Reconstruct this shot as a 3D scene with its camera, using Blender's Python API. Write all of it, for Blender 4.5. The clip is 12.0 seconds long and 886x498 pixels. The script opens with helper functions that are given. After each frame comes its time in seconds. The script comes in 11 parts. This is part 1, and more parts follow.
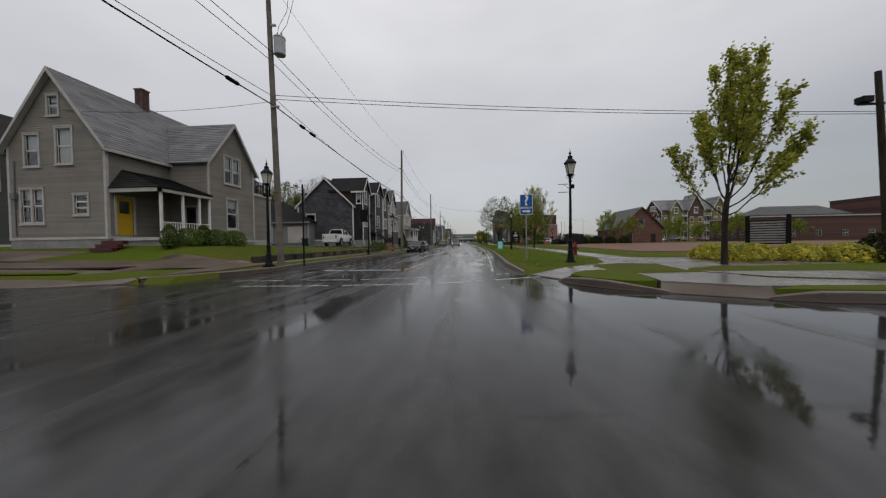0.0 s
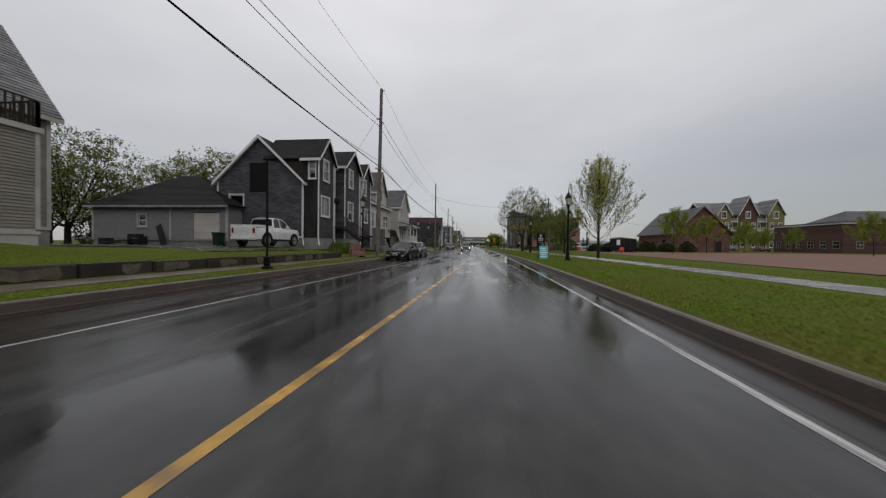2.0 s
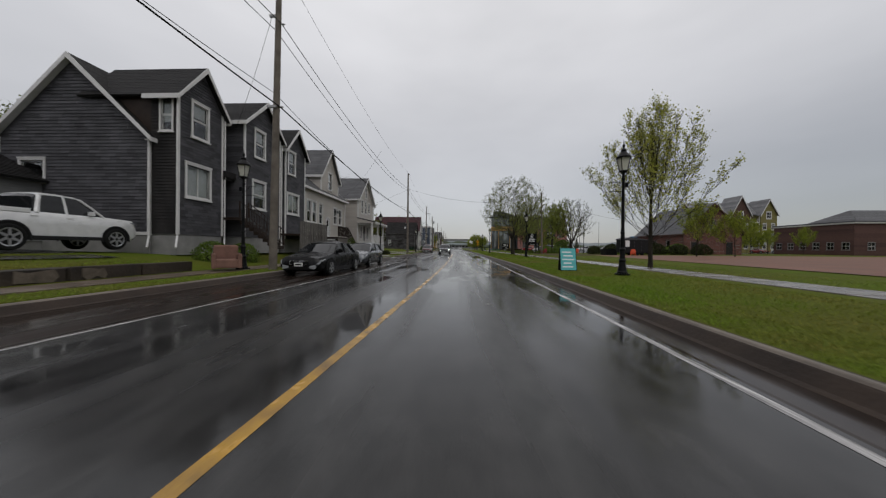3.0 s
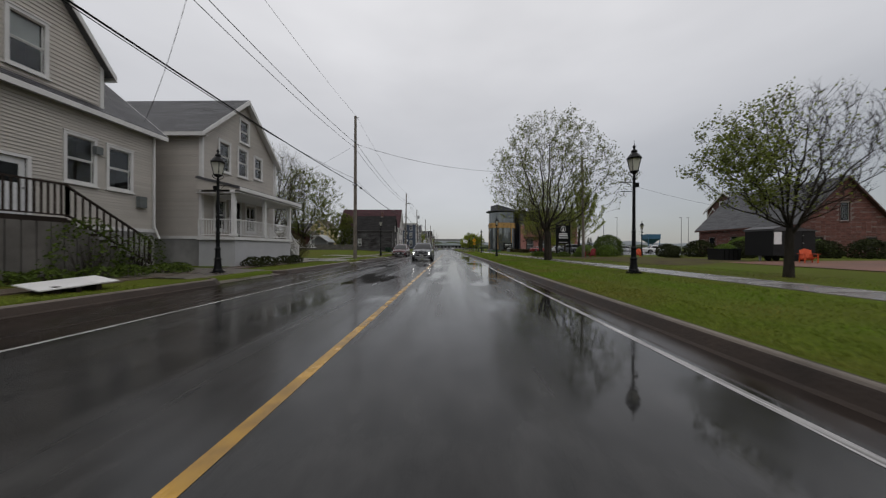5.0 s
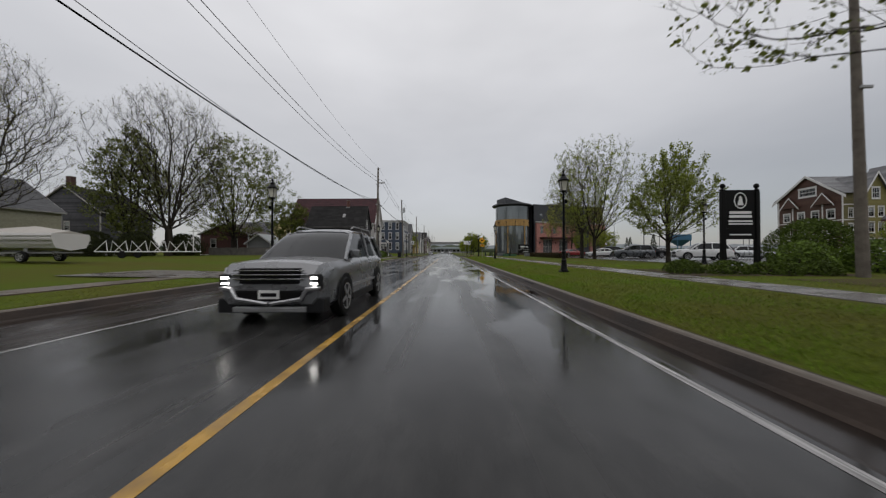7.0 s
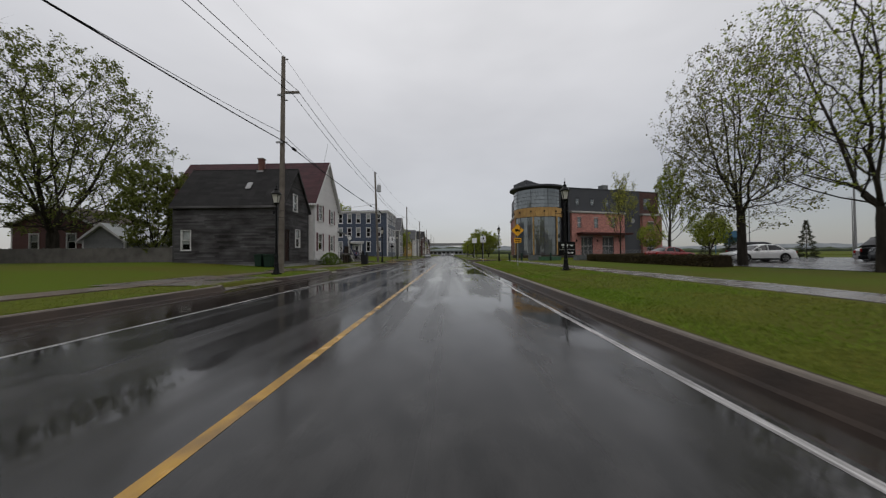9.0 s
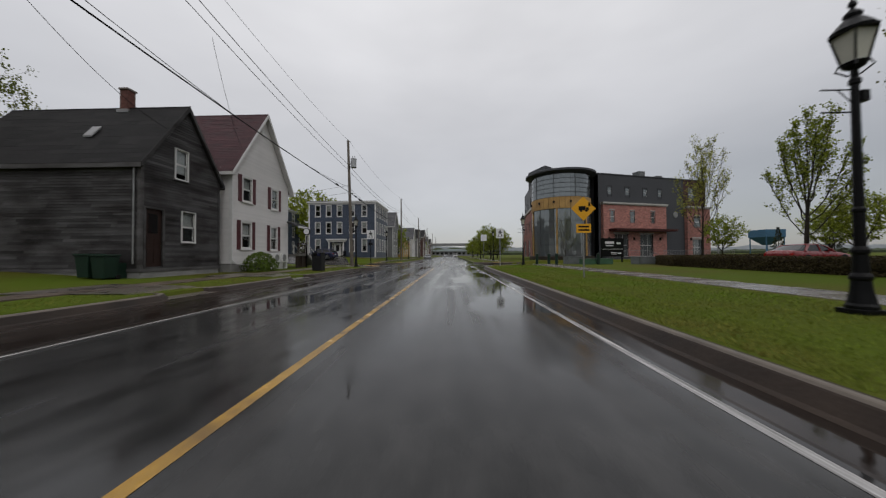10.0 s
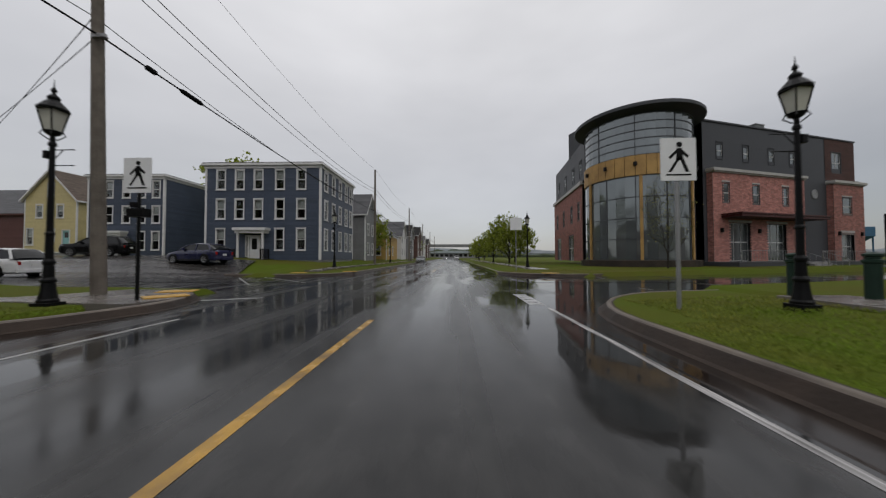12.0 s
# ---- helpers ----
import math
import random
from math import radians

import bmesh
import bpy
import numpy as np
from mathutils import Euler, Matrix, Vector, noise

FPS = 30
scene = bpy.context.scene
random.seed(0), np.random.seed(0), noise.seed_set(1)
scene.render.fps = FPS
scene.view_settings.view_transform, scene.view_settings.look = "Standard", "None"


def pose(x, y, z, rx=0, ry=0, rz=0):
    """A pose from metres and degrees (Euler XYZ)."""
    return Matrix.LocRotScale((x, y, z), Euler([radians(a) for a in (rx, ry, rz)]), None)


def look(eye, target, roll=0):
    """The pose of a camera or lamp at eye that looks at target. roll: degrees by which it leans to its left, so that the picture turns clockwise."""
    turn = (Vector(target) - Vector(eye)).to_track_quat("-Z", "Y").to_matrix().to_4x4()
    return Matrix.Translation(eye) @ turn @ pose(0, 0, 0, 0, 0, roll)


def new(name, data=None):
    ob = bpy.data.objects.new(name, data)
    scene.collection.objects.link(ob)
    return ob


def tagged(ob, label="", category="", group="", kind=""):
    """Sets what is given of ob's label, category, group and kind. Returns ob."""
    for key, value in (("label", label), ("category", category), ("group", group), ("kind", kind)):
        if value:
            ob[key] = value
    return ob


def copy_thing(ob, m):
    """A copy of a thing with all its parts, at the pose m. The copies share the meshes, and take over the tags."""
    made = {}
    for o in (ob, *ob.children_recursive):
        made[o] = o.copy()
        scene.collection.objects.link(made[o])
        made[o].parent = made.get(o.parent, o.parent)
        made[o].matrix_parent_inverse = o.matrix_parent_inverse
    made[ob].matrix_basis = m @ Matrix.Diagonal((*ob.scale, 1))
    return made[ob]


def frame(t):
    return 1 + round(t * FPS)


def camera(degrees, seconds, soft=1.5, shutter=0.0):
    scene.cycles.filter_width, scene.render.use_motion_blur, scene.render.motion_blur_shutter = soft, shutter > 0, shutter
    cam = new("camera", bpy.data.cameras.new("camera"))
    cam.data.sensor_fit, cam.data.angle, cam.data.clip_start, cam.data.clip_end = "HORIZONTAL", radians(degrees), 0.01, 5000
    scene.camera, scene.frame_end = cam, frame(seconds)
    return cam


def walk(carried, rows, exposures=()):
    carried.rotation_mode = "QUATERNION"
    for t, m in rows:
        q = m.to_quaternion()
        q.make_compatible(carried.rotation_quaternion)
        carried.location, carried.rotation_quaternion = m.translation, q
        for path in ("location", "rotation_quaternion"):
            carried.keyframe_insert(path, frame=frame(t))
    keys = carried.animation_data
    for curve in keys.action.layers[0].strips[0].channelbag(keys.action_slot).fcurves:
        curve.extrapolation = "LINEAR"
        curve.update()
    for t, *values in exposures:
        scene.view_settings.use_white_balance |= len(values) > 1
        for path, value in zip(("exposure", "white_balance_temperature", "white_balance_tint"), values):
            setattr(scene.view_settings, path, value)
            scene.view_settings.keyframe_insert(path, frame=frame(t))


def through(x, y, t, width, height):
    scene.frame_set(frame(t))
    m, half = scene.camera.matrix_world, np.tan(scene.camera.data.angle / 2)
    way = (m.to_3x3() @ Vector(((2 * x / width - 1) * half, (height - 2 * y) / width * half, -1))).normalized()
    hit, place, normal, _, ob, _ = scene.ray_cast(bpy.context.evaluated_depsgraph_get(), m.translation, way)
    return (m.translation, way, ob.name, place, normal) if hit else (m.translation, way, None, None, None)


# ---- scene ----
cam = camera(108.9, 12.0, soft=1.25, shutter=0.12)
EXPOSURE = 0.0
PATH = [
    (0, (1.343, -3.008, 1.200), (1.200, -1.014, 1.158), -0.8),
    (0.5, (0.992, 0.755, 1.200), (0.782, 2.744, 1.174), -0.4),
    (1, (0.608, 4.583, 1.200), (0.363, 6.568, 1.186), 0.1),
    (1.5, (0.397, 8.830, 1.200), (0.164, 10.816, 1.176), 0.5),
    (2, (0.497, 13.883, 1.200), (0.300, 15.873, 1.175), 0.7),
    (2.5, (0.720, 19.280, 1.200), (0.587, 21.276, 1.186), 0.6),
    (3, (0.850, 24.728, 1.200), (0.761, 26.726, 1.190), 0.6),
    (5, (1.411, 47.599, 1.200), (1.367, 49.599, 1.195), 0.2),
    (5.5, (1.577, 53.642, 1.200), (1.535, 55.642, 1.202), 0.5),
    (6, (1.672, 59.707, 1.200), (1.638, 61.707, 1.208), 0.5),
    (6.5, (1.690, 65.700, 1.200), (1.657, 67.700, 1.220), 0.1),
    (7, (1.670, 71.813, 1.200), (1.639, 73.813, 1.219), -0.1),
    (9, (1.698, 97.381, 1.200), (1.658, 99.380, 1.233), -0.5),
    (9.5, (1.741, 103.731, 1.200), (1.687, 105.730, 1.234), -0.6),
    (10, (1.773, 109.737, 1.200), (1.714, 111.735, 1.238), -0.4),
    (10.5, (1.719, 115.316, 1.200), (1.660, 117.315, 1.237), -0.2),
    (11, (1.664, 120.915, 1.200), (1.606, 122.913, 1.240), -0.3),
    (11.5, (1.580, 126.348, 1.200), (1.524, 128.347, 1.244), -0.3),
    (12, (1.633, 131.952, 1.200), (1.571, 133.950, 1.251), -0.1),
]
walk(cam, [(t, look(eye, target, roll)) for t, eye, target, roll in PATH], exposures=[(0.0, EXPOSURE), (12.0, EXPOSURE)])

# ---- light: a wet, overcast day ----
world = bpy.data.worlds.new("overcast_sky")
scene.world = world
world.use_nodes = True
wn, wl = world.node_tree.nodes, world.node_tree.links
wn.clear()
SUN_EL, SUN_ROT = radians(52), radians(215)
sky = wn.new("ShaderNodeTexSky")
sky.sky_type, sky.sun_disc, sky.sun_elevation, sky.sun_rotation = "NISHITA", False, SUN_EL, SUN_ROT
sky_bg = wn.new("ShaderNodeBackground")
sky_bg.inputs["Strength"].default_value = 0.02
cloud_bg = wn.new("ShaderNodeBackground")
cloud_bg.inputs["Strength"].default_value = 1.0
tc = wn.new("ShaderNodeTexCoord")
sep = wn.new("ShaderNodeSeparateXYZ")
ramp = wn.new("ShaderNodeValToRGB")
cr = ramp.color_ramp
cr.elements[0].position, cr.elements[0].color = 0.0, (0.375, 0.37, 0.374, 1)
cr.elements[1].position, cr.elements[1].color = 1.0, (0.97, 0.955, 0.955, 1)
mid = cr.elements.new(0.12)
mid.color = (0.45, 0.444, 0.45, 1)
mid = cr.elements.new(0.45)
mid.color = (0.615, 0.606, 0.612, 1)
cloud_noise = wn.new("ShaderNodeTexNoise")
cloud_noise.inputs["Scale"].default_value = 1.6
cloud_noise.inputs["Detail"].default_value = 4.0
cloud_map = wn.new("ShaderNodeMapping")
cloud_map.inputs["Scale"].default_value = (1.0, 0.7, 2.6)
cloud_rng = wn.new("ShaderNodeMapRange")
cloud_rng.inputs["From Min"].default_value, cloud_rng.inputs["From Max"].default_value = 0.3, 0.7
cloud_rng.inputs["To Min"].default_value, cloud_rng.inputs["To Max"].default_value = 0.88, 1.1
cloud_mul = wn.new("ShaderNodeMix")
cloud_mul.data_type, cloud_mul.blend_type = "RGBA", "MULTIPLY"
cloud_mul.inputs["Factor"].default_value = 1.0
# a darker bank of cloud lies low over the water, to the right of the street
bank_side, bank_low, bank_mul = wn.new("ShaderNodeMapRange"), wn.new("ShaderNodeMapRange"), wn.new("ShaderNodeMath")
bank_side.interpolation_type = bank_low.interpolation_type = "SMOOTHSTEP"
bank_side.inputs["From Min"].default_value, bank_side.inputs["From Max"].default_value = 0.0, 0.8
bank_low.inputs["From Min"].default_value, bank_low.inputs["From Max"].default_value = 0.5, 0.02
bank_mul.operation = "MULTIPLY"
bank_dim = wn.new("ShaderNodeMapRange")
bank_dim.inputs["To Min"].default_value, bank_dim.inputs["To Max"].default_value = 1.0, 0.64
bank_mix = wn.new("ShaderNodeMix")
bank_mix.data_type, bank_mix.blend_type = "RGBA", "MULTIPLY"
bank_mix.inputs["Factor"].default_value = 1.0
add = wn.new("ShaderNodeAddShader")
wout = wn.new("ShaderNodeOutputWorld")
wl.new(tc.outputs["Generated"], sep.inputs[0])
wl.new(sep.outputs["Z"], ramp.inputs["Fac"])
wl.new(tc.outputs["Generated"], cloud_map.inputs["Vector"])
wl.new(cloud_map.outputs[0], cloud_noise.inputs["Vector"])
wl.new(cloud_noise.outputs["Fac"], cloud_rng.inputs["Value"])
wl.new(ramp.outputs["Color"], cloud_mul.inputs["A"])
wl.new(cloud_rng.outputs["Result"], cloud_mul.inputs["B"])
wl.new(sep.outputs["X"], bank_side.inputs["Value"])
wl.new(sep.outputs["Z"], bank_low.inputs["Value"])
wl.new(bank_side.outputs["Result"], bank_mul.inputs[0])
wl.new(bank_low.outputs["Result"], bank_mul.inputs[1])
wl.new(bank_mul.outputs[0], bank_dim.inputs["Value"])
wl.new(cloud_mul.outputs["Result"], bank_mix.inputs["A"])
wl.new(bank_dim.outputs["Result"], bank_mix.inputs["B"])
wl.new(bank_mix.outputs["Result"], cloud_bg.inputs["Color"])
wl.new(sky.outputs["Color"], sky_bg.inputs["Color"])
wl.new(sky_bg.outputs[0], add.inputs[0])
wl.new(cloud_bg.outputs[0], add.inputs[1])
wl.new(add.outputs[0], wout.inputs["Surface"])

sun_data = bpy.data.lights.new("sun", "SUN")
sun_data.energy, sun_data.angle, sun_data.color = 0.5, radians(40), (1.0, 0.98, 0.95)
sun = new("sun", sun_data)
sun.matrix_world = look((0, 0, 60), (-20, 26, 20))


# ---- materials ----
def material(name, color, rough=0.6, metal=0.0, var=0.25, scale=3.0, fine=40.0, bump=0.15, rough_var=0.1, color2=None,
             island=0.0, objrand=0.0, coat=0.0, spec=0.22, stretch=None):
    """A surface whose colour varies at two scales, with fine relief. color2: the colour of its stains."""
    m = bpy.data.materials.new(name)
    m.use_nodes = True
    n, l = m.node_tree.nodes, m.node_tree.links
    b = n["Principled BSDF"]
    b.inputs["Metallic"].default_value = metal
    b.inputs["Coat Weight"].default_value = coat
    b.inputs["Coat Roughness"].default_value = 0.08
    b.inputs["Specular IOR Level"].default_value = spec
    g = n.new("ShaderNodeTexCoord")
    big, small = n.new("ShaderNodeTexNoise"), n.new("ShaderNodeTexNoise")
    big.inputs["Scale"].default_value, big.inputs["Detail"].default_value = scale, 5.0
    small.inputs["Scale"].default_value, small.inputs["Detail"].default_value = fine, 4.0
    place = g.outputs["Object"]
    if stretch:
        mp = n.new("ShaderNodeMapping")
        mp.inputs["Scale"].default_value = stretch
        l.new(place, mp.inputs["Vector"])
        place = mp.outputs[0]
    for t in (big, small):
        l.new(place, t.inputs["Vector"])
    dark = color2 or tuple(c * (1 - var) for c in color)
    r = n.new("ShaderNodeValToRGB")
    r.color_ramp.elements[0].position, r.color_ramp.elements[0].color = 0.32, (*dark, 1)
    r.color_ramp.elements[1].position, r.color_ramp.elements[1].color = 0.62, (*color, 1)
    l.new(big.outputs["Fac"], r.inputs["Fac"])
    mix = n.new("ShaderNodeMix")
    mix.data_type, mix.blend_type = "RGBA", "MULTIPLY"
    mix.inputs["Factor"].default_value = 1.0
    mr = n.new("ShaderNodeMapRange")
    mr.inputs["To Min"].default_value, mr.inputs["To Max"].default_value = 1 - var * 0.8, 1 + var * 0.5
    l.new(small.outputs["Fac"], mr.inputs["Value"])
    l.new(r.outputs["Color"], mix.inputs["A"])
    l.new(mr.outputs["Result"], mix.inputs["B"])
    last = mix.outputs["Result"]
    for amount, node, out in ((island, "ShaderNodeNewGeometry", "Random Per Island"), (objrand, "ShaderNodeObjectInfo", "Random")):
        if amount:
            src, mr2, mx = n.new(node), n.new("ShaderNodeMapRange"), n.new("ShaderNodeMix")
            mr2.inputs["To Min"].default_value, mr2.inputs["To Max"].default_value = 1 - amount, 1 + amount * 0.6
            mx.data_type, mx.blend_type = "RGBA", "MULTIPLY"
            mx.inputs["Factor"].default_value = 1.0
            l.new(src.outputs[out], mr2.inputs["Value"])
            l.new(last, mx.inputs["A"])
            l.new(mr2.outputs["Result"], mx.inputs["B"])
            last = mx.outputs["Result"]
    l.new(last, b.inputs["Base Color"])
    rr = n.new("ShaderNodeMapRange")
    rr.inputs["To Min"].default_value, rr.inputs["To Max"].default_value = max(0.02, rough - rough_var), min(1, rough + rough_var)
    l.new(big.outputs["Fac"], rr.inputs["Value"])
    l.new(rr.outputs["Result"], b.inputs["Roughness"])
    if bump:
        bp = n.new("ShaderNodeBump")
        bp.inputs["Strength"].default_value, bp.inputs["Distance"].default_value = bump, 0.02
        l.new(small.outputs["Fac"], bp.inputs["Height"])
        l.new(bp.outputs["Normal"], b.inputs["Normal"])
    return m


def glass_material(name, tint=(0.75, 0.8, 0.82)):
    m = bpy.data.materials.new(name)
    m.use_nodes = True
    b = m.node_tree.nodes["Principled BSDF"]
    b.inputs["Base Color"].default_value = (*tint, 1)
    b.inputs["Transmission Weight"].default_value = 1.0
    b.inputs["Roughness"].default_value = 0.02
    b.inputs["IOR"].default_value = 1.45
    return m


def wet_surface(name, dark, pale, dull=0.24, pool_at=0.52, edge=None, grit_bump=0.1, ior=1.35):
    """Rain-wet paving: worn tracks that run along the street, and shallow pools that mirror. edge: (from, to) sideways places between which water gathers."""
    m = bpy.data.materials.new(name)
    m.use_nodes = True
    n, l = m.node_tree.nodes, m.node_tree.links
    b = n["Principled BSDF"]
    g = n.new("ShaderNodeTexCoord")

    def noise_tex(scale, detail, stretch=(1.0, 1.0, 1.0)):
        mp, t = n.new("ShaderNodeMapping"), n.new("ShaderNodeTexNoise")
        mp.inputs["Scale"].default_value = stretch
        t.inputs["Scale"].default_value, t.inputs["Detail"].default_value = scale, detail
        l.new(g.outputs["Object"], mp.inputs["Vector"])
        l.new(mp.outputs[0], t.inputs["Vector"])
        return t.outputs["Fac"]

    def ranged(src, lo, hi, to_lo, to_hi, smooth=False):
        r = n.new("ShaderNodeMapRange")
        if smooth:
            r.interpolation_type = "SMOOTHSTEP"
        for key, value in (("From Min", lo), ("From Max", hi), ("To Min", to_lo), ("To Max", to_hi)):
            r.inputs[key].default_value = value
        l.new(src, r.inputs["Value"])
        return r.outputs["Result"]

    def maths(op, x, y):
        q = n.new("ShaderNodeMath")
        q.operation = op
        for i, v in enumerate((x, y)):
            if isinstance(v, float):
                q.inputs[i].default_value = v
            else:
                l.new(v, q.inputs[i])
        return q.outputs[0]

    tracks = noise_tex(1.5, 4.0, (1.0, 0.035, 1.0))
    pools = noise_tex(0.75, 6.0, (1.0, 0.3, 1.0))
    grit, mottle, ripple = noise_tex(90.0, 3.0), noise_tex(4.0, 6.0, (1.0, 0.5, 1.0)), noise_tex(9.0, 4.0, (1.0, 0.6, 1.0))
    level = pools
    if edge:
        sx = n.new("ShaderNodeSeparateXYZ")
        l.new(g.outputs["Object"], sx.inputs[0])
        level = maths("ADD", pools, ranged(sx.outputs["X"], edge[0], edge[1], 0.0, 0.14, True))
    pool = ranged(level, pool_at, pool_at + 0.12, 0.0, 1.0, True)
    dry = maths("SUBTRACT", 1.0, pool)
    r = n.new("ShaderNodeValToRGB")
    r.color_ramp.elements[0].position, r.color_ramp.elements[0].color = 0.3, (*dark, 1)
    r.color_ramp.elements[1].position, r.color_ramp.elements[1].color = 0.75, (*pale, 1)
    l.new(mottle, r.inputs["Fac"])
    mx, mx2 = n.new("ShaderNodeMix"), n.new("ShaderNodeMix")
    for q in (mx, mx2):
        q.data_type, q.blend_type = "RGBA", "MULTIPLY"
        q.inputs["Factor"].default_value = 1.0
    l.new(r.outputs["Color"], mx.inputs["A"])
    l.new(ranged(grit, 0.0, 1.0, 0.6, 1.35), mx.inputs["B"])
    l.new(mx.outputs["Result"], mx2.inputs["A"])
    l.new(ranged(tracks, 0.3, 0.7, 0.72, 1.25), mx2.inputs["B"])
    l.new(mx2.outputs["Result"], b.inputs["Base Color"])
    worn = ranged(tracks, 0.36, 0.62, 0.06, dull)
    l.new(maths("ADD", maths("MULTIPLY", worn, dry), 0.05), b.inputs["Roughness"])
    b.inputs["IOR"].default_value = ior
    bp, bp2 = n.new("ShaderNodeBump"), n.new("ShaderNodeBump")
    bp.inputs["Distance"].default_value, bp2.inputs["Distance"].default_value = 0.003, 0.02
    l.new(maths("MULTIPLY", dry, grit_bump), bp.inputs["Strength"])
    l.new(maths("ADD", maths("MULTIPLY", dry, 0.05), 0.03), bp2.inputs["Strength"])
    l.new(grit, bp.inputs["Height"])
    l.new(mottle, bp2.inputs["Height"])
    bp3 = n.new("ShaderNodeBump")
    bp3.inputs["Strength"].default_value, bp3.inputs["Distance"].default_value = 0.06, 0.012
    l.new(ripple, bp3.inputs["Height"])
    l.new(bp3.outputs["Normal"], bp2.inputs["Normal"])
    l.new(bp2.outputs["Normal"], bp.inputs["Normal"])
    l.new(bp.outputs["Normal"], b.inputs["Normal"])
    return m


def leaf_material(name, color, island=0.45, scale=0.7, through=0.4, spec=0.2, color2=None):
    """A thin leaf that lets some light through; its green varies from leaf to leaf and over the crown."""
    m = material(name, color, 0.5, var=0.3, scale=scale, fine=3, bump=0, island=island, spec=spec, color2=color2)
    n, l = m.node_tree.nodes, m.node_tree.links
    b, out = n["Principled BSDF"], n["Material Output"]
    tl, mx = n.new("ShaderNodeBsdfTranslucent"), n.new("ShaderNodeMixShader")
    l.new(b.inputs["Base Color"].links[0].from_socket, tl.inputs["Color"])
    mx.inputs["Fac"].default_value = through
    l.new(b.outputs[0], mx.inputs[1])
    l.new(tl.outputs[0], mx.inputs[2])
    l.new(mx.outputs[0], out.inputs["Surface"])
    return m


M = {}
M["asphalt"] = wet_surface("wet_asphalt", (0.015, 0.015, 0.0148), (0.038, 0.037, 0.036), 0.25, 0.53, (1.6, 4.2))
M["shoulder"] = wet_surface("brown_wet_shoulder", (0.011, 0.008, 0.0065), (0.027, 0.019, 0.015), 0.3, 0.56, ior=1.2)
M["apron"] = material("wet_concrete_apron", (0.13, 0.112, 0.096), 0.3, var=0.4, scale=0.8, fine=25, bump=0.3, rough_var=0.2, color2=(0.07, 0.058, 0.048), spec=0.35)
M["drive"] = material("wet_driveway", (0.05, 0.046, 0.043), 0.25, var=0.35, scale=1.2, bump=0.2, rough_var=0.15, spec=0.35)
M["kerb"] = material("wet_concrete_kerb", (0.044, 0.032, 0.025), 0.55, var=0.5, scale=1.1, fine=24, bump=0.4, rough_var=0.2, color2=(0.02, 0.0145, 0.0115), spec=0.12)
# the light that falls on the kerb's top is put into this paler colour
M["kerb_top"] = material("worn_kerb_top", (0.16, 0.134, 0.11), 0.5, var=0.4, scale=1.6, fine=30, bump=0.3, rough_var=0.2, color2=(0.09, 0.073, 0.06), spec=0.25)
M["gutter"] = wet_surface("wet_gutter", (0.013, 0.0095, 0.008), (0.03, 0.022, 0.018), 0.18, 0.5, ior=1.26)
M["walk"] = material("wet_concrete_walk", (0.18, 0.162, 0.148), 0.25, var=0.4, scale=0.7, fine=25, bump=0.25, rough_var=0.2, objrand=0.15, color2=(0.1, 0.088, 0.078), spec=0.35)
M["walk_left"] = material("worn_brown_walk", (0.138, 0.106, 0.084), 0.35, var=0.35, scale=0.9, fine=25, bump=0.3, rough_var=0.15, objrand=0.12, color2=(0.075, 0.056, 0.044))
M["yellow"] = material("yellow_road_paint", (0.46, 0.26, 0.04), 0.25, var=0.35, scale=2.5, fine=70, bump=0.2, color2=(0.2, 0.12, 0.04), rough_var=0.15, spec=0.4)
M["white_paint"] = material("white_road_paint", (0.42, 0.42, 0.42), 0.3, var=0.5, scale=3.5, fine=80, bump=0.2, color2=(0.16, 0.16, 0.16), rough_var=0.15, spec=0.4)
M["edge_paint"] = material("worn_white_edge_paint", (0.46, 0.45, 0.44), 0.25, var=0.5, scale=9, fine=40, bump=0.2, color2=(0.13, 0.125, 0.12), rough_var=0.12, spec=0.4, stretch=(3.0, 0.12, 1.0))
M["grass"] = material("spring_grass", (0.07, 0.1, 0.009), 0.85, var=0.4, scale=0.16, fine=24, bump=0.8, color2=(0.08, 0.075, 0.014), spec=0.05)
M["blade"] = leaf_material("grass_blades", (0.13, 0.215, 0.018), 0.4, 0.45, 0.3, 0.05, (0.19, 0.175, 0.04))
M["bed_turf"] = material("thin_brown_turf", (0.075, 0.07, 0.022), 0.85, var=0.5, scale=0.7, fine=14, bump=0.8, color2=(0.05, 0.034, 0.022), spec=0.06)
M["soil"] = material("dark_soil", (0.06, 0.042, 0.03), 0.85, var=0.4, scale=2, bump=0.6, spec=0.1)
M["clay"] = material("red_clay", (0.17, 0.085, 0.058), 0.7, var=0.3, scale=0.4, fine=10, bump=0.4)
M["tactile"] = material("yellow_tactile_plate", (0.55, 0.32, 0.06), 0.4, var=0.25)
M["pale_stone"] = material("pale_field_stone", (0.13, 0.108, 0.085), 0.7, var=0.4, scale=4, fine=25, bump=0.5, spec=0.12)
M["stone_wall"] = material("old_retaining_concrete", (0.055, 0.043, 0.034), 0.6, var=0.55, scale=1.1, fine=14, bump=0.7, color2=(0.03, 0.026, 0.022), spec=0.12)
M["foundation"] = material("grey_parged_foundation", (0.25, 0.245, 0.24), 0.75, var=0.3, scale=1.2, bump=0.3)
M["white_trim"] = material("white_painted_trim", (0.62, 0.61, 0.6), 0.5, var=0.12, scale=2, bump=0.05)
M["cream_trim"] = material("dull_cream_trim", (0.4, 0.385, 0.36), 0.55, var=0.18, scale=2, bump=0.05)
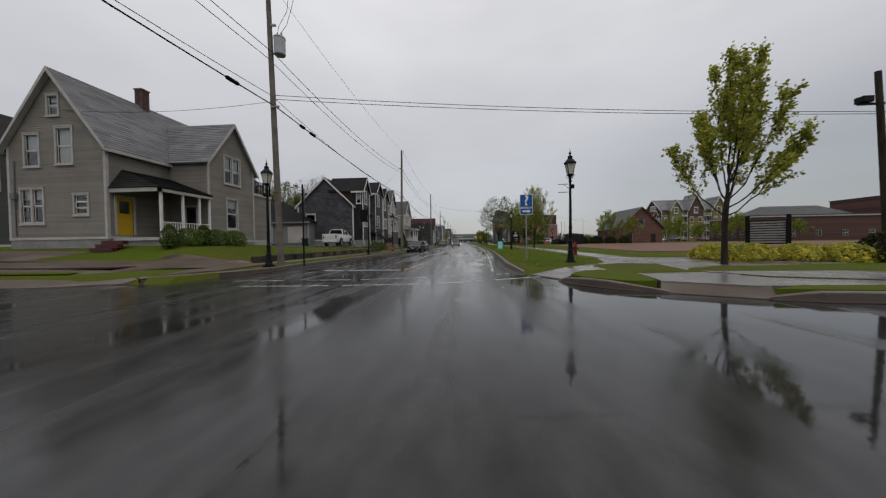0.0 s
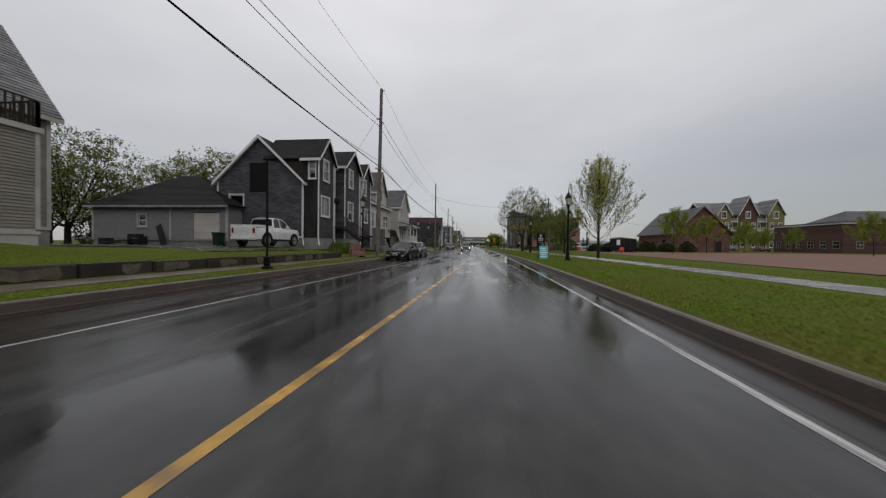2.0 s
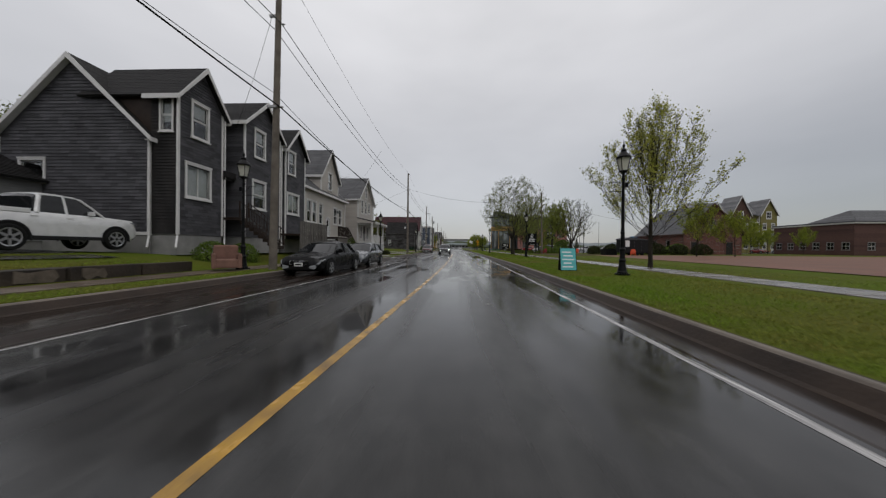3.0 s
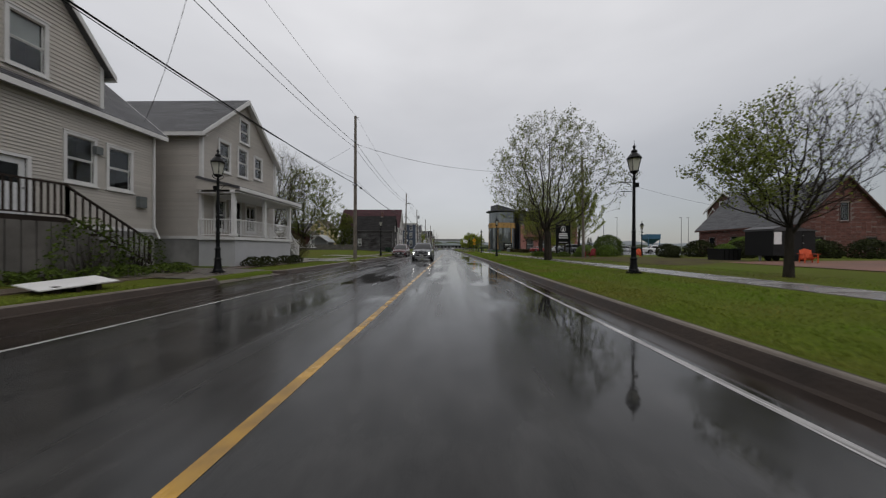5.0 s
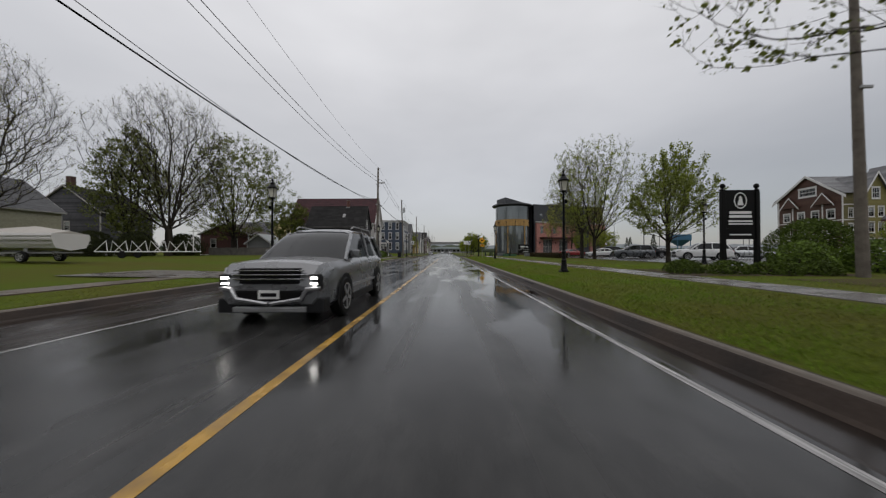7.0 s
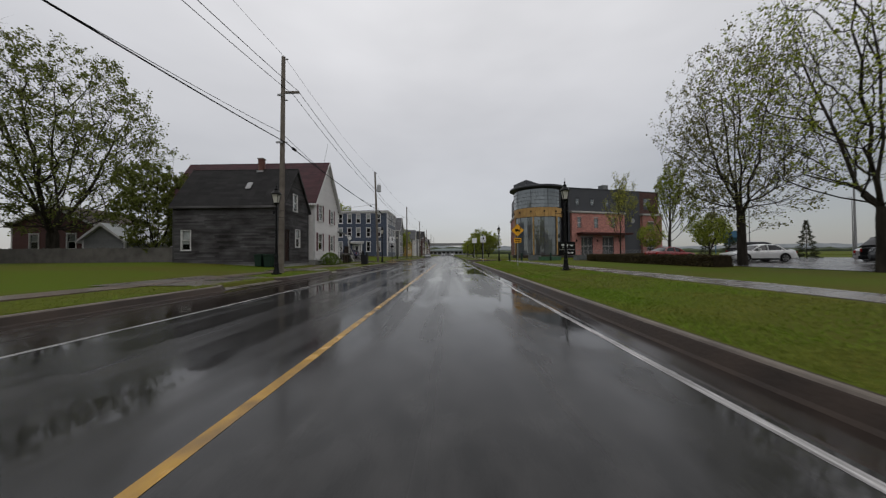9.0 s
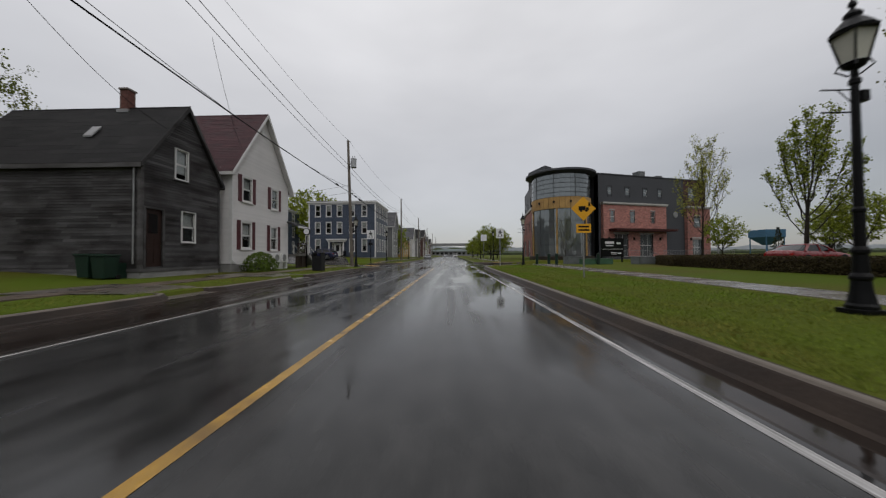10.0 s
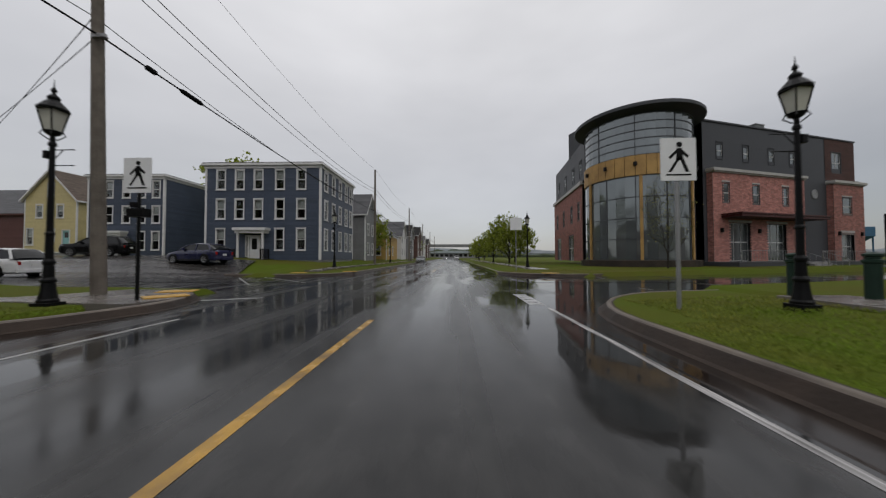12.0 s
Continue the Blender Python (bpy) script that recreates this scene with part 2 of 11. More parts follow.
M["sash"] = material("window_sash_paint", (0.55, 0.545, 0.53), 0.5, var=0.15)
M["blind"] = material("pale_window_blind", (0.42, 0.41, 0.38), 0.8, var=0.15, scale=4)
# near-black: the shade of an unlit interior is put into the colour
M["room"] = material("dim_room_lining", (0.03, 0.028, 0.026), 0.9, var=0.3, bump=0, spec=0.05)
M["glass"] = glass_material("window_glass")
M["beige_siding"] = material("weathered_taupe_clapboard", (0.225, 0.205, 0.178), 0.55, var=0.16, scale=0.8, fine=20, bump=0.12, island=0.12, spec=0.15, objrand=0.12)
M["green_siding"] = material("dark_grey_green_siding", (0.055, 0.058, 0.052), 0.6, var=0.2, scale=0.8, island=0.1, spec=0.12, objrand=0.1)
M["shake"] = material("charcoal_cedar_shakes", (0.08, 0.079, 0.086), 0.65, var=0.3, scale=0.9, fine=25, bump=0.3, island=0.35, spec=0.12)
M["lightgrey_siding"] = material("pale_vinyl_siding", (0.46, 0.425, 0.385), 0.45, var=0.12, scale=0.6, fine=20, bump=0.05, island=0.06, objrand=0.06)
M["taupe_siding"] = material("pale_taupe_vinyl_siding", (0.44, 0.41, 0.37), 0.5, var=0.1, scale=0.6, fine=20, bump=0.06, island=0.07, objrand=0.07)
M["sign_grey"] = material("painted_grey_plywood", (0.4, 0.4, 0.41), 0.6, var=0.12, scale=0.8, fine=20, bump=0.05)
M["white_siding"] = material("white_vinyl_siding", (0.62, 0.6, 0.585), 0.45, var=0.08, scale=0.6, fine=20, bump=0.05, island=0.05, objrand=0.05)
M["stained_wood"] = material("black_stained_sheathing", (0.03, 0.028, 0.027), 0.6, var=0.6, scale=1.4, fine=20, bump=0.3, color2=(0.012, 0.011, 0.011), spec=0.12, stretch=(1.0, 1.0, 0.3))
M["black_shingle"] = material("blackened_wood_clapboard", (0.088, 0.085, 0.086), 0.7, var=0.6, scale=0.5, fine=18, bump=0.5, island=0.55, color2=(0.028, 0.025, 0.024), spec=0.1, objrand=0.4, stretch=(1.0, 1.0, 3.0))
M["blue_siding"] = material("slate_blue_clapboard", (0.06, 0.077, 0.112), 0.45, var=0.2, scale=0.5, fine=20, bump=0.08, island=0.15, objrand=0.12)
M["yellow_siding"] = material("pale_yellow_siding", (0.5, 0.42, 0.21), 0.55, var=0.1, island=0.06)
M["red_siding"] = material("faded_red_siding", (0.1, 0.042, 0.036), 0.6, var=0.2, island=0.08)
M["grey_siding"] = material("mid_grey_siding", (0.2, 0.2, 0.2), 0.6, var=0.15, island=0.08)
M["ochre_siding"] = material("ochre_siding", (0.42, 0.27, 0.08), 0.6, var=0.15, island=0.08)
M["grey_roof"] = material("grey_asphalt_shingles", (0.085, 0.085, 0.09), 0.5, var=0.3, scale=1.2, fine=30, bump=0.4, island=0.3)
M["light_roof"] = material("pale_grey_shingles", (0.19, 0.19, 0.195), 0.5, var=0.25, scale=1.0, fine=30, bump=0.4, island=0.3)
M["dark_roof"] = material("black_asphalt_shingles", (0.024, 0.023, 0.023), 0.7, var=0.35, scale=1.2, fine=30, bump=0.4, island=0.3, spec=0.12)
M["maroon_roof"] = material("maroon_asphalt_shingles", (0.06, 0.022, 0.026), 0.6, var=0.3, scale=1.2, fine=30, bump=0.4, island=0.25)
M["brown_roof"] = material("brown_shingles", (0.12, 0.09, 0.07), 0.6, var=0.3, island=0.25)
M["brick"] = material("red_brick", (0.46, 0.21, 0.175), 0.75, var=0.25, scale=3, fine=30, bump=0.3, objrand=0.25, island=0.3)
M["brick_hall"] = material("weathered_red_brick", (0.145, 0.062, 0.05), 0.75, var=0.25, scale=3, fine=30, bump=0.3, island=0.3)
M["brick_dark"] = material("dark_red_brick", (0.095, 0.05, 0.042), 0.75, var=0.25, scale=3, fine=30, bump=0.3, island=0.3)
M["mortar"] = material("grey_mortar", (0.2, 0.17, 0.155), 0.85, var=0.2, bump=0.2)
M["dark_cladding"] = material("charcoal_metal_cladding", (0.055, 0.057, 0.063), 0.5, var=0.12, scale=0.5, bump=0.05)
M["tan_wood"] = material("tan_timber_panels", (0.4, 0.245, 0.085), 0.55, var=0.25, scale=1.0, fine=12, bump=0.1, island=0.2, color2=(0.27, 0.16, 0.06))
M["black_metal"] = material("black_cast_iron", (0.006, 0.006, 0.0065), 0.35, var=0.3, scale=8, bump=0.15, spec=0.12)
M["lamp_glass"] = material("pale_lantern_glass", (0.5, 0.49, 0.42), 0.15, var=0.1, bump=0)
M["galv"] = material("galvanised_steel", (0.3, 0.3, 0.3), 0.45, metal=0.6, var=0.2)
M["pole_wood"] = material("weathered_pole_wood", (0.17, 0.148, 0.125), 0.8, var=0.35, scale=2.5, fine=40, bump=0.4, spec=0.1)
M["wire"] = material("black_cable", (0.006, 0.006, 0.0065), 0.5, var=0.1, bump=0, spec=0.05)
M["transformer"] = material("grey_transformer_enamel", (0.38, 0.39, 0.4), 0.4, var=0.15)
M["sign_blue"] = material("blue_sign_face", (0.012, 0.1, 0.33), 0.4, var=0.06, bump=0)
M["sign_white"] = material("white_sign_face", (0.72, 0.72, 0.72), 0.4, var=0.08, bump=0)
M["sign_black"] = material("black_sign_face", (0.007, 0.007, 0.007), 0.45, var=0.1, bump=0, spec=0.1)
M["sign_yellow"] = material("amber_sign_face", (0.72, 0.35, 0.02), 0.4, var=0.06, bump=0)
M["teal_board"] = material("turquoise_board", (0.1, 0.42, 0.43), 0.45, var=0.12, scale=5, bump=0)
M["hydrant_red"] = material("worn_red_enamel", (0.15, 0.02, 0.02), 0.4, var=0.3, scale=8)
M["door_yellow"] = material("mustard_door_paint", (0.52, 0.32, 0.015), 0.4, var=0.12, bump=0.03)
M["door_white"] = material("white_door_paint", (0.6, 0.6, 0.6), 0.4, var=0.1, bump=0.03)
M["door_dark"] = material("dark_door_paint", (0.02, 0.018, 0.016), 0.4, var=0.2, bump=0.03)
M["door_teal"] = material("pale_teal_door", (0.25, 0.45, 0.45), 0.4, var=0.1)
M["step_red"] = material("oxblood_step_paint", (0.07, 0.02, 0.018), 0.4, var=0.25)
M["deck_brown"] = material("dark_stained_deck_wood", (0.035, 0.025, 0.02), 0.5, var=0.35, scale=2, objrand=0.2, spec=0.12)
M["grey_wood"] = material("silvered_fence_wood", (0.13, 0.12, 0.11), 0.75, var=0.35, scale=1.5, island=0.25)
M["shutter"] = material("burgundy_shutter", (0.1, 0.03, 0.035), 0.5, var=0.15)
M["bark"] = material("dark_wet_bark", (0.046, 0.039, 0.031), 0.8, var=0.55, scale=5, fine=26, bump=1.0, spec=0.08)
for node in M["bark"].node_tree.nodes:
    if node.type == "BUMP":
        node.inputs["Distance"].default_value = 0.05
stretch = M["bark"].node_tree.nodes.new("ShaderNodeMapping")
stretch.inputs["Scale"].default_value = (1.0, 1.0, 0.16)
M["bark"].node_tree.links.new(M["bark"].node_tree.nodes["Texture Coordinate"].outputs["Object"], stretch.inputs["Vector"])
for node in M["bark"].node_tree.nodes:
    if node.type == "TEX_NOISE":
        M["bark"].node_tree.links.new(stretch.outputs[0], node.inputs["Vector"])
M["cream_siding"] = material("weathered_cream_siding", (0.42, 0.4, 0.3), 0.6, var=0.15, island=0.08)
M["hedge_brown"] = leaf_material("brownish_hedge_leaves", (0.075, 0.06, 0.03), 0.45, 1.5, 0.2, 0.04)
M["door_brown"] = material("dark_brown_door_paint", (0.03, 0.016, 0.013), 0.5, var=0.3, scale=3, fine=20, bump=0.15, spec=0.15)
M["hedge_core"] = material("hedge_twigs", (0.035, 0.026, 0.016), 0.9, var=0.5, scale=6, fine=40, bump=0.8, spec=0.05)
M["leaf"] = leaf_material("fresh_maple_leaves", (0.27, 0.32, 0.035), 0.45, 0.7)
M["leaf_yellow"] = leaf_material("yellow_green_new_leaves", (0.42, 0.43, 0.07), 0.4, 0.7, 0.55)
M["leaf_dark"] = leaf_material("mid_green_leaves", (0.2, 0.235, 0.045), 0.45, 0.7)
M["leaf_olive"] = leaf_material("budding_olive_leaves", (0.19, 0.19, 0.055), 0.45, 0.7)
M["leaf_olive_green"] = leaf_material("olive_green_leaves", (0.17, 0.195, 0.042), 0.5, 0.7)
M["shrub"] = leaf_material("green_shrub_leaves", (0.075, 0.11, 0.018), 0.5, 1.5, 0.2, 0.08)
M["shrub_bright"] = leaf_material("bright_shrub_leaves", (0.11, 0.17, 0.02), 0.5, 1.5, 0.25)
M["shrub_dark"] = leaf_material("dark_shrub_leaves", (0.036, 0.042, 0.016), 0.5, 1.5, 0.15, 0.05)
M["shrub_yellow"] = material("golden_shrub_leaves", (0.5, 0.42, 0.03), 0.5, var=0.3, scale=2.5, fine=3, bump=0, island=0.4, color2=(0.2, 0.24, 0.03), spec=0.3)
M["twig"] = material("shrub_twigs", (0.03, 0.024, 0.018), 0.8, var=0.3, bump=0)
M["tyre"] = material("tyre_rubber", (0.012, 0.012, 0.012), 0.6, var=0.2, spec=0.1)
M["rim"] = material("alloy_rim", (0.42, 0.42, 0.43), 0.3, metal=0.8, var=0.1, bump=0)
M["car_glass"] = material("tinted_car_glass", (0.008, 0.009, 0.01), 0.06, var=0.1, bump=0, rough_var=0.02, spec=0.35)
M["plastic"] = material("black_plastic_trim", (0.015, 0.015, 0.016), 0.5, var=0.1, bump=0, spec=0.15)
M["headlight"] = material("clear_headlight_lens", (0.24, 0.25, 0.26), 0.08, var=0.1, bump=0, rough_var=0.03, spec=0.9)
M["taillight"] = material("red_tail_lens", (0.28, 0.015, 0.012), 0.15, var=0.1, bump=0)
M["chrome"] = material("chrome", (0.65, 0.65, 0.66), 0.15, metal=1.0, var=0.05, bump=0)
M["plate"] = material("white_plate", (0.6, 0.6, 0.58), 0.4, var=0.1, bump=0)
for key, name, color in (("car_black", "black_car_paint", (0.005, 0.005, 0.0055)), ("car_white", "white_car_paint", (0.62, 0.62, 0.62)),
                         ("car_grey", "graphite_car_paint", (0.055, 0.058, 0.062)), ("car_maroon", "maroon_car_paint", (0.065, 0.012, 0.016)),
                         ("car_silver", "silver_car_paint", (0.2, 0.205, 0.21)), ("car_steel", "dark_silver_car_paint", (0.1, 0.102, 0.106)), ("car_navy", "navy_car_paint", (0.014, 0.016, 0.05)),
                         ("car_red", "red_car_paint", (0.2, 0.02, 0.02))):
    flake = 0.6 if key in ("car_silver", "car_steel", "car_grey") else 0.0   # metallic paints
    M[key] = material(name, tuple(c * (2.0 if flake else 1.0) for c in color), 0.28, metal=flake, var=0.08, bump=0, coat=0.25 if key == "car_black" else 0.7, rough_var=0.06, spec=0.05 if key == "car_black" else 0.22)
M["pale_metal"] = material("pale_metal_roof", (0.5, 0.53, 0.53), 0.4, var=0.12)
M["teal_metal"] = material("pale_teal_metal", (0.33, 0.37, 0.38), 0.45, var=0.12)
M["blue_tank"] = material("blue_painted_steel", (0.05, 0.13, 0.22), 0.45, var=0.25)
M["bin_green"] = material("dark_green_plastic", (0.012, 0.03, 0.02), 0.5, var=0.2)
M["box_green"] = material("utility_box_green", (0.055, 0.12, 0.07), 0.5, var=0.2)
M["box_grey"] = material("utility_box_grey", (0.13, 0.14, 0.14), 0.5, var=0.2)
M["armchair"] = material("worn_salmon_upholstery", (0.2, 0.11, 0.085), 0.85, var=0.3, scale=3)
M["chair_red"] = material("dark_red_painted_wood", (0.22, 0.02, 0.025), 0.5, var=0.2)
M["orange"] = material("orange_plastic", (0.6, 0.09, 0.03), 0.5, var=0.15)
# far hills: the distance haze is put into this pale blue-grey
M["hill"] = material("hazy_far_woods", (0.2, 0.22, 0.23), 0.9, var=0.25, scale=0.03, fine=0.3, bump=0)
M["far_woods"] = material("far_tree_belt", (0.06, 0.075, 0.04), 0.9, var=0.4, scale=0.1, fine=1.5, bump=0, island=0.3)


M["tower_glass"] = material("reflective_curtain_glass", (0.2, 0.22, 0.225), 0.04, metal=0.6, var=0.2, scale=0.3, bump=0, rough_var=0.02, spec=1.0)


# ---- mesh helpers ----
def put(ob, parent):
    ob.parent = parent
    return ob


def mesh_object(name, bm, mat, parent=None, label=""):
    me = bpy.data.meshes.new(name)
    bmesh.ops.recalc_face_normals(bm, faces=bm.faces)
    bm.to_mesh(me)
    bm.free()
    me.materials.append(M[mat] if isinstance(mat, str) else mat)
    ob = new(name, me)
    if parent is not None:
        ob.parent = parent
    if label:
        ob["label"] = label
    return ob


def part(name, bm, mat, parent, label=""):
    return mesh_object(name, bm, mat, parent, label)


def thing(name, m, label, category, group="", kind=""):
    ob = new(name)
    ob.empty_display_size = 0.2
    ob.matrix_world = m
    return tagged(ob, label, category, group, kind)


def box(bm, x0, y0, z0, x1, y1, z1, m=None, bevel=0.0):
    vs = [bm.verts.new((x, y, z)) for x in (x0, x1) for y in (y0, y1) for z in (z0, z1)]
    if m is not None:
        for v in vs:
            v.co = m @ v.co
    fs = [bm.faces.new([vs[i] for i in f]) for f in ((0, 1, 3, 2), (4, 6, 7, 5), (0, 4, 5, 1), (2, 3, 7, 6), (0, 2, 6, 4), (1, 5, 7, 3))]
    if bevel:
        es = list({e for f in fs for e in f.edges})
        bmesh.ops.bevel(bm, geom=es, offset=bevel, segments=2, affect="EDGES", profile=0.6)
    return vs


def boxes(*args, bevel=0.0):
    bm = bmesh.new()
    for a in args:
        box(bm, *a, bevel=bevel)
    return bm


def tube(bm, pts, radii, sides=8, cap=True):
    """A round bar along points, its radius given point by point."""
    pts = [Vector(p) for p in pts]
    if not isinstance(radii, (list, tuple)):
        radii = [radii] * len(pts)
    rings = []
    side = None
    for i, p in enumerate(pts):
        d = (pts[min(i + 1, len(pts) - 1)] - pts[max(i - 1, 0)]).normalized()
        if side is None:
            side = d.orthogonal().normalized()
        side = (side - d * side.dot(d)).normalized()
        other = d.cross(side)
        rings.append([bm.verts.new(p + (side * math.cos(a) + other * math.sin(a)) * radii[i]) for a in (2 * math.pi * k / sides for k in range(sides))])
    for a, b in zip(rings, rings[1:]):
        for k in range(sides):
            bm.faces.new((a[k], a[(k + 1) % sides], b[(k + 1) % sides], b[k]))
    if cap:
        bm.faces.new(rings[0][::-1])
        bm.faces.new(rings[-1])
    return rings


def lathe(bm, profile, sides=16, x=0.0, y=0.0, z=0.0):
    """A turned form: (radius, height) pairs from the bottom up."""
    rings = [[bm.verts.new((x + r * math.cos(2 * math.pi * k / sides), y + r * math.sin(2 * math.pi * k / sides), z + h)) for k in range(sides)] for r, h in profile]
    for a, b in zip(rings, rings[1:]):
        for k in range(sides):
            bm.faces.new((a[k], a[(k + 1) % sides], b[(k + 1) % sides], b[k]))
    bm.faces.new(rings[0][::-1])
    bm.faces.new(rings[-1])


def prism(bm, outline, axis, lo, hi, m=None):
    """A flat outline of (a, b) pairs pushed from lo to hi along an axis (0: x, 1: y, 2: z)."""
    def at(a, b, c):
        p = {0: (c, a, b), 1: (a, c, b), 2: (a, b, c)}[axis]
        return m @ Vector(p) if m is not None else Vector(p)
    lower = [bm.verts.new(at(a, b, lo)) for a, b in outline]
    upper = [bm.verts.new(at(a, b, hi)) for a, b in outline]
    bm.faces.new(lower)
    bm.faces.new(upper[::-1])
    for i in range(len(outline)):
        j = (i + 1) % len(outline)
        bm.faces.new((lower[i], lower[j], upper[j], upper[i]))


def from_arrays(name, verts, faces, mat, parent=None, smooth=False):
    me = bpy.data.meshes.new(name)
    me.from_pydata(verts if isinstance(verts, list) else verts.tolist(), [], faces if isinstance(faces, list) else faces.tolist())
    me.materials.append(M[mat])
    if smooth:
        me.shade_smooth()
    ob = new(name, me)
    if parent is not None:
        ob.parent = parent
    return ob


# ---- the line of the street ----
def shift(y):
    """The centre line's sideways place at y: the street bends gently before it runs straight."""
    if y >= 55:
        return 0.0
    if y >= 0:
        return -0.00072 * (55 - y) ** 2
    return -2.178 + 0.0792 * y


def steps(lo, hi, step):
    n = max(1, round((hi - lo) / step))
    return [lo + (hi - lo) * i / n for i in range(n + 1)]


def ribbon(bm, ys, sections):
    """A strip along the street through (sideways, height) points of its cross-section."""
    rows = [[bm.verts.new((shift(y) + u, y, z)) for u, z in sections] for y in ys]
    for a, b in zip(rows, rows[1:]):
        for k in range(len(sections) - 1):
            bm.faces.new((a[k], a[k + 1], b[k + 1], b[k]))


def smooth_step(a, b, v):
    t = min(1.0, max(0.0, (v - a) / (b - a)))
    return t * t * (3 - 2 * t)


def ground_z(x, y):
    """The height of the ground beside the street."""
    u = x - shift(y)
    if u > 0:
        z = 0.17 + 0.10 * smooth_step(5, 9, u) + 0.1 * smooth_step(12, 40, u)
        return z
    z = 0.17 + 0.05 * smooth_step(-7, -10, u)
    bank = (1 - smooth_step(36.5, 40, y)) * smooth_step(12.5, 14.5, y)
    z += bank * (0.34 * (1 if u < -9.5 else 0))
    upper = (1 - smooth_step(50, 56, y)) * smooth_step(9.5, 14, y)
    z += upper * ((0.75 - 0.4 * smooth_step(20.5, 25.5, y)) * smooth_step(-9.6, -14.5, u) + 0.2 * (1 - bank) * smooth_step(-9, -12, u))
    z += smooth_step(52, 60, y) * 0.5 * smooth_step(-11, -22, u)
    z += smooth_step(150, 160, y) * 0.6 * smooth_step(-7, -12, u)
    if u < -11 and 150 < y < 156:
        z *= smooth_step(150.4, 155, y)
    return z


# ---- ground, carriageway, kerbs, walks ----
CROSS = ((-13.0, 6.3), (142.6, 150.6))


def in_cross(y):
    return any(a < y < b for a, b in CROSS)


us = [-900, -400, -200, -120, -80, -60, -45, -35, -28, -22, -18, -15, -13, -11.5, -10.4, -9.4, -9.2, -8.5, -7.5, -6.5, -6.25,
      4.62, 4.69, 5.2, 6, 7, 7.6, 8, 9, 10, 11, 13, 16, 20, 25, 32, 40, 50, 65, 80, 110, 160, 300, 500, 900]
ys = [-500, -200, -90, -50, -30, -20, -13.4, -12.9, -6, 0, 6.25, 6.7, 8, 8.7] + [10 + 2 * i for i in range(66)] + [142.2, 142.65, 146, 150.55, 151, 153, 155.3, 157, 160, 165,
      170, 176, 184, 195, 210, 230, 260, 300, 350, 420, 520, 700, 1000, 1500]


def slant(x, y):
    """The second side street leaves the main road at a slant on the right: how far a place there lies farther on."""
    w = smooth_step(100, 136, y) * (1 - smooth_step(160, 215, y))
    return 0.3 * min(max(x - 9.0, 0.0), 70.0) * w


def at_corner(x, y):
    """The rounded corners of the second crossing, where kerb and lawn are sheets of their own."""
    return (4.5 < x < 9.3 and 137.0 < y < 155.25) or (-8.7 < x < -4.5 and 150.0 < y < 154.3)


gv, gf = [], []
for y_row in ys:
    for u in us:
        y = y_row
        x = shift(y) + u
        low = (-6.26 < u < (5.0 if y < 11 else 4.68) and -100 < y < 430) or at_corner(x, y) or (in_cross(y) and abs(u) < 130) or (0 < y < 8.1 and 0 < u < 7.1)
        gv.append((x, y + slant(x, y), -0.15 if low else ground_z(x, y)))
for j in range(len(ys) - 1):
    for i in range(len(us) - 1):
        k = j * len(us) + i
        gf.append((k, k + 1, k + len(us) + 1, k + len(us)))
ground = tagged(from_arrays("ground", gv, gf, "grass", smooth=False), "rain-soaked spring lawn and verges along the street", "ground", kind="structure")

bm = bmesh.new()
ribbon(bm, steps(-90, 430, 4), [(-6.2, 0.0), (-3, 0.0), (0, 0.0), (3, 0.0), (4.8, 0.0)])
road = tagged(mesh_object("road", bm, "asphalt"), "rain-wet dark asphalt carriageway with a sheen of water", "road", kind="structure")
for lo, hi in CROSS:
    bm = bmesh.new()
    edges = [-130, -40, -6.2 + shift(hi) * 0.5 + 1.5], [4.8 + shift(hi) * 0.5 - 1.5, 9.0, 40.0, 79.0, 130.0]
    for xs in edges:
        rows = [[bm.verts.new((x, y + slant(x, 146 if y > 100 else 0), -0.006)) for x in xs] for y in (lo, hi)]
        for k in range(len(xs) - 1):
            bm.faces.new((rows[0][k], rows[0][k + 1], rows[1][k + 1], rows[1][k]))
    tagged(mesh_object("side_road", bm, "asphalt"), "wet asphalt side street crossing the main road", "road", kind="structure")


tagged(mesh_object("road_corner", (lambda b: (b.faces.new([b.verts.new(p) for p in ((2.9, 5.8, -0.003), (5.2, 5.8, -0.003), (4.9, 8.8, -0.003), (2.9, 8.9, -0.003))]), b)[1])(bmesh.new()), "asphalt"), "wet asphalt at the corner of the side street", "road", kind="structure")


def sweep(bm, path, profile, ends=(1.0, 1.0)):
    """A profile of (out, height) pairs along a flat path; out points to the right of the way."""
    pts = [Vector((x, y, 0)) for x, y in path]
    rows = []
    for i, p in enumerate(pts):
        d = (pts[min(i + 1, len(pts) - 1)] - pts[max(i - 1, 0)]).normalized()
        o = Vector((d.y, -d.x, 0))
        near = min(i / 2, 1.0), min((len(pts) - 1 - i) / 2, 1.0)
        k = min(ends[0] + (1 - ends[0]) * near[0], ends[1] + (1 - ends[1]) * near[1])
        rows.append([bm.verts.new(p + o * a + Vector((0, 0, h * k if h > 0 else h))) for a, h in profile])
    for a, b in zip(rows, rows[1:]):
        for k in range(len(profile) - 1):
            bm.faces.new((a[k], a[k + 1], b[k + 1], b[k]))
    for r in (rows[0], rows[-1]):
        bm.faces.new(r)


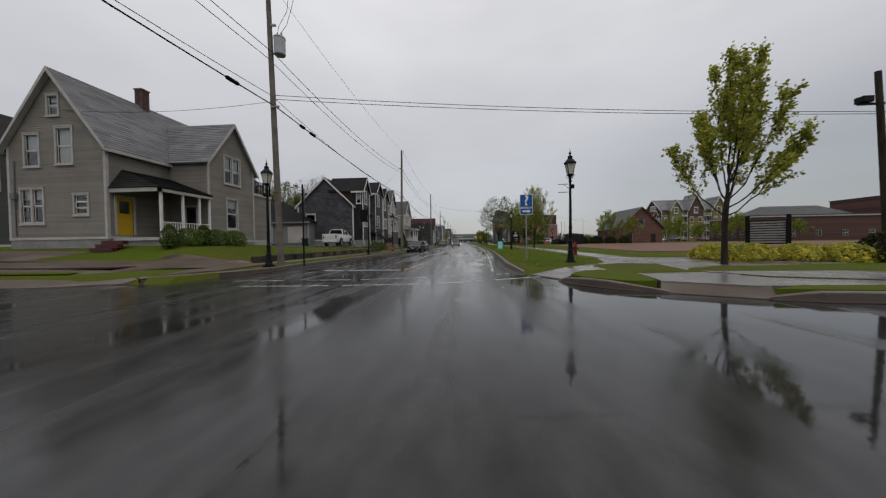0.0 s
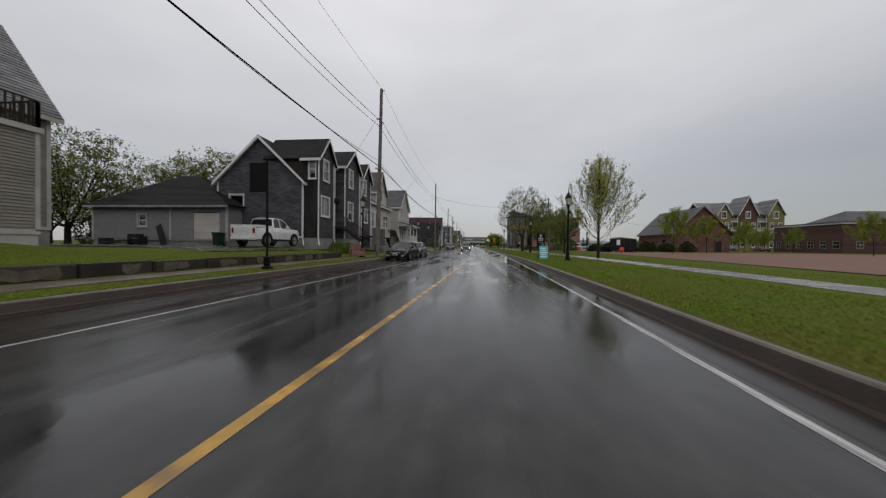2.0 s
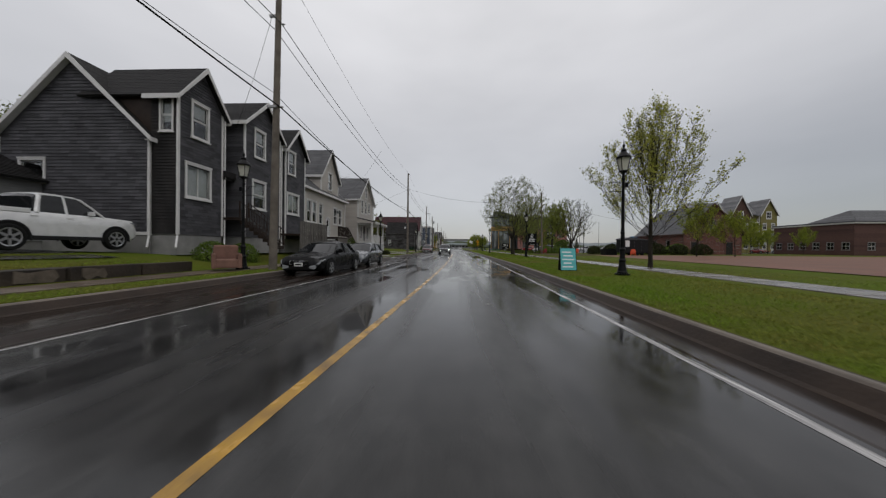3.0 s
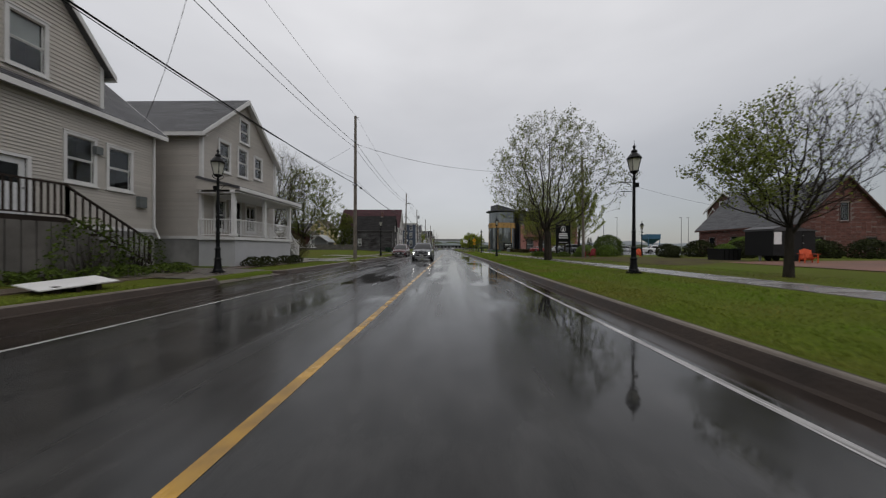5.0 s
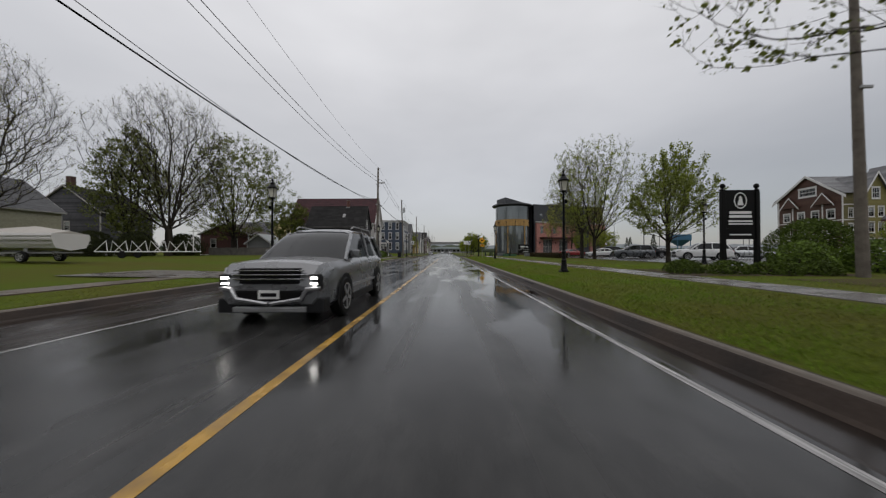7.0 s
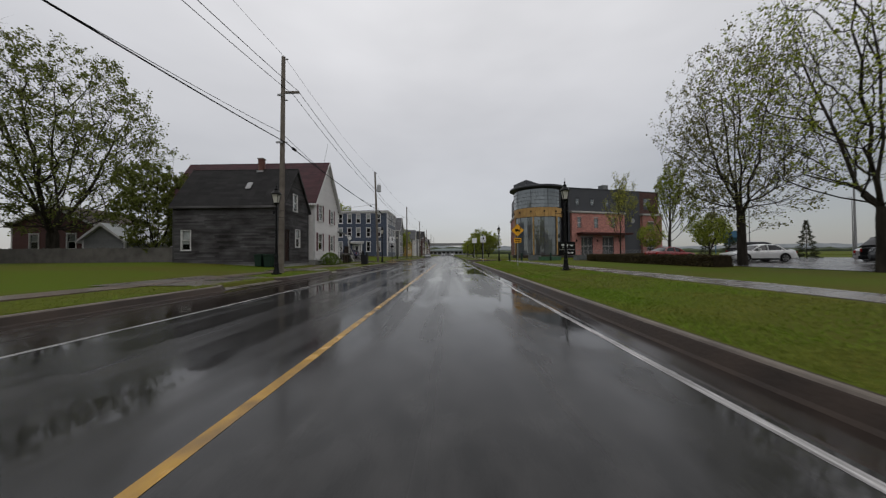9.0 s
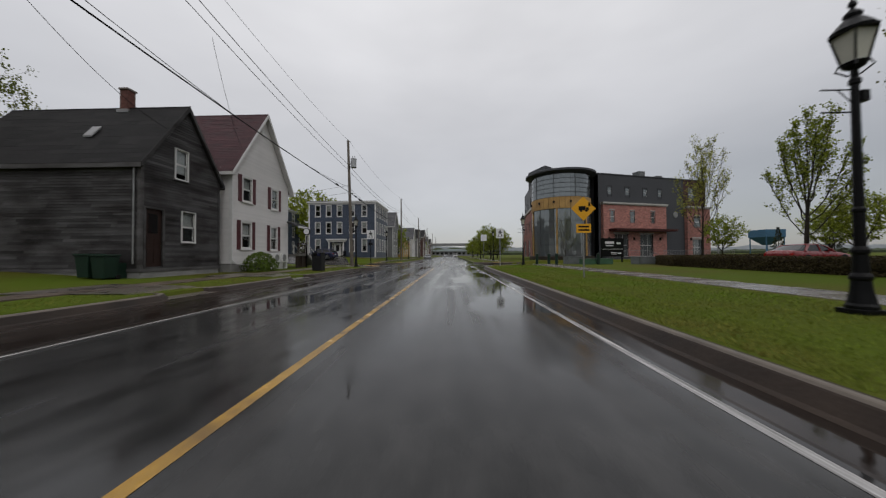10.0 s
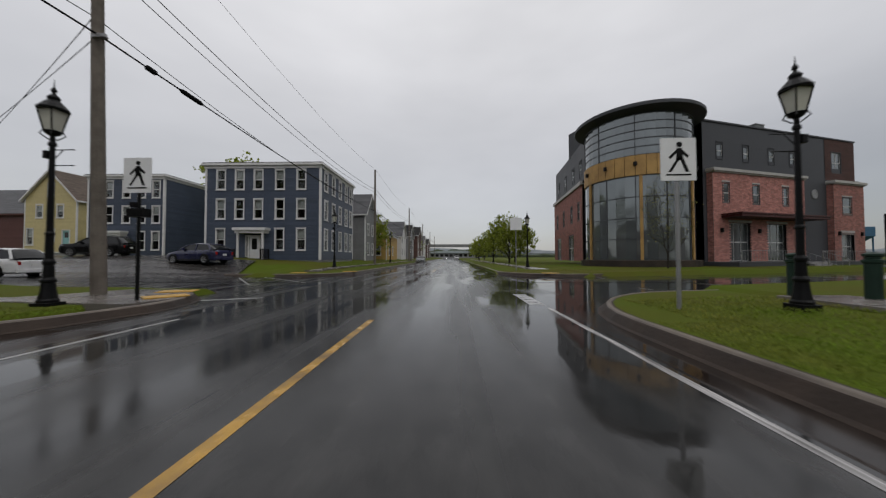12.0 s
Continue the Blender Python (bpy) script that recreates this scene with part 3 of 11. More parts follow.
KERB = [(-0.17, -0.12), (-0.17, 0.0085), (-0.11, 0.03), (-0.01, 0.145), (0.025, 0.172), (0.15, 0.178), (0.17, 0.15), (0.17, -0.12)]


def main_line(u, lo, hi, step=2.0):
    return [(shift(y) + u, y) for y in steps(lo, hi, step)]


def mirror(path):
    return path[::-1]


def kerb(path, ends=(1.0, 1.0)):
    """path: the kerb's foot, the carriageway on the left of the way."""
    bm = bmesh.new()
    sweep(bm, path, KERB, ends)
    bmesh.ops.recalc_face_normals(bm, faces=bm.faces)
    # a separate strip carries the paler, lit colour of the top
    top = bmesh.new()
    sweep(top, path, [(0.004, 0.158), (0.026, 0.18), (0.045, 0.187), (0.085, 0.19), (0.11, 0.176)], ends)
    tagged(mesh_object("kerb_top", top, "kerb_top"), "top of the concrete kerb, coloured paler as if lit", "kerb", kind="structure")
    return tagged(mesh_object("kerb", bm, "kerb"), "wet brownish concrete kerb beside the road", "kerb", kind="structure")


def gutter(path, width=0.62):
    bm = bmesh.new()
    sweep(bm, path, [(-width, -0.002), (-width + 0.05, 0.005), (0.0, 0.008), (0.0, 0.004)])
    return tagged(mesh_object("gutter", bm, "gutter"), "dark wet concrete gutter strip along the kerb", "gutter", kind="structure")


def arc(cx, cy, r, a0, a1, n=8):
    return [(cx + r * math.cos(radians(a0 + (a1 - a0) * i / n)), cy + r * math.sin(radians(a0 + (a1 - a0) * i / n))) for i in range(n + 1)]


# right side: from the first corner to the second, then on
right = [(3.62, 8.3), (3.42, 9.4), (3.32, 10.8)] + main_line(4.6, 12.6, 136.6)
corner = arc(9.2, 137.2, 4.6, 180, 106)
kerb(right + corner + [(9.6, 142.0), (14, 143.4), (40, 151.2), (78, 162.6)], (0.15, 1.0))
gutter(right + corner[:-1])
kerb([(120, 1.6), (40, 2.4), (12, 3.0), (8, 3.35), (7.6, 3.5), (7.25, 3.6)], (1.0, 0.2))
kerb([(5.85, 4.35), (5.4, 4.75), (4.9, 5.2), (4.45, 5.8), (4.2, 6.5), (4.35, 6.95)], (0.25, 0.25))
kerb([(78, 171.8), (40, 160.4), (14, 152.6), (10.2, 151.2)] + arc(9.0, 155.2, 4.2, 264, 180) + main_line(4.8, 157, 330, 10))
# left side, broken by driveways
GAPS = [(57.5, 62), (71, 75.5), (84, 87.5), (98, 101), (108, 112.5), (118, 120.5), (125, 127.5)]
lo = 12.5
runs = []
for a, b in GAPS:
    runs.append((lo, a))
    lo = b
runs.append((lo, 134.5))
for i, (a, b) in enumerate(runs):
    p = main_line(-6.1, a, b)
    if i == 0:
        p = [(-9.2, 6.5), (-8.8, 7.2), (-8.1, 8.3), (-7.5, 9.5), (-7.3, 10.8)] + p
    else:
        p = [(p[0][0] - 0.9, a - 0.7), (p[0][0] - 0.25, a - 0.45)] + p
    if i == len(runs) - 1:
        p = p + [(-5.9, 136), (-5.3, 137.2), (-5.05, 138.4)] + arc(-8.6, 138.6, 3.6, 0, 90) + [(-14, 142.3), (-60, 142.4), (-120, 142.4)]
    else:
        p = p + [(p[-1][0] - 0.25, b + 0.45), (p[-1][0] - 0.9, b + 0.7)]
    kerb(mirror(p))
    if i:
        gutter(mirror(main_line(-6.1, a, b)))
kerb(mirror([(-12.4, 151.0)] + arc(-8.6, 154.2, 3.3, 270, 360) + main_line(-5.3, 156, 190, 6) + main_line(-5.9, 196, 330, 10)))
for x0, x1 in ((-120, -6), (6, 120)):
    kerb([(x0, -13.2), (x1, -13.2)][::-1])

# driveways crossing the verge
bm = bmesh.new()
for a, b in GAPS:
    y0, y1 = a + 0.1, b - 0.1
    x = shift(a)
    vs = [bm.verts.new(p) for p in ((x - 6.1, y0, 0.012), (x - 6.1, y1, 0.012), (x - 7.2, y1, 0.2), (x - 7.2, y0, 0.2))]
    end = x - (13.5 if a < 90 else 10.4)
    ws = [bm.verts.new((end, y, ground_z(end, y) + 0.03)) for y in (y1 + 0.4, y0 - 0.4)]
    bm.faces.new(vs)
    bm.faces.new((vs[3], vs[2], *ws))
tagged(mesh_object("driveway", bm, "apron"), "wet concrete driveways crossing the verge to the houses", "driveway", kind="structure")


def corner_lawn(outline, z=0.176):
    bm = bmesh.new()
    bmesh.ops.triangulate(bm, faces=[bm.faces.new([bm.verts.new((x, y, z)) for x, y in outline])])
    return tagged(mesh_object("lawn", bm, "grass"), "rounded corner of wet lawn inside the kerb", "lawn", kind="structure")


corner_lawn(arc(9.2, 137.2, 4.48, 180, 100, 12) + [(9.6, 141.85), (10.4, 142.0), (10.4, 135.8), (4.72, 135.8)])
corner_lawn(arc(9.0, 155.2, 4.08, 264, 180, 10) + [(4.92, 157.4), (10.2, 157.4), (10.2, 151.4)])
corner_lawn(arc(-8.6, 154.2, 3.18, 270, 360, 10) + [(-5.42, 157.3), (-9.6, 157.3), (-9.6, 151.05)])
bm = bmesh.new()
for outline in (((4.6, 136.5), (9.5, 136.5), (14, 143.5), (14, 147), (4.6, 147)), ((4.6, 146.8), (14, 146.8), (14, 152.7), (9.4, 155.6), (4.6, 156.5)),
                ((-5.0, 136.5), (-5.0, 147), (-14, 147), (-14, 142.2), (-9, 137)), ((-5.2, 146.8), (-5.2, 156), (-9, 154), (-14, 151.2), (-14, 146.8))):
    bm.faces.new([bm.verts.new((x, y, -0.004)) for x, y in outline])
tagged(mesh_object("road_corner", bm, "asphalt"), "wet asphalt that widens into the side street", "road", kind="structure")


def patch(name, pts, mat, label, category, lift=0.02):
    bm = bmesh.new()
    bm.faces.new([bm.verts.new((x, y, ground_z(x, y) + lift)) for x, y in pts])
    bmesh.ops.subdivide_edges(bm, edges=bm.edges, cuts=5, use_grid_fill=True)
    for v in bm.verts:
        v.co.z = ground_z(v.co.x, v.co.y) + lift
    return tagged(mesh_object(name, bm, mat), label, category, kind="structure")


def sheet(name, outline, mat, label, category):
    """A flat-lying sheet through (x, y, z) corners, which may be concave."""
    bm = bmesh.new()
    top = [bm.verts.new(p) for p in outline]
    low = [bm.verts.new((x, y, z - 0.3)) for x, y, z in outline]
    for i in range(len(top)):
        j = (i + 1) % len(top)
        bm.faces.new((top[i], low[i], low[j], top[j]))
    bmesh.ops.triangulate(bm, faces=[bm.faces.new(top)])
    ob = tagged(mesh_object(name, bm, mat), label, category, kind="structure")
    return ob


sheet("pavement", [(-60, 5.4, 0.02), (-11.5, 5.4, 0.02), (-9.6, 6.3, 0.03), (-9.3, 6.9, 0.2), (-8.9, 7.7, 0.22), (-8.35, 8.6, 0.23), (-8.6, 12.5, 0.25), (-10.3, 12.4, 0.28), (-13.8, 13.0, 0.62),
                   (-20, 14.2, 0.85), (-60, 15, 0.95), (-60, 9, 0.4)], "walk_left", "worn brown concrete apron at the street corner", "pavement")
patch("lawn", [(-20, 7.0), (-12.6, 7.1), (-13.2, 7.9), (-20, 8.2)], "grass", "narrow strip of grass at the corner apron", "lawn", 0.05)
for pts in ([(-60, 8.4), (-13.0, 9.0), (-13.6, 12.7), (-60, 12.7)], [(-13.0, 9.0), (-9.6, 9.8), (-10.2, 13.4), (-13.6, 12.7)]):
    patch("pavement", pts, "walk_left", "worn brown path along the front of the corner house", "pavement", 0.05)
patch("dirt_bed", [(-22, 8.8), (-12.6, 8.5), (-12.9, 10.3), (-22, 11.0)], "soil", "low mound of bare brown soil on the apron", "flower bed", 0.14)
patch("driveway", [(-12.4, 28.0), (-11.7, 36.0), (-32, 37.5), (-32, 26.9)], "drive", "wet tarmac parking pad beside the garage", "driveway", 0.04)
patch("driveway", [(-8.3, 71.2), (-11.5, 76.4), (-23, 76.6), (-23, 71.6)], "drive", "wet dark asphalt drive beside the porch house", "driveway", 0.035)
for pts in ([(14.6, 22), (16.3, 36), (40, 36), (40, 18)], [(16.3, 36), (20, 70), (40, 72.9), (40, 36)], [(40, 18), (40, 36), (90, 44), (90, 20)], [(40, 36), (40, 72.9), (75, 78), (90, 44)]):
    patch("clay_lot", pts, "clay", "bare reddish clay lot beyond the lawn", "ground", 0.035)
patch("car_park", [(19.5, 92), (19.5, 133), (48, 138), (60, 92)], "drive", "wet asphalt car park behind hedges", "car park", 0.03)
patch("car_park", [(58, 108), (56, 125), (110, 132), (110, 108)], "drive", "wet asphalt car park by the apartment block", "car park", 0.03)
lot = patch("side_lot", [(-11.5, 150.4), (-14.5, 157.5), (-60, 164), (-60, 150.4)], "drive", "wet asphalt parking area by the blue houses", "car park", 0.1)
for v in lot.data.vertices:
    if v.co.y < 151.0:
        v.co.z = 0.002   # level with the street where it opens on to it

# first corner, right: the walk widens down to the road
sheet("pavement_ramp", [(3.6, 8.3, 0.03), (4.28, 6.92, 0.03), (5.2, 7.6, 0.225), (4.9, 8.75, 0.225)], "walk", "wet pale concrete kerb ramp at the corner", "pavement")
sheet("pavement_corner", [(4.9, 8.75, 0.225), (5.2, 7.6, 0.225), (6.3, 7.3, 0.225), (6.25, 6.0, 0.22), (6.0, 4.85, 0.21), (7.4, 4.0, 0.21), (60, 3.0, 0.24), (60, 4.2, 0.25), (11, 4.6, 0.24), (8.9, 5.4, 0.25),
                          (8.0, 7.0, 0.27), (8.4, 9.0, 0.28), (9.0, 11.0, 0.29), (9.4, 13.5, 0.31), (7.9, 13.3, 0.29), (7.1, 10.6, 0.27)], "walk", "wet pale concrete pavement widening at the corner", "pavement")
sheet("pavement_ramp", [(5.7, 4.42, 0.012), (7.35, 3.5, 0.012), (7.6, 3.95, 0.205), (6.0, 4.9, 0.205)], "walk_left", "worn brown kerb ramp at the corner", "pavement")
sheet("lawn", [(4.5, 6.75, 0.19), (4.75, 7.1, 0.23), (5.6, 7.5, 0.26), (6.2, 7.25, 0.25), (6.15, 6.0, 0.25), (5.9, 4.9, 0.22), (5.5, 4.95, 0.2), (5.05, 5.35, 0.2), (4.62, 5.95, 0.19)], "grass", "small island of grass inside the corner kerb", "lawn")
sheet("lawn", [(8.9, 5.35, 0.245), (11, 4.55, 0.235), (60, 4.1, 0.24), (60, 8.0, 0.33), (8.3, 8.0, 0.265), (8.05, 7.0, 0.262)], "grass", "wet lawn between the pavement and the flower bed", "lawn")
sheet("lawn", [(7.45, 3.72, 0.185), (12, 3.2, 0.185), (60, 2.3, 0.19), (60, 3.1, 0.245), (8.2, 4.0, 0.22)], "grass", "strip of grass along the side street kerb", "lawn")

# walks of single slabs
slab_me = {}


def slab_mesh(key, w, l, mat):
    if key not in slab_me:
        bm = bmesh.new()
        box(bm, -w / 2 + 0.012, -l / 2 + 0.012, -0.08, w / 2 - 0.012, l / 2 - 0.012, 0.02, bevel=0.01)
        me = bpy.data.meshes.new("slab")
        bmesh.ops.recalc_face_normals(bm, faces=bm.faces)
        bm.to_mesh(me)
        bm.free()
        me.materials.append(M[mat])
        slab_me[key] = me
    return slab_me[key]


def slabs(root, key, u, w, l, lo, hi, mat, skip=()):
    n = int((hi - lo) / l)
    for i in range(n):
        y = lo + (i + 0.5) * l
        if any(a < y < b for a, b in skip):
            continue
        off = u(y) if callable(u) else u
        x = shift(y) + off
        ob = put(new("slab", slab_mesh(key, w, l, mat)), root)
        a = math.atan((ground_z(x, y + 0.5) - ground_z(x, y - 0.5)))
        ob.matrix_world = pose(x, y, ground_z(x, y) + random.uniform(-0.004, 0.004), math.degrees(a), random.uniform(-0.3, 0.3),
                               -math.degrees(math.atan(shift(y + 0.5) - shift(y - 0.5))))


pave_right = thing("pavement_right", pose(0, 0, 0), "wet pale concrete footpath across the lawn", "pavement", kind="structure")
slabs(pave_right, "r", lambda y: 10.05 + 0.25 * (1 - smooth_step(30, 50, y)), 1.6, 1.52, 10.5, 140.5, "walk")
pave_left = thing("pavement_left", pose(0, 0, 0), "wet brown concrete footpath beside the verge", "pavement", kind="structure")
slabs(pave_left, "l", lambda y: -8.15 - 1.0 * smooth_step(50, 62, y), 1.2, 1.52, 12.5, 139.5, "walk_left")
pave_far = thing("pavement_far", pose(0, 0, 0), "wet pale concrete footpath beyond the side street", "pavement", kind="structure")
slabs(pave_far, "f", -8.6, 1.5, 3.0, 154, 240, "walk")
slabs(pave_far, "f2", 8.2, 1.5, 3.0, 156, 240, "walk")

sheet("pavement_corner", [(-9.6, 138.9, 0.22), (-5.5, 138.6, 0.19), (-5.25, 139.4, 0.19), (-5.7, 140.6, 0.19), (-6.6, 141.5, 0.19), (-9.6, 141.9, 0.2)], "walk", "wet pale concrete pavement at the crossing", "pavement")
for x, y, r in ((-6.5, 141.1, 20), (-5.75, 139.9, 50), (-8.3, 152.1, 0), (-5.6, 154.0, 30), (7.6, 151.6, 15)):
    plate = bmesh.new()
    box(plate, -0.45, -0.28, 0, 0.45, 0.28, 0.03, bevel=0.008)
    ob = tagged(mesh_object("tactile_plate", plate, "tactile"), "yellow tactile warning plate at the kerb ramp", "tactile plate", "tactile plates at the crossing")
    ob.matrix_world = pose(x, y, 0.19, 0, 0, r)

# painted lines
bm = bmesh.new()
ribbon(bm, steps(10.75, 138.0, 3), [(0.015, 0.003), (0.135, 0.003)])
tagged(mesh_object("centre_line", bm, "yellow"), "worn yellow centre line on wet asphalt", "road marking", kind="structure")
bm = bmesh.new()
for i in range(14):
    y = 157 + i * 12
    ribbon(bm, steps(y, y + 6, 3), [(-0.06, 0.003), (0.06, 0.003)])
tagged(mesh_object("centre_dashes", bm, "yellow"), "faint yellow dashes beyond the side street", "road marking", kind="structure")
for name, u, w, a, b in (("edge_line", 3.88, 0.05, 9.6, 139.5), ("edge_line", -3.7, 0.045, 9.4, 138.0)):
    bm = bmesh.new()
    ribbon(bm, steps(a, b, 3), [(u - w, 0.003), (u + w, 0.003)])
    tagged(mesh_object(name, bm, "edge_paint"), "thin worn white edge line of the lane", "road marking", kind="structure")


bm = bmesh.new()
ribbon(bm, steps(9.5, 137.0, 3), [(-6.09, 0.003), (-3.76, 0.003)])
tagged(mesh_object("shoulder", bm, "shoulder"), "brown wet parking shoulder beside the lane", "road", kind="structure")


def stripe(x0, y0, x1, y1, w):
    bm = bmesh.new()
    d = Vector((x1 - x0, y1 - y0, 0)).normalized()
    o = Vector((-d.y, d.x, 0)) * w / 2
    o *= 0.68
    a, b = Vector((x0, y0, 0.003)), Vector((x1, y1, 0.003))
    n = 6
    top = [bm.verts.new(a.lerp(b, i / n) + o * random.uniform(0.85, 1.08)) for i in range(n + 1)]
    low = [bm.verts.new(a.lerp(b, i / n) - o * random.uniform(0.85, 1.08)) for i in range(n + 1)]
    for i in range(n):
        bm.faces.new((low[i], low[i + 1], top[i + 1], top[i]))
    return tagged(mesh_object("crosswalk_stripe", bm, "white_paint"), "worn white crosswalk stripe on wet asphalt", "road marking", "crosswalk stripes", "structure")


for s in ((-5.9, 10.95, -4.1, 10.85, 0.58), (-3.95, 10.85, -1.55, 10.82, 0.62), (-6.4, 7.05, -4.7, 7.1, 0.22), (-3.95, 7.15, -2.5, 7.25, 0.22),
          (-2.15, 7.27, 0.0, 7.78, 0.24), (0.56, 8.02, 1.88, 8.42, 0.24), (2.45, 8.72, 3.3, 9.05, 0.24),
          (-5.2, 5.75, -2.6, 5.78, 0.24), (-2.2, 5.84, -0.02, 6.08, 0.26), (0.52, 6.22, 1.85, 6.68, 0.26), (2.28, 7.0, 3.9, 7.86, 0.26),
          (-5.4, 140.6, -4.0, 141.2, 0.3), (-9.6, 150.6, -5.4, 146.8, 0.14), (-11.0, 150.3, -7.0, 145.2, 0.14), (3.75, 140.0, 3.75, 142.2, 0.6)):
    stripe(*s)

# retaining wall of the raised lawn
wall = thing("retaining_wall", pose(0, 0, 0), "low dark weathered concrete retaining wall with broken stones", "retaining wall", kind="structure")
yy = steps(13.6, 36.4, 1.9)
for a, b in zip(yy, yy[1:]):
    bm = bmesh.new()
    top = 0.575 + random.uniform(-0.015, 0.015)
    x0, x1 = shift((a + b) / 2) - 9.3, shift((a + b) / 2) - 8.98 + random.uniform(-0.03, 0.03)
    box(bm, x0, a + 0.015, 0.05, x1, b - 0.015, top, bevel=0.03)
    for v in bm.verts:
        v.co += Vector((random.uniform(-0.012, 0.012), 0, random.uniform(-0.012, 0.012)))
    part("block", bm, "stone_wall", wall)
    if a > 19 and random.random() < 0.75:
        # a paler stone where the old coating has fallen away
        bm = bmesh.new()
        c, hl = a + random.uniform(0.5, 1.3), random.uniform(0.25, 0.6)
        ring = [(c + hl * q + random.uniform(-0.05, 0.05), 0.38 + 0.16 * w + random.uniform(-0.05, 0.05)) for q, w in ((-1, -0.6), (-0.5, -1), (0.2, -0.8), (0.8, -1), (1.05, -0.1), (0.9, 0.8), (0.3, 0.95), (-0.4, 0.7), (-0.95, 0.9))]
        prism(bm, ring, 0, x1 - 0.05, x1 + 0.025)
        part("stone", bm, "pale_stone", wall)


# ---- building kit ----
def wall_pieces(bm, o, u, height, outline, openings, course, thick=0.032, lap=0.004, jitter=0.0, chop=0.0):
    """Lapped boards on a wall. o: lower left corner seen from outside, u: along it. outline(v) gives the wall's extent at a height;
    openings: (left, bottom, right, top) rectangles that the boards leave free."""
    o, u = Vector(o), Vector(u).normalized()
    nrm = u.cross(Vector((0, 0, 1)))
    v = 0.0
    while v < height - 1e-6:
        t = min(v + course, height)
        (a0, b0), (a1, b1) = outline(v), outline(t)
        if b0 - a0 < 0.05:
            break
        cuts = sorted((l, r) for l, bo, r, to in openings if bo < (v + t) / 2 < to)
        edges, left = [], None
        spans, at = [], a0
        for l, r in cuts:
            if l > at:
                spans.append((at, min(l, b0)))
            at = max(at, r)
        if at < b0:
            spans.append((at, b0))
        if chop:
            fine = []
            for s, e in spans:
                x = s
                while x < e - 1e-4:
                    w = min(random.uniform(0.7, 1.3) * chop, e - x)
                    if e - x - w < 0.3 * chop:
                        w = e - x
                    fine.append((x, x + w))
                    x += w
            spans = fine
        for s, e in spans:
            s1 = a1 if s == a0 else max(s, a1)
            e1 = b1 if e == b0 else min(e, b1)
            if e1 <= s1 + 1e-4:
                s1 = e1 = (s + e) / 2 if abs(b1 - a1) > 0.01 else (a1 + b1) / 2
            out = thick + random.uniform(-jitter, jitter)
            p = [bm.verts.new(o + u * s + Vector((0, 0, v)) + nrm * out), bm.verts.new(o + u * e + Vector((0, 0, v)) + nrm * out),
                 bm.verts.new(o + u * e1 + Vector((0, 0, t)) + nrm * lap), bm.verts.new(o + u * s1 + Vector((0, 0, t)) + nrm * lap),
                 bm.verts.new(o + u * s + Vector((0, 0, v)) + nrm * -0.03), bm.verts.new(o + u * e + Vector((0, 0, v)) + nrm * -0.03)]
            bm.faces.new(p[:4])
            bm.faces.new((p[4], p[5], p[1], p[0]))
        v = t


def wall_matrix(o, u):
    """Local axes of a wall: x along it, y outward, z up."""
    u = Vector(u).normalized()
    n = u.cross(Vector((0, 0, 1)))
    m = Matrix.Identity(4)
    for i in range(3):
        m[i][0], m[i][1], m[i][2], m[i][3] = u[i], n[i], (0, 0, 1)[i], o[i]
    return m


win_cache = {}


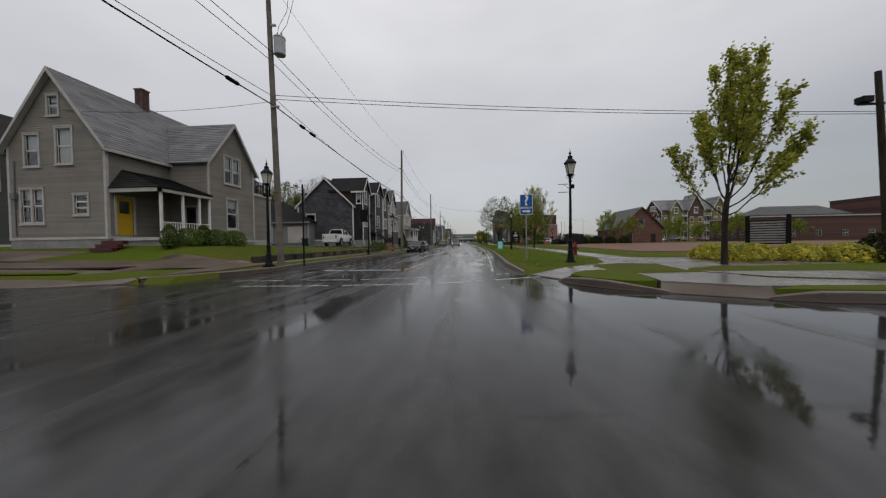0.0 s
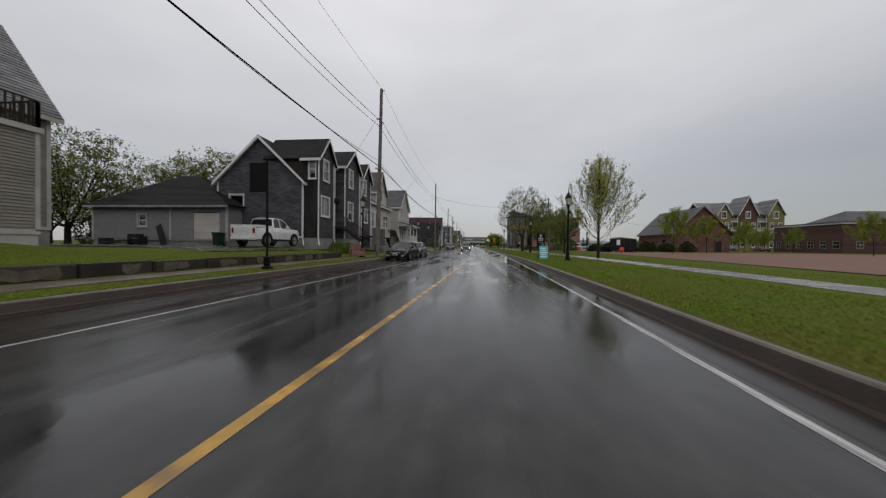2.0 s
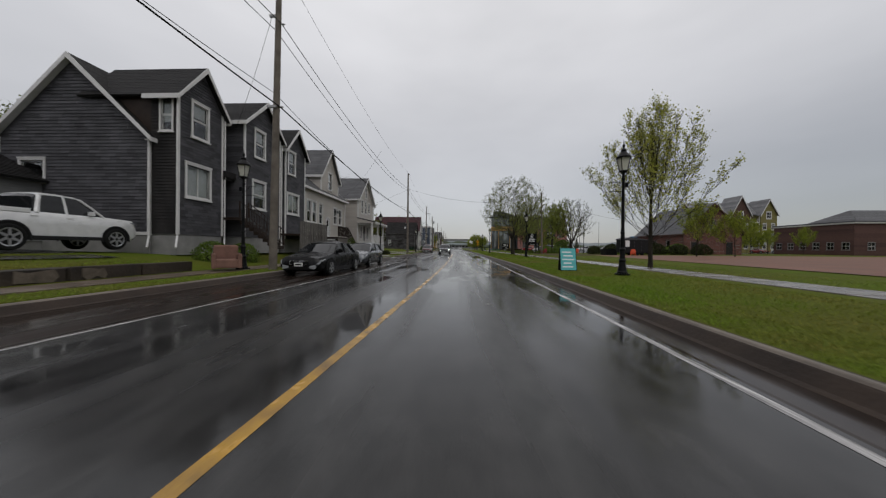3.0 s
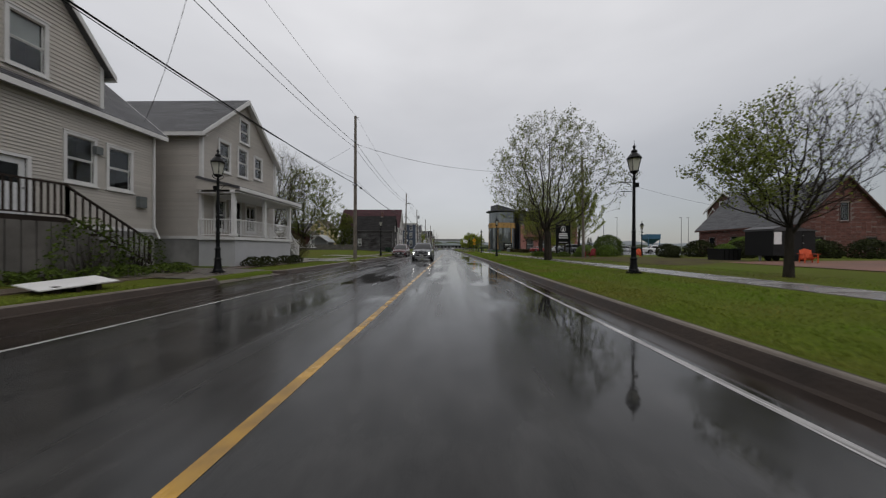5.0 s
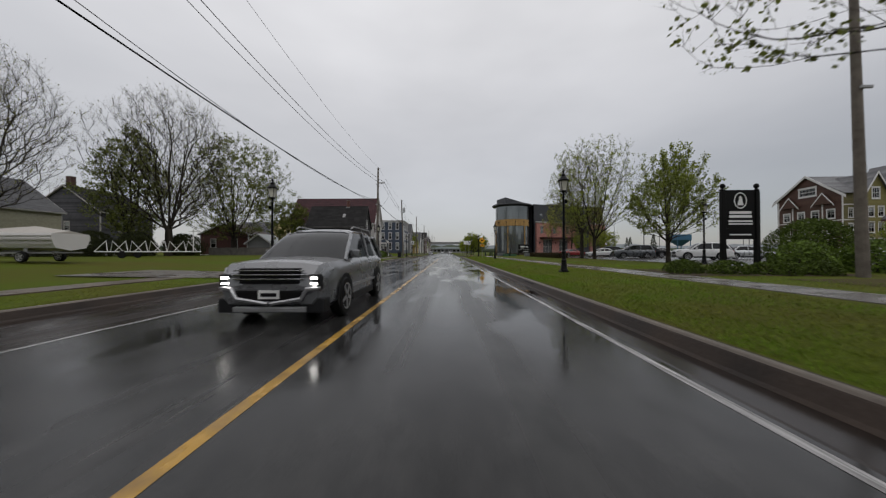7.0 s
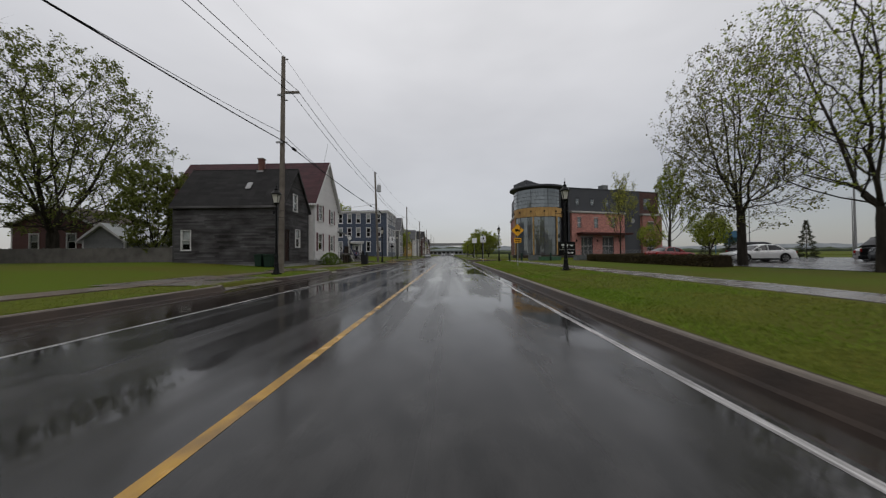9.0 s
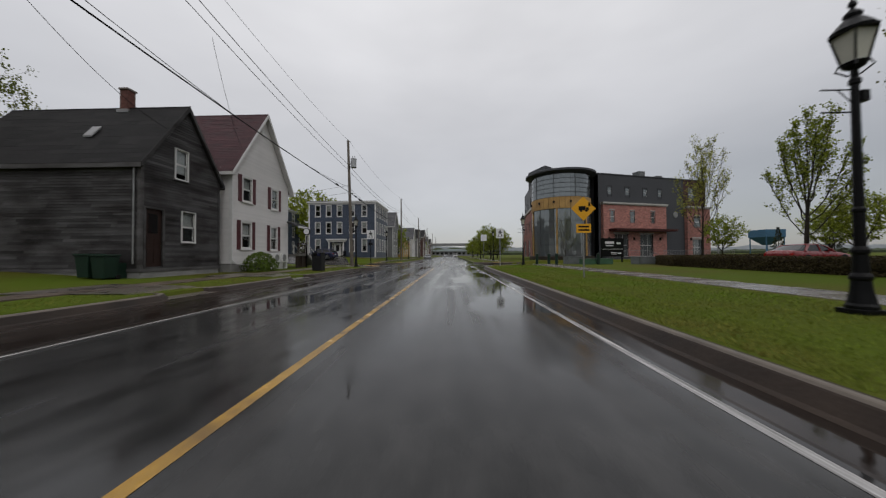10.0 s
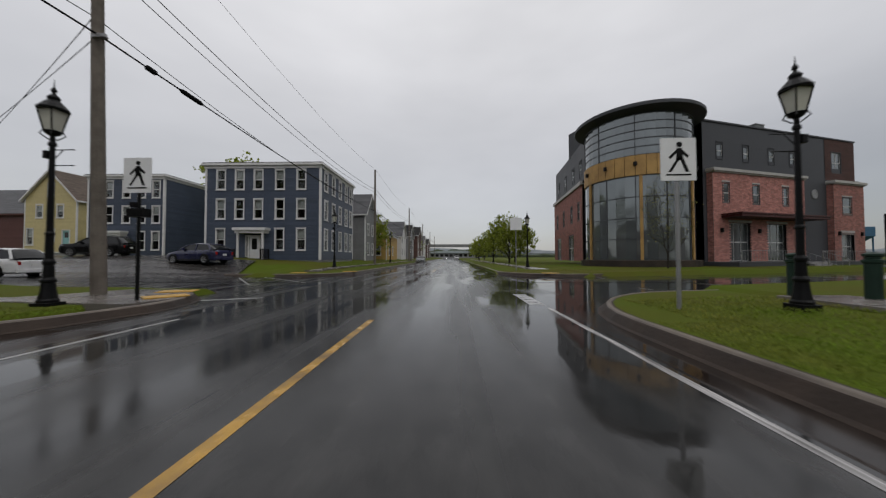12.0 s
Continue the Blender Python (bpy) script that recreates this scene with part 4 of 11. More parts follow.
def window(parent, m, w, h, trim="white_trim", rows=2, cols=1, blind=0.5, casing=0.11, sill=True, pane="glass", label=""):
    """A sash window in a wall; m: its lower left corner with x along the wall, y outward, z up."""
    key = (round(w, 2), round(h, 2), trim, rows, cols, round(blind, 2), casing, sill, pane)
    if key not in win_cache:
        f = bmesh.new()
        c = casing
        box(f, -c, -0.02, -c, 0, 0.045, h + c)
        box(f, w, -0.02, -c, w + c, 0.045, h + c)
        box(f, 0, -0.02, h, w, 0.045, h + c)
        box(f, 0, -0.02, -c, w, 0.045, 0)
        bmesh.ops.remove_doubles(f, verts=f.verts, dist=0.0005)
        cap = boxes((-c - 0.03, -0.02, h + c, w + c + 0.03, 0.07, h + c + 0.05))
        ledge = boxes((-c - 0.04, -0.02, -c - 0.05, w + c + 0.04, 0.09, -c)) if sill else None
        s = bmesh.new()
        b = 0.045
        for r in range(rows):
            z0, z1 = h * r / rows, h * (r + 1) / rows
            y0 = -0.055 if r % 2 == 0 else -0.035
            box(s, 0, y0 - 0.02, z0, b, y0, z1)
            box(s, w - b, y0 - 0.02, z0, w, y0, z1)
            box(s, b, y0 - 0.02, z0, w - b, y0, z0 + b)
            box(s, b, y0 - 0.02, z1 - b, w - b, y0, z1)
        for k in range(1, cols):
            x = w * k / cols
            box(s, x - 0.02, -0.075, 0, x + 0.02, -0.03, h)
        g = bmesh.new()
        box(g, 0.01, -0.068, 0.01, w - 0.01, -0.062, h - 0.01)
        # shallow box behind the pane, its near-black colour standing for room shade
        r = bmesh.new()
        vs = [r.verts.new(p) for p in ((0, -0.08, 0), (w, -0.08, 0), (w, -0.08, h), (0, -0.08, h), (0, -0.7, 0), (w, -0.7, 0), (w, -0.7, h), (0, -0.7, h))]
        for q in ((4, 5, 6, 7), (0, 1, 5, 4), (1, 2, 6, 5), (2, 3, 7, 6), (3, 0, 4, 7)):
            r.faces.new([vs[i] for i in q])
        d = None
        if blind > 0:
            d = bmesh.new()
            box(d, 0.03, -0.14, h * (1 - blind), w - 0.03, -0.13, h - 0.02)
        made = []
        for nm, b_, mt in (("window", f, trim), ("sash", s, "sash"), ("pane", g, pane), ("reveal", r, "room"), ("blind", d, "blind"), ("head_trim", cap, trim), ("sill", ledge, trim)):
            if b_ is None:
                continue
            me = bpy.data.meshes.new(nm)
            bmesh.ops.recalc_face_normals(b_, faces=b_.faces)
            b_.to_mesh(me)
            b_.free()
            me.materials.append(M[mt])
            made.append((nm, me))
        win_cache[key] = made
    top = None
    for nm, me in win_cache[key]:
        ob = new(nm, me)
        if top is None:
            top = ob
            ob.parent = parent
            ob.matrix_local = m
            if label:
                ob["label"] = label
        else:
            ob.parent = top
            if nm == "pane":
                ob.visible_shadow = False
    return top


def door(parent, m, w, h, color, trim="white_trim", light=0.35, label=""):
    f = bmesh.new()
    c = 0.1
    box(f, -c, -0.02, 0, 0, 0.05, h + c)
    box(f, w, -0.02, 0, w + c, 0.05, h + c)
    box(f, 0, -0.02, h, w, 0.05, h + c)
    frame_ob = part("door_frame", f, trim, parent)
    frame_ob.matrix_local = m
    d = bmesh.new()
    box(d, 0, -0.09, 0, w, -0.05, h)
    for z0, z1 in ((0.2, 0.85), (1.0, h * (1 - light) - 0.1)):
        for x0, x1 in ((0.12, w / 2 - 0.05), (w / 2 + 0.05, w - 0.12)):
            if z1 - z0 > 0.1:
                box(d, x0, -0.05, z0, x1, -0.035, z1, bevel=0.006)
    leaf = part("door", d, color, parent, label)
    leaf.matrix_local = m
    g = bmesh.new()
    box(g, w * 0.22, -0.05, h * (1 - light), w * 0.78, -0.044, h - 0.22)
    pane = part("pane", g, "car_glass", leaf)
    k = bmesh.new()
    lathe(k, [(0.012, 0), (0.012, 0.04), (0.03, 0.045), (0.032, 0.07), (0.015, 0.08)], 10)
    knob = part("handle", k, "chrome", leaf)
    knob.matrix_local = pose(w - 0.09, -0.05, 1.0, -90)
    return leaf


def roof_slope(bm, e0, e1, r0, r1, course=0.16, thick=0.1, chop=0.0, rise=0.032):
    """A shingled roof plane from its eave (e0 to e1) to its ridge (r0 to r1), lapped course by course, with a slab below."""
    e0, e1, r0, r1 = map(Vector, (e0, e1, r0, r1))
    n = (e1 - e0).cross(r0 - e0)
    if n.length < 1e-6:
        n = (e1 - e0).cross(r1 - e0)
    n.normalize()
    if n.z < 0:
        n = -n
    length = ((r0 + r1) / 2 - (e0 + e1) / 2).length
    count = max(2, int(length / course))
    for i in range(count):
        a, b = i / count, (i + 1) / count
        p0, p1, q0, q1 = e0.lerp(r0, a), e1.lerp(r1, a), e0.lerp(r0, b), e1.lerp(r1, b)
        pieces = max(1, int((p1 - p0).length / chop)) if chop else 1
        for k in range(pieces):
            s, t = k / pieces, (k + 1) / pieces
            up = rise + random.uniform(-0.004, 0.004)
            vs = [bm.verts.new(p0.lerp(p1, s) + n * up), bm.verts.new(p0.lerp(p1, t) + n * up), bm.verts.new(q0.lerp(q1, t) + n * 0.004),
                  bm.verts.new(q0.lerp(q1, s) + n * 0.004), bm.verts.new(p0.lerp(p1, s)), bm.verts.new(p0.lerp(p1, t))]
            bm.faces.new(vs[:4])
            bm.faces.new((vs[4], vs[5], vs[1], vs[0]))
    under = [bm.verts.new(p - n * thick) for p in (e0, e1, r1, r0)]
    upper = [bm.verts.new(p) for p in (e0, e1, r1, r0)]
    bm.faces.new(under)
    for i in range(4):
        j = (i + 1) % 4
        bm.faces.new((under[i], under[j], upper[j], upper[i]))


def gable_house(name, m, w, l, base, eave, ridge, siding, roof, trim, label, wins=(), found=0.35, over=0.35, course=0.14, chop=0.0, jitter=0.0,
                rcourse=0.17, rchop=0.9, corner=0.12, walls="frbl", category="house", off=0.5, doors=(), casing=0.1, rrise=0.013):
    """A house with gables at the front (y = 0) and back (y = l) and eaves at the left (x = 0) and right (x = w).
    base: the ground's height below the placement, from which the walls begin. wins: (wall, left, bottom, width, height, rows, cols, blind)."""
    root = thing(name, m, label, category)
    peak = w * off
    hh = eave - base
    spec = {"f": ((0, 0, base), (1, 0, 0), w), "r": ((w, 0, base), (0, 1, 0), l), "b": ((w, l, base), (-1, 0, 0), w), "l": ((0, l, base), (0, -1, 0), l)}
    made = {}
    for k in "frbl":
        o, u, width = spec[k]
        holes = [(a, b, a + c, b + d) for q, a, b, c, d, *_ in wins if q == k] + [(a, b, a + c, b + d) for q, a, b, c, d, *_ in doors if q == k]
        if k in "fb":
            pk = peak if k == "f" else w - peak

            def outline(v, pk=pk, width=width):
                if v <= hh:
                    return 0.0, width
                t = (v - hh) / (ridge - eave)
                return pk * t, width - (width - pk) * t
            height = ridge - base
        else:
            def outline(v, width=width):
                return 0.0, width
            height = hh
        bm = bmesh.new()
        fine = k in walls
        wall_pieces(bm, o, u, height, outline, holes, course if fine else 0.6, chop=chop if fine else 0, jitter=jitter)
        made[k] = part("wall", bm, siding, root)
        wm = wall_matrix(o, u)
        if fine:
            for q, a, b, c, d, *rest in wins:
                if q == k:
                    rows, cols, blind = (list(rest) + [2, 1, 0.5][len(rest):])[:3]
                    window(root, wm @ Matrix.Translation((a, 0.02, b)), c, d, trim, rows, cols, blind, casing)
            for q, a, b, c, d, color, dl in doors:
                if q == k:
                    door(root, wm @ Matrix.Translation((a, 0.02, b)), c, d, color, trim, 0.42, dl)
    # corner boards
    for x, y in ((0, 0), (w, 0), (w, l), (0, l)):
        bm = bmesh.new()
        sx, sy = (-1 if x == 0 else 1), (-1 if y == 0 else 1)
        x0, x1 = sorted((x + sx * 0.035, x - sx * corner))
        y0, y1 = sorted((y + sy * 0.035, y - sy * corner))
        box(bm, x0, y0, base, x1, y1, eave)
        part("corner_board", bm, trim, root)
    # foundation
    if found:
        bm = bmesh.new()
        box(bm, -0.0, -0.0, base - found - 1.0, w, l, base - 0.002)
        part("foundation", bm, "foundation", root)
        bm = boxes((-0.04, -0.04, base - 0.1, w + 0.04, l + 0.04, base + 0.05))
        part("water_table", bm, trim, root)
    # roof
    bm = bmesh.new()
    sl_l, sl_r = (ridge - eave) / peak, (ridge - eave) / (w - peak)
    lo_l, lo_r = eave - sl_l * over, eave - sl_r * over
    roof_slope(bm, (-over, l + over, lo_l + 0.12), (-over, -over, lo_l + 0.12), (peak, l + over, ridge + 0.12), (peak, -over, ridge + 0.12), rcourse, chop=rchop, rise=rrise)
    roof_slope(bm, (w + over, -over, lo_r + 0.12), (w + over, l + over, lo_r + 0.12), (peak, -over, ridge + 0.12), (peak, l + over, ridge + 0.12), rcourse, chop=rchop, rise=rrise)
    part("roof", bm, roof, root)
    for y in (-over, l + over):
        y0, y1 = (y - 0.03, y) if y < 0 else (y, y + 0.03)
        for x, z, px in ((-over, lo_l, peak), (w + over, lo_r, peak)):
            d = 0.22
            bm = bmesh.new()
            prism(bm, [(x, z + 0.14), (px, ridge + 0.14), (px, ridge + 0.14 - d * 1.3), (x, z + 0.14 - d)], 1, y0, y1)
            part("bargeboard", bm, trim, root)
            if y < 0:
                bm = bmesh.new()
                prism(bm, [(x, z - 0.03), (px, ridge - 0.03), (px, ridge - 0.06), (x, z - 0.06)], 1, y + 0.004, -0.036)
                part("soffit", bm, trim, root)
    for x, z in ((-over, lo_l), (w + over, lo_r)):
        x0, x1 = (x - 0.03, x) if x < 0 else (x, x + 0.03)
        bm = boxes((x0, -over, z - 0.1, x1, l + over, z + 0.1))
        part("fascia", bm, trim, root)
        s0, s1 = (x, 0) if x < 0 else (w, x)
        part("soffit", boxes((s0, -over, z - 0.03, s1, l + over, z)), trim, root)
    return root


def chimney(root, x, y, z0, z1, w=0.6, d=0.6, mat="brick"):
    bm = bmesh.new()
    z = z0
    k = 0
    while z < z1 - 0.01:
        t = min(z + 0.075, z1)
        inset = 0.006
        for side in range(4):
            n = 3 if side % 2 == 0 else 3
            for i in range(n):
                a, b = i / n, (i + 1) / n
                sh = 0.5 / n if k % 2 else 0
                a, b = max(0, a - sh), min(1, b - sh)
                if b - a < 0.05:
                    continue
                if side == 0:
                    box(bm, x - w / 2 + a * w + 0.005, y - d / 2 - inset, z + 0.006, x - w / 2 + b * w - 0.005, y - d / 2 + 0.05, t)
                elif side == 2:
                    box(bm, x - w / 2 + a * w + 0.005, y + d / 2 - 0.05, z + 0.006, x - w / 2 + b * w - 0.005, y + d / 2 + inset, t)
                elif side == 1:
                    box(bm, x + w / 2 - 0.05, y - d / 2 + a * d + 0.005, z + 0.006, x + w / 2 + inset, y - d / 2 + b * d - 0.005, t)
                else:
                    box(bm, x - w / 2 - inset, y - d / 2 + a * d + 0.005, z + 0.006, x - w / 2 + 0.05, y - d / 2 + b * d - 0.005, t)
        z = t
        k += 1
    c = part("chimney", bm, mat, root, "red brick chimney")
    bm = boxes((x - w / 2 + 0.004, y - d / 2 + 0.004, z0, x + w / 2 - 0.004, y + d / 2 - 0.004, z1 - 0.01))
    part("mortar", bm, "mortar", c)
    bm = boxes((x - w / 2 - 0.05, y - d / 2 - 0.05, z1, x + w / 2 + 0.05, y + d / 2 + 0.05, z1 + 0.1), bevel=0.015)
    part("cap", bm, "mortar", c)
    return c


def railing(root, a, b, height, post="black_metal", bars=0.13, thick=0.02, top=0.05, name="railing"):
    """A straight balustrade between two points of its foot."""
    a, b = Vector(a), Vector(b)
    d = (b - a)
    n = max(2, int(Vector((d.x, d.y, 0)).length / bars))
    side = Vector((-d.y, d.x, 0)).normalized() * top / 2
    rail = None
    for z0, z1 in ((height, height + 0.05), (0.06, 0.1)):
        bm = bmesh.new()
        vs = []
        for p in (a, b):
            for s in (-1, 1):
                for z in (z0, z1):
                    vs.append(bm.verts.new(p + side * s + Vector((0, 0, z))))
        for f in ((0, 1, 3, 2), (4, 6, 7, 5), (0, 4, 5, 1), (2, 3, 7, 6), (0, 2, 6, 4), (1, 5, 7, 3)):
            bm.faces.new([vs[i] for i in f])
        if rail is None:
            rail = part(name, bm, post, root)
        else:
            part("bottom_rail", bm, post, rail)
    bar = None
    for k in range(n + 1):
        p = a + d * (k / n)
        if k in (0, n):
            r = thick * 1.6
            part("post", boxes((p.x - r, p.y - r, p.z + 0.03, p.x + r, p.y + r, p.z + height)), post, rail)
            continue
        if bar is None:
            r = thick * 0.8
            bar = part("baluster", boxes((-r, -r, 0.06, r, r, height)), post, rail)
            bar.matrix_local = Matrix.Translation(p)
        else:
            ob = new("baluster", bar.data)
            ob.parent = rail
            ob.matrix_local = Matrix.Translation(p)
    return rail


def stairs(root, m, w, rise, run, count, mat):
    for i in range(count):
        bm = bmesh.new()
        box(bm, 0, i * run, (count - 1 - i) * rise, w, (i + 1) * run + 0.03, (count - i) * rise, bevel=0.01)
        s = part("step", bm, mat, root)
        s.matrix_local = m


# ---- the taupe corner house ----
def corner_house():
    h = gable_house("corner_house", pose(-24.9, 13.5, 0), 6.1, 13.0, 1.75, 7.05, 11.2, "beige_siding", "light_roof", "cream_trim",
                    "weathered taupe clapboard house, steep grey roof, yellow door", course=0.125, rcourse=0.2, rrise=0.03, walls="fr", over=0.3,
                    wins=[("f", 1.15, 4.15, 0.85, 1.75, 2, 1, 0.45), ("f", 3.15, 4.25, 0.95, 1.95, 2, 1, 0.95), ("f", 2.7, 7.0, 0.62, 1.05, 2, 1, 0.3),
                          ("f", 0.8, 0.9, 0.62, 1.9, 2, 1, 0.3), ("f", 1.55, 0.9, 0.62, 1.9, 2, 1, 0.3), ("f", 4.15, 1.35, 0.8, 1.05, 3, 1, 0.0)],
                    doors=[("r", 0.45, 0.15, 0.95, 2.2, "door_yellow", "mustard yellow panelled front door")])
    # front wing, its gable to the street
    def local(x, y, z):
        return (x + 24.9, y - 13.5, z)
    x0, x1, ya, yb, eave, pk = -18.8, -16.0, 17.3, 21.9, 7.05, 10.1
    base = 1.55
    ox, oy, _ = local(x1, ya, 0)

    def tri(v):
        hh = eave - base
        if v <= hh:
            return 0.0, yb - ya
        t = (v - hh) / (pk - eave)
        return (yb - ya) / 2 * t, (yb - ya) - (yb - ya) / 2 * t
    bm = bmesh.new()
    holes = [(1.5, 4.2, 2.2, 6.1), (2.32, 4.2, 3.02, 6.1), (1.65, 0.9, 2.65, 3.0)]
    wall_pieces(bm, (ox, oy, base), (0, 1, 0), pk - base, tri, holes, 0.125)
    wing = part("wing_wall", bm, "beige_siding", h)
    wm = wall_matrix((ox, oy, base), (0, 1, 0))
    for a, b, c, d in holes:
        window(h, wm @ Matrix.Translation((a, 0.02, b)), c - a, d - b, "cream_trim", 2, 1, 0.3 if b < 2 else 0.55)
    bm = bmesh.new()
    wall_pieces(bm, (x0 + 24.9, ya - 13.5, base), (1, 0, 0), eave - base, lambda v: (0.0, x1 - x0), [(1.2, 0.25, 1.95, 2.3)], 0.125)
    part("wing_side", bm, "beige_siding", h)
    door(h, wall_matrix((x0 + 24.9 + 1.2, ya - 13.5, base + 0.25), (1, 0, 0)), 0.75, 2.05, "door_dark", "cream_trim", 0.42, "dark panelled side door")
    bm = boxes((x0 + 24.9, ya - 13.45, base - 1.2, ox - 0.01, yb - 13.5, base - 0.01))
    part("wing_foundation", bm, "foundation", h)
    bm = bmesh.new()
    box(bm, ox - 0.02, oy - 0.03, base, ox + 0.05, oy + 0.12, eave)
    box(bm, ox - 0.02, oy + yb - ya - 0.12, base, ox + 0.05, oy + yb - ya + 0.03, eave)
    box(bm, ox - 0.02, oy, base - 0.12, ox + 0.05, oy + yb - ya, base + 0.06)
    part("wing_trim", bm, "cream_trim", h)
    bm = bmesh.new()
    yc = (ya + yb) / 2 - 13.5
    back = x0 + 24.9 - 2.4
    sl = (pk - eave) / ((yb - ya) / 2)
    for s in (-1, 1):
        ye = yc + s * ((yb - ya) / 2 + 0.3)
        ze = eave - sl * 0.3 + 0.12
        if s < 0:
            roof_slope(bm, (back, ye, ze), (ox + 0.3, ye, ze), (back, yc, pk + 0.12), (ox + 0.3, yc, pk + 0.12), 0.2, chop=0.9)
        else:
            roof_slope(bm, (ox + 0.3, ye, ze), (back, ye, ze), (ox + 0.3, yc, pk + 0.12), (back, yc, pk + 0.12), 0.2, chop=0.9)
    part("wing_roof", bm, "light_roof", h)
    bm = bmesh.new()
    for s in (-1, 1):
        ye = yc + s * ((yb - ya) / 2 + 0.3)
        ze = eave - sl * 0.3 + 0.14
        prism(bm, [(ye, ze), (yc, pk + 0.14), (yc, pk - 0.16), (ye, ze - 0.22)], 0, ox + 0.3, ox + 0.33)
    part("wing_bargeboard", bm, "cream_trim", h)
    # lean-to with a roof terrace
    lx, ly, _ = local(-16.25, 21.9, 0)
    bm = bmesh.new()
    wall_pieces(bm, (lx, ly, base), (0, 1, 0), 3.75, lambda v: (0.0, 2.6), [], 0.125)
    wall_pieces(bm, (lx, ly + 2.6, base), (-1, 0, 0), 3.75, lambda v: (0.0, 4.0), [], 0.125)
    part("lean_to_wall", bm, "beige_siding", h)["kind"] = "stuff"
    bm = boxes((lx - 4.0, ly, base - 1.0, lx, ly + 2.6, base - 0.01))
    part("lean_to_base", bm, "cream_trim", h)
    bm = boxes((lx - 4.1, ly, base + 3.75, lx + 0.1, ly + 2.72, base + 3.95))
    part("terrace_floor", bm, "cream_trim", h)
    bm = boxes((lx - 0.02, ly + 2.5, base, lx + 0.04, ly + 2.64, base + 3.75), (lx - 0.02, ly, base - 0.14, lx + 0.04, ly + 2.64, base + 0.05))
    part("lean_to_trim", bm, "cream_trim", h)
    railing(h, (lx, ly + 0.05, base + 3.95), (lx, ly + 2.6, base + 3.95), 1.0, "deck_brown", 0.2, 0.03)
    railing(h, (lx, ly + 2.6, base + 3.95), (lx - 3.9, ly + 2.6, base + 3.95), 1.0, "deck_brown", 0.2, 0.03)
    # porch
    px, py = -15.9 + 24.9, 0.35
    bm = bmesh.new()
    roof_slope(bm, (px + 0.25, py - 0.3, 4.55), (px + 0.25, 3.8, 4.55), (6.1, py + 0.5, 5.75), (6.1, 3.8, 5.75), 0.2, chop=0.9)
    roof_slope(bm, (6.1, py - 0.3, 4.55), (px + 0.25, py - 0.3, 4.55), (6.1, py + 0.5, 5.75), (6.12, py + 0.5, 5.75), 0.2, chop=0.9)
    part("porch_roof", bm, "dark_roof", h)
    bm = boxes((6.1, py - 0.25, 4.3, px + 0.2, py - 0.1, 4.56), (px + 0.05, py - 0.25, 4.3, px + 0.2, 3.8, 4.56))
    part("porch_beam", bm, "cream_trim", h)
    bm = boxes((6.1, py - 0.1, 1.55, px + 0.1, 3.8, 1.72))
    part("porch_floor", bm, "cream_trim", h)
    bm = boxes((6.1, py, 0.8, px + 0.02, 3.8, 1.55))
    part("porch_skirt", bm, "foundation", h)
    for y in (py, 1.75, 2.95, 3.75):
        bm = boxes((px - 0.06, y - 0.06, 1.72, px + 0.06, y + 0.06, 4.32), bevel=0.01)
        part("porch_post", bm, "white_trim", h)
    for a, b in ((py, 1.75), (1.75, 2.95), (2.95, 3.75)):
        railing(h, (px, a + 0.06, 1.72), (px, b - 0.06, 1.72), 0.85, "white_trim", 0.16, 0.02)
    stairs(h, pose(6.15, -0.1, 0.95, 0, 0, 0) @ pose(0, 0, 0, 0, 0, 180) @ pose(-1.3, 0, 0), 1.3, 0.2, 0.28, 3, "step_red")
    chimney(h, 3.05, 5.0, 10.2, 12.4, 0.55, 0.55, "brick_dark")
    bm = boxes((0.35, -0.22, 4.0, 0.65, -0.03, 4.35), (0.42, -0.09, 4.3, 0.48, -0.03, 6.2), (0.42, -0.09, 1.9, 0.48, -0.03, 4.0))
    part("electric_meter", bm, "box_grey", h)


corner_house()
gable_house("green_house", pose(-36.8, 15.5, 0), 9.5, 10, 1.4, 6.9, 10.8, "green_siding", "dark_roof", "cream_trim",
            "dark grey-green clapboard house with a brick chimney", course=0.2, walls="fr", wins=[("f", 7.2, 3.6, 0.9, 1.6, 2, 1, 0.3), ("r", 2.5, 3.6, 0.9, 1.6)])


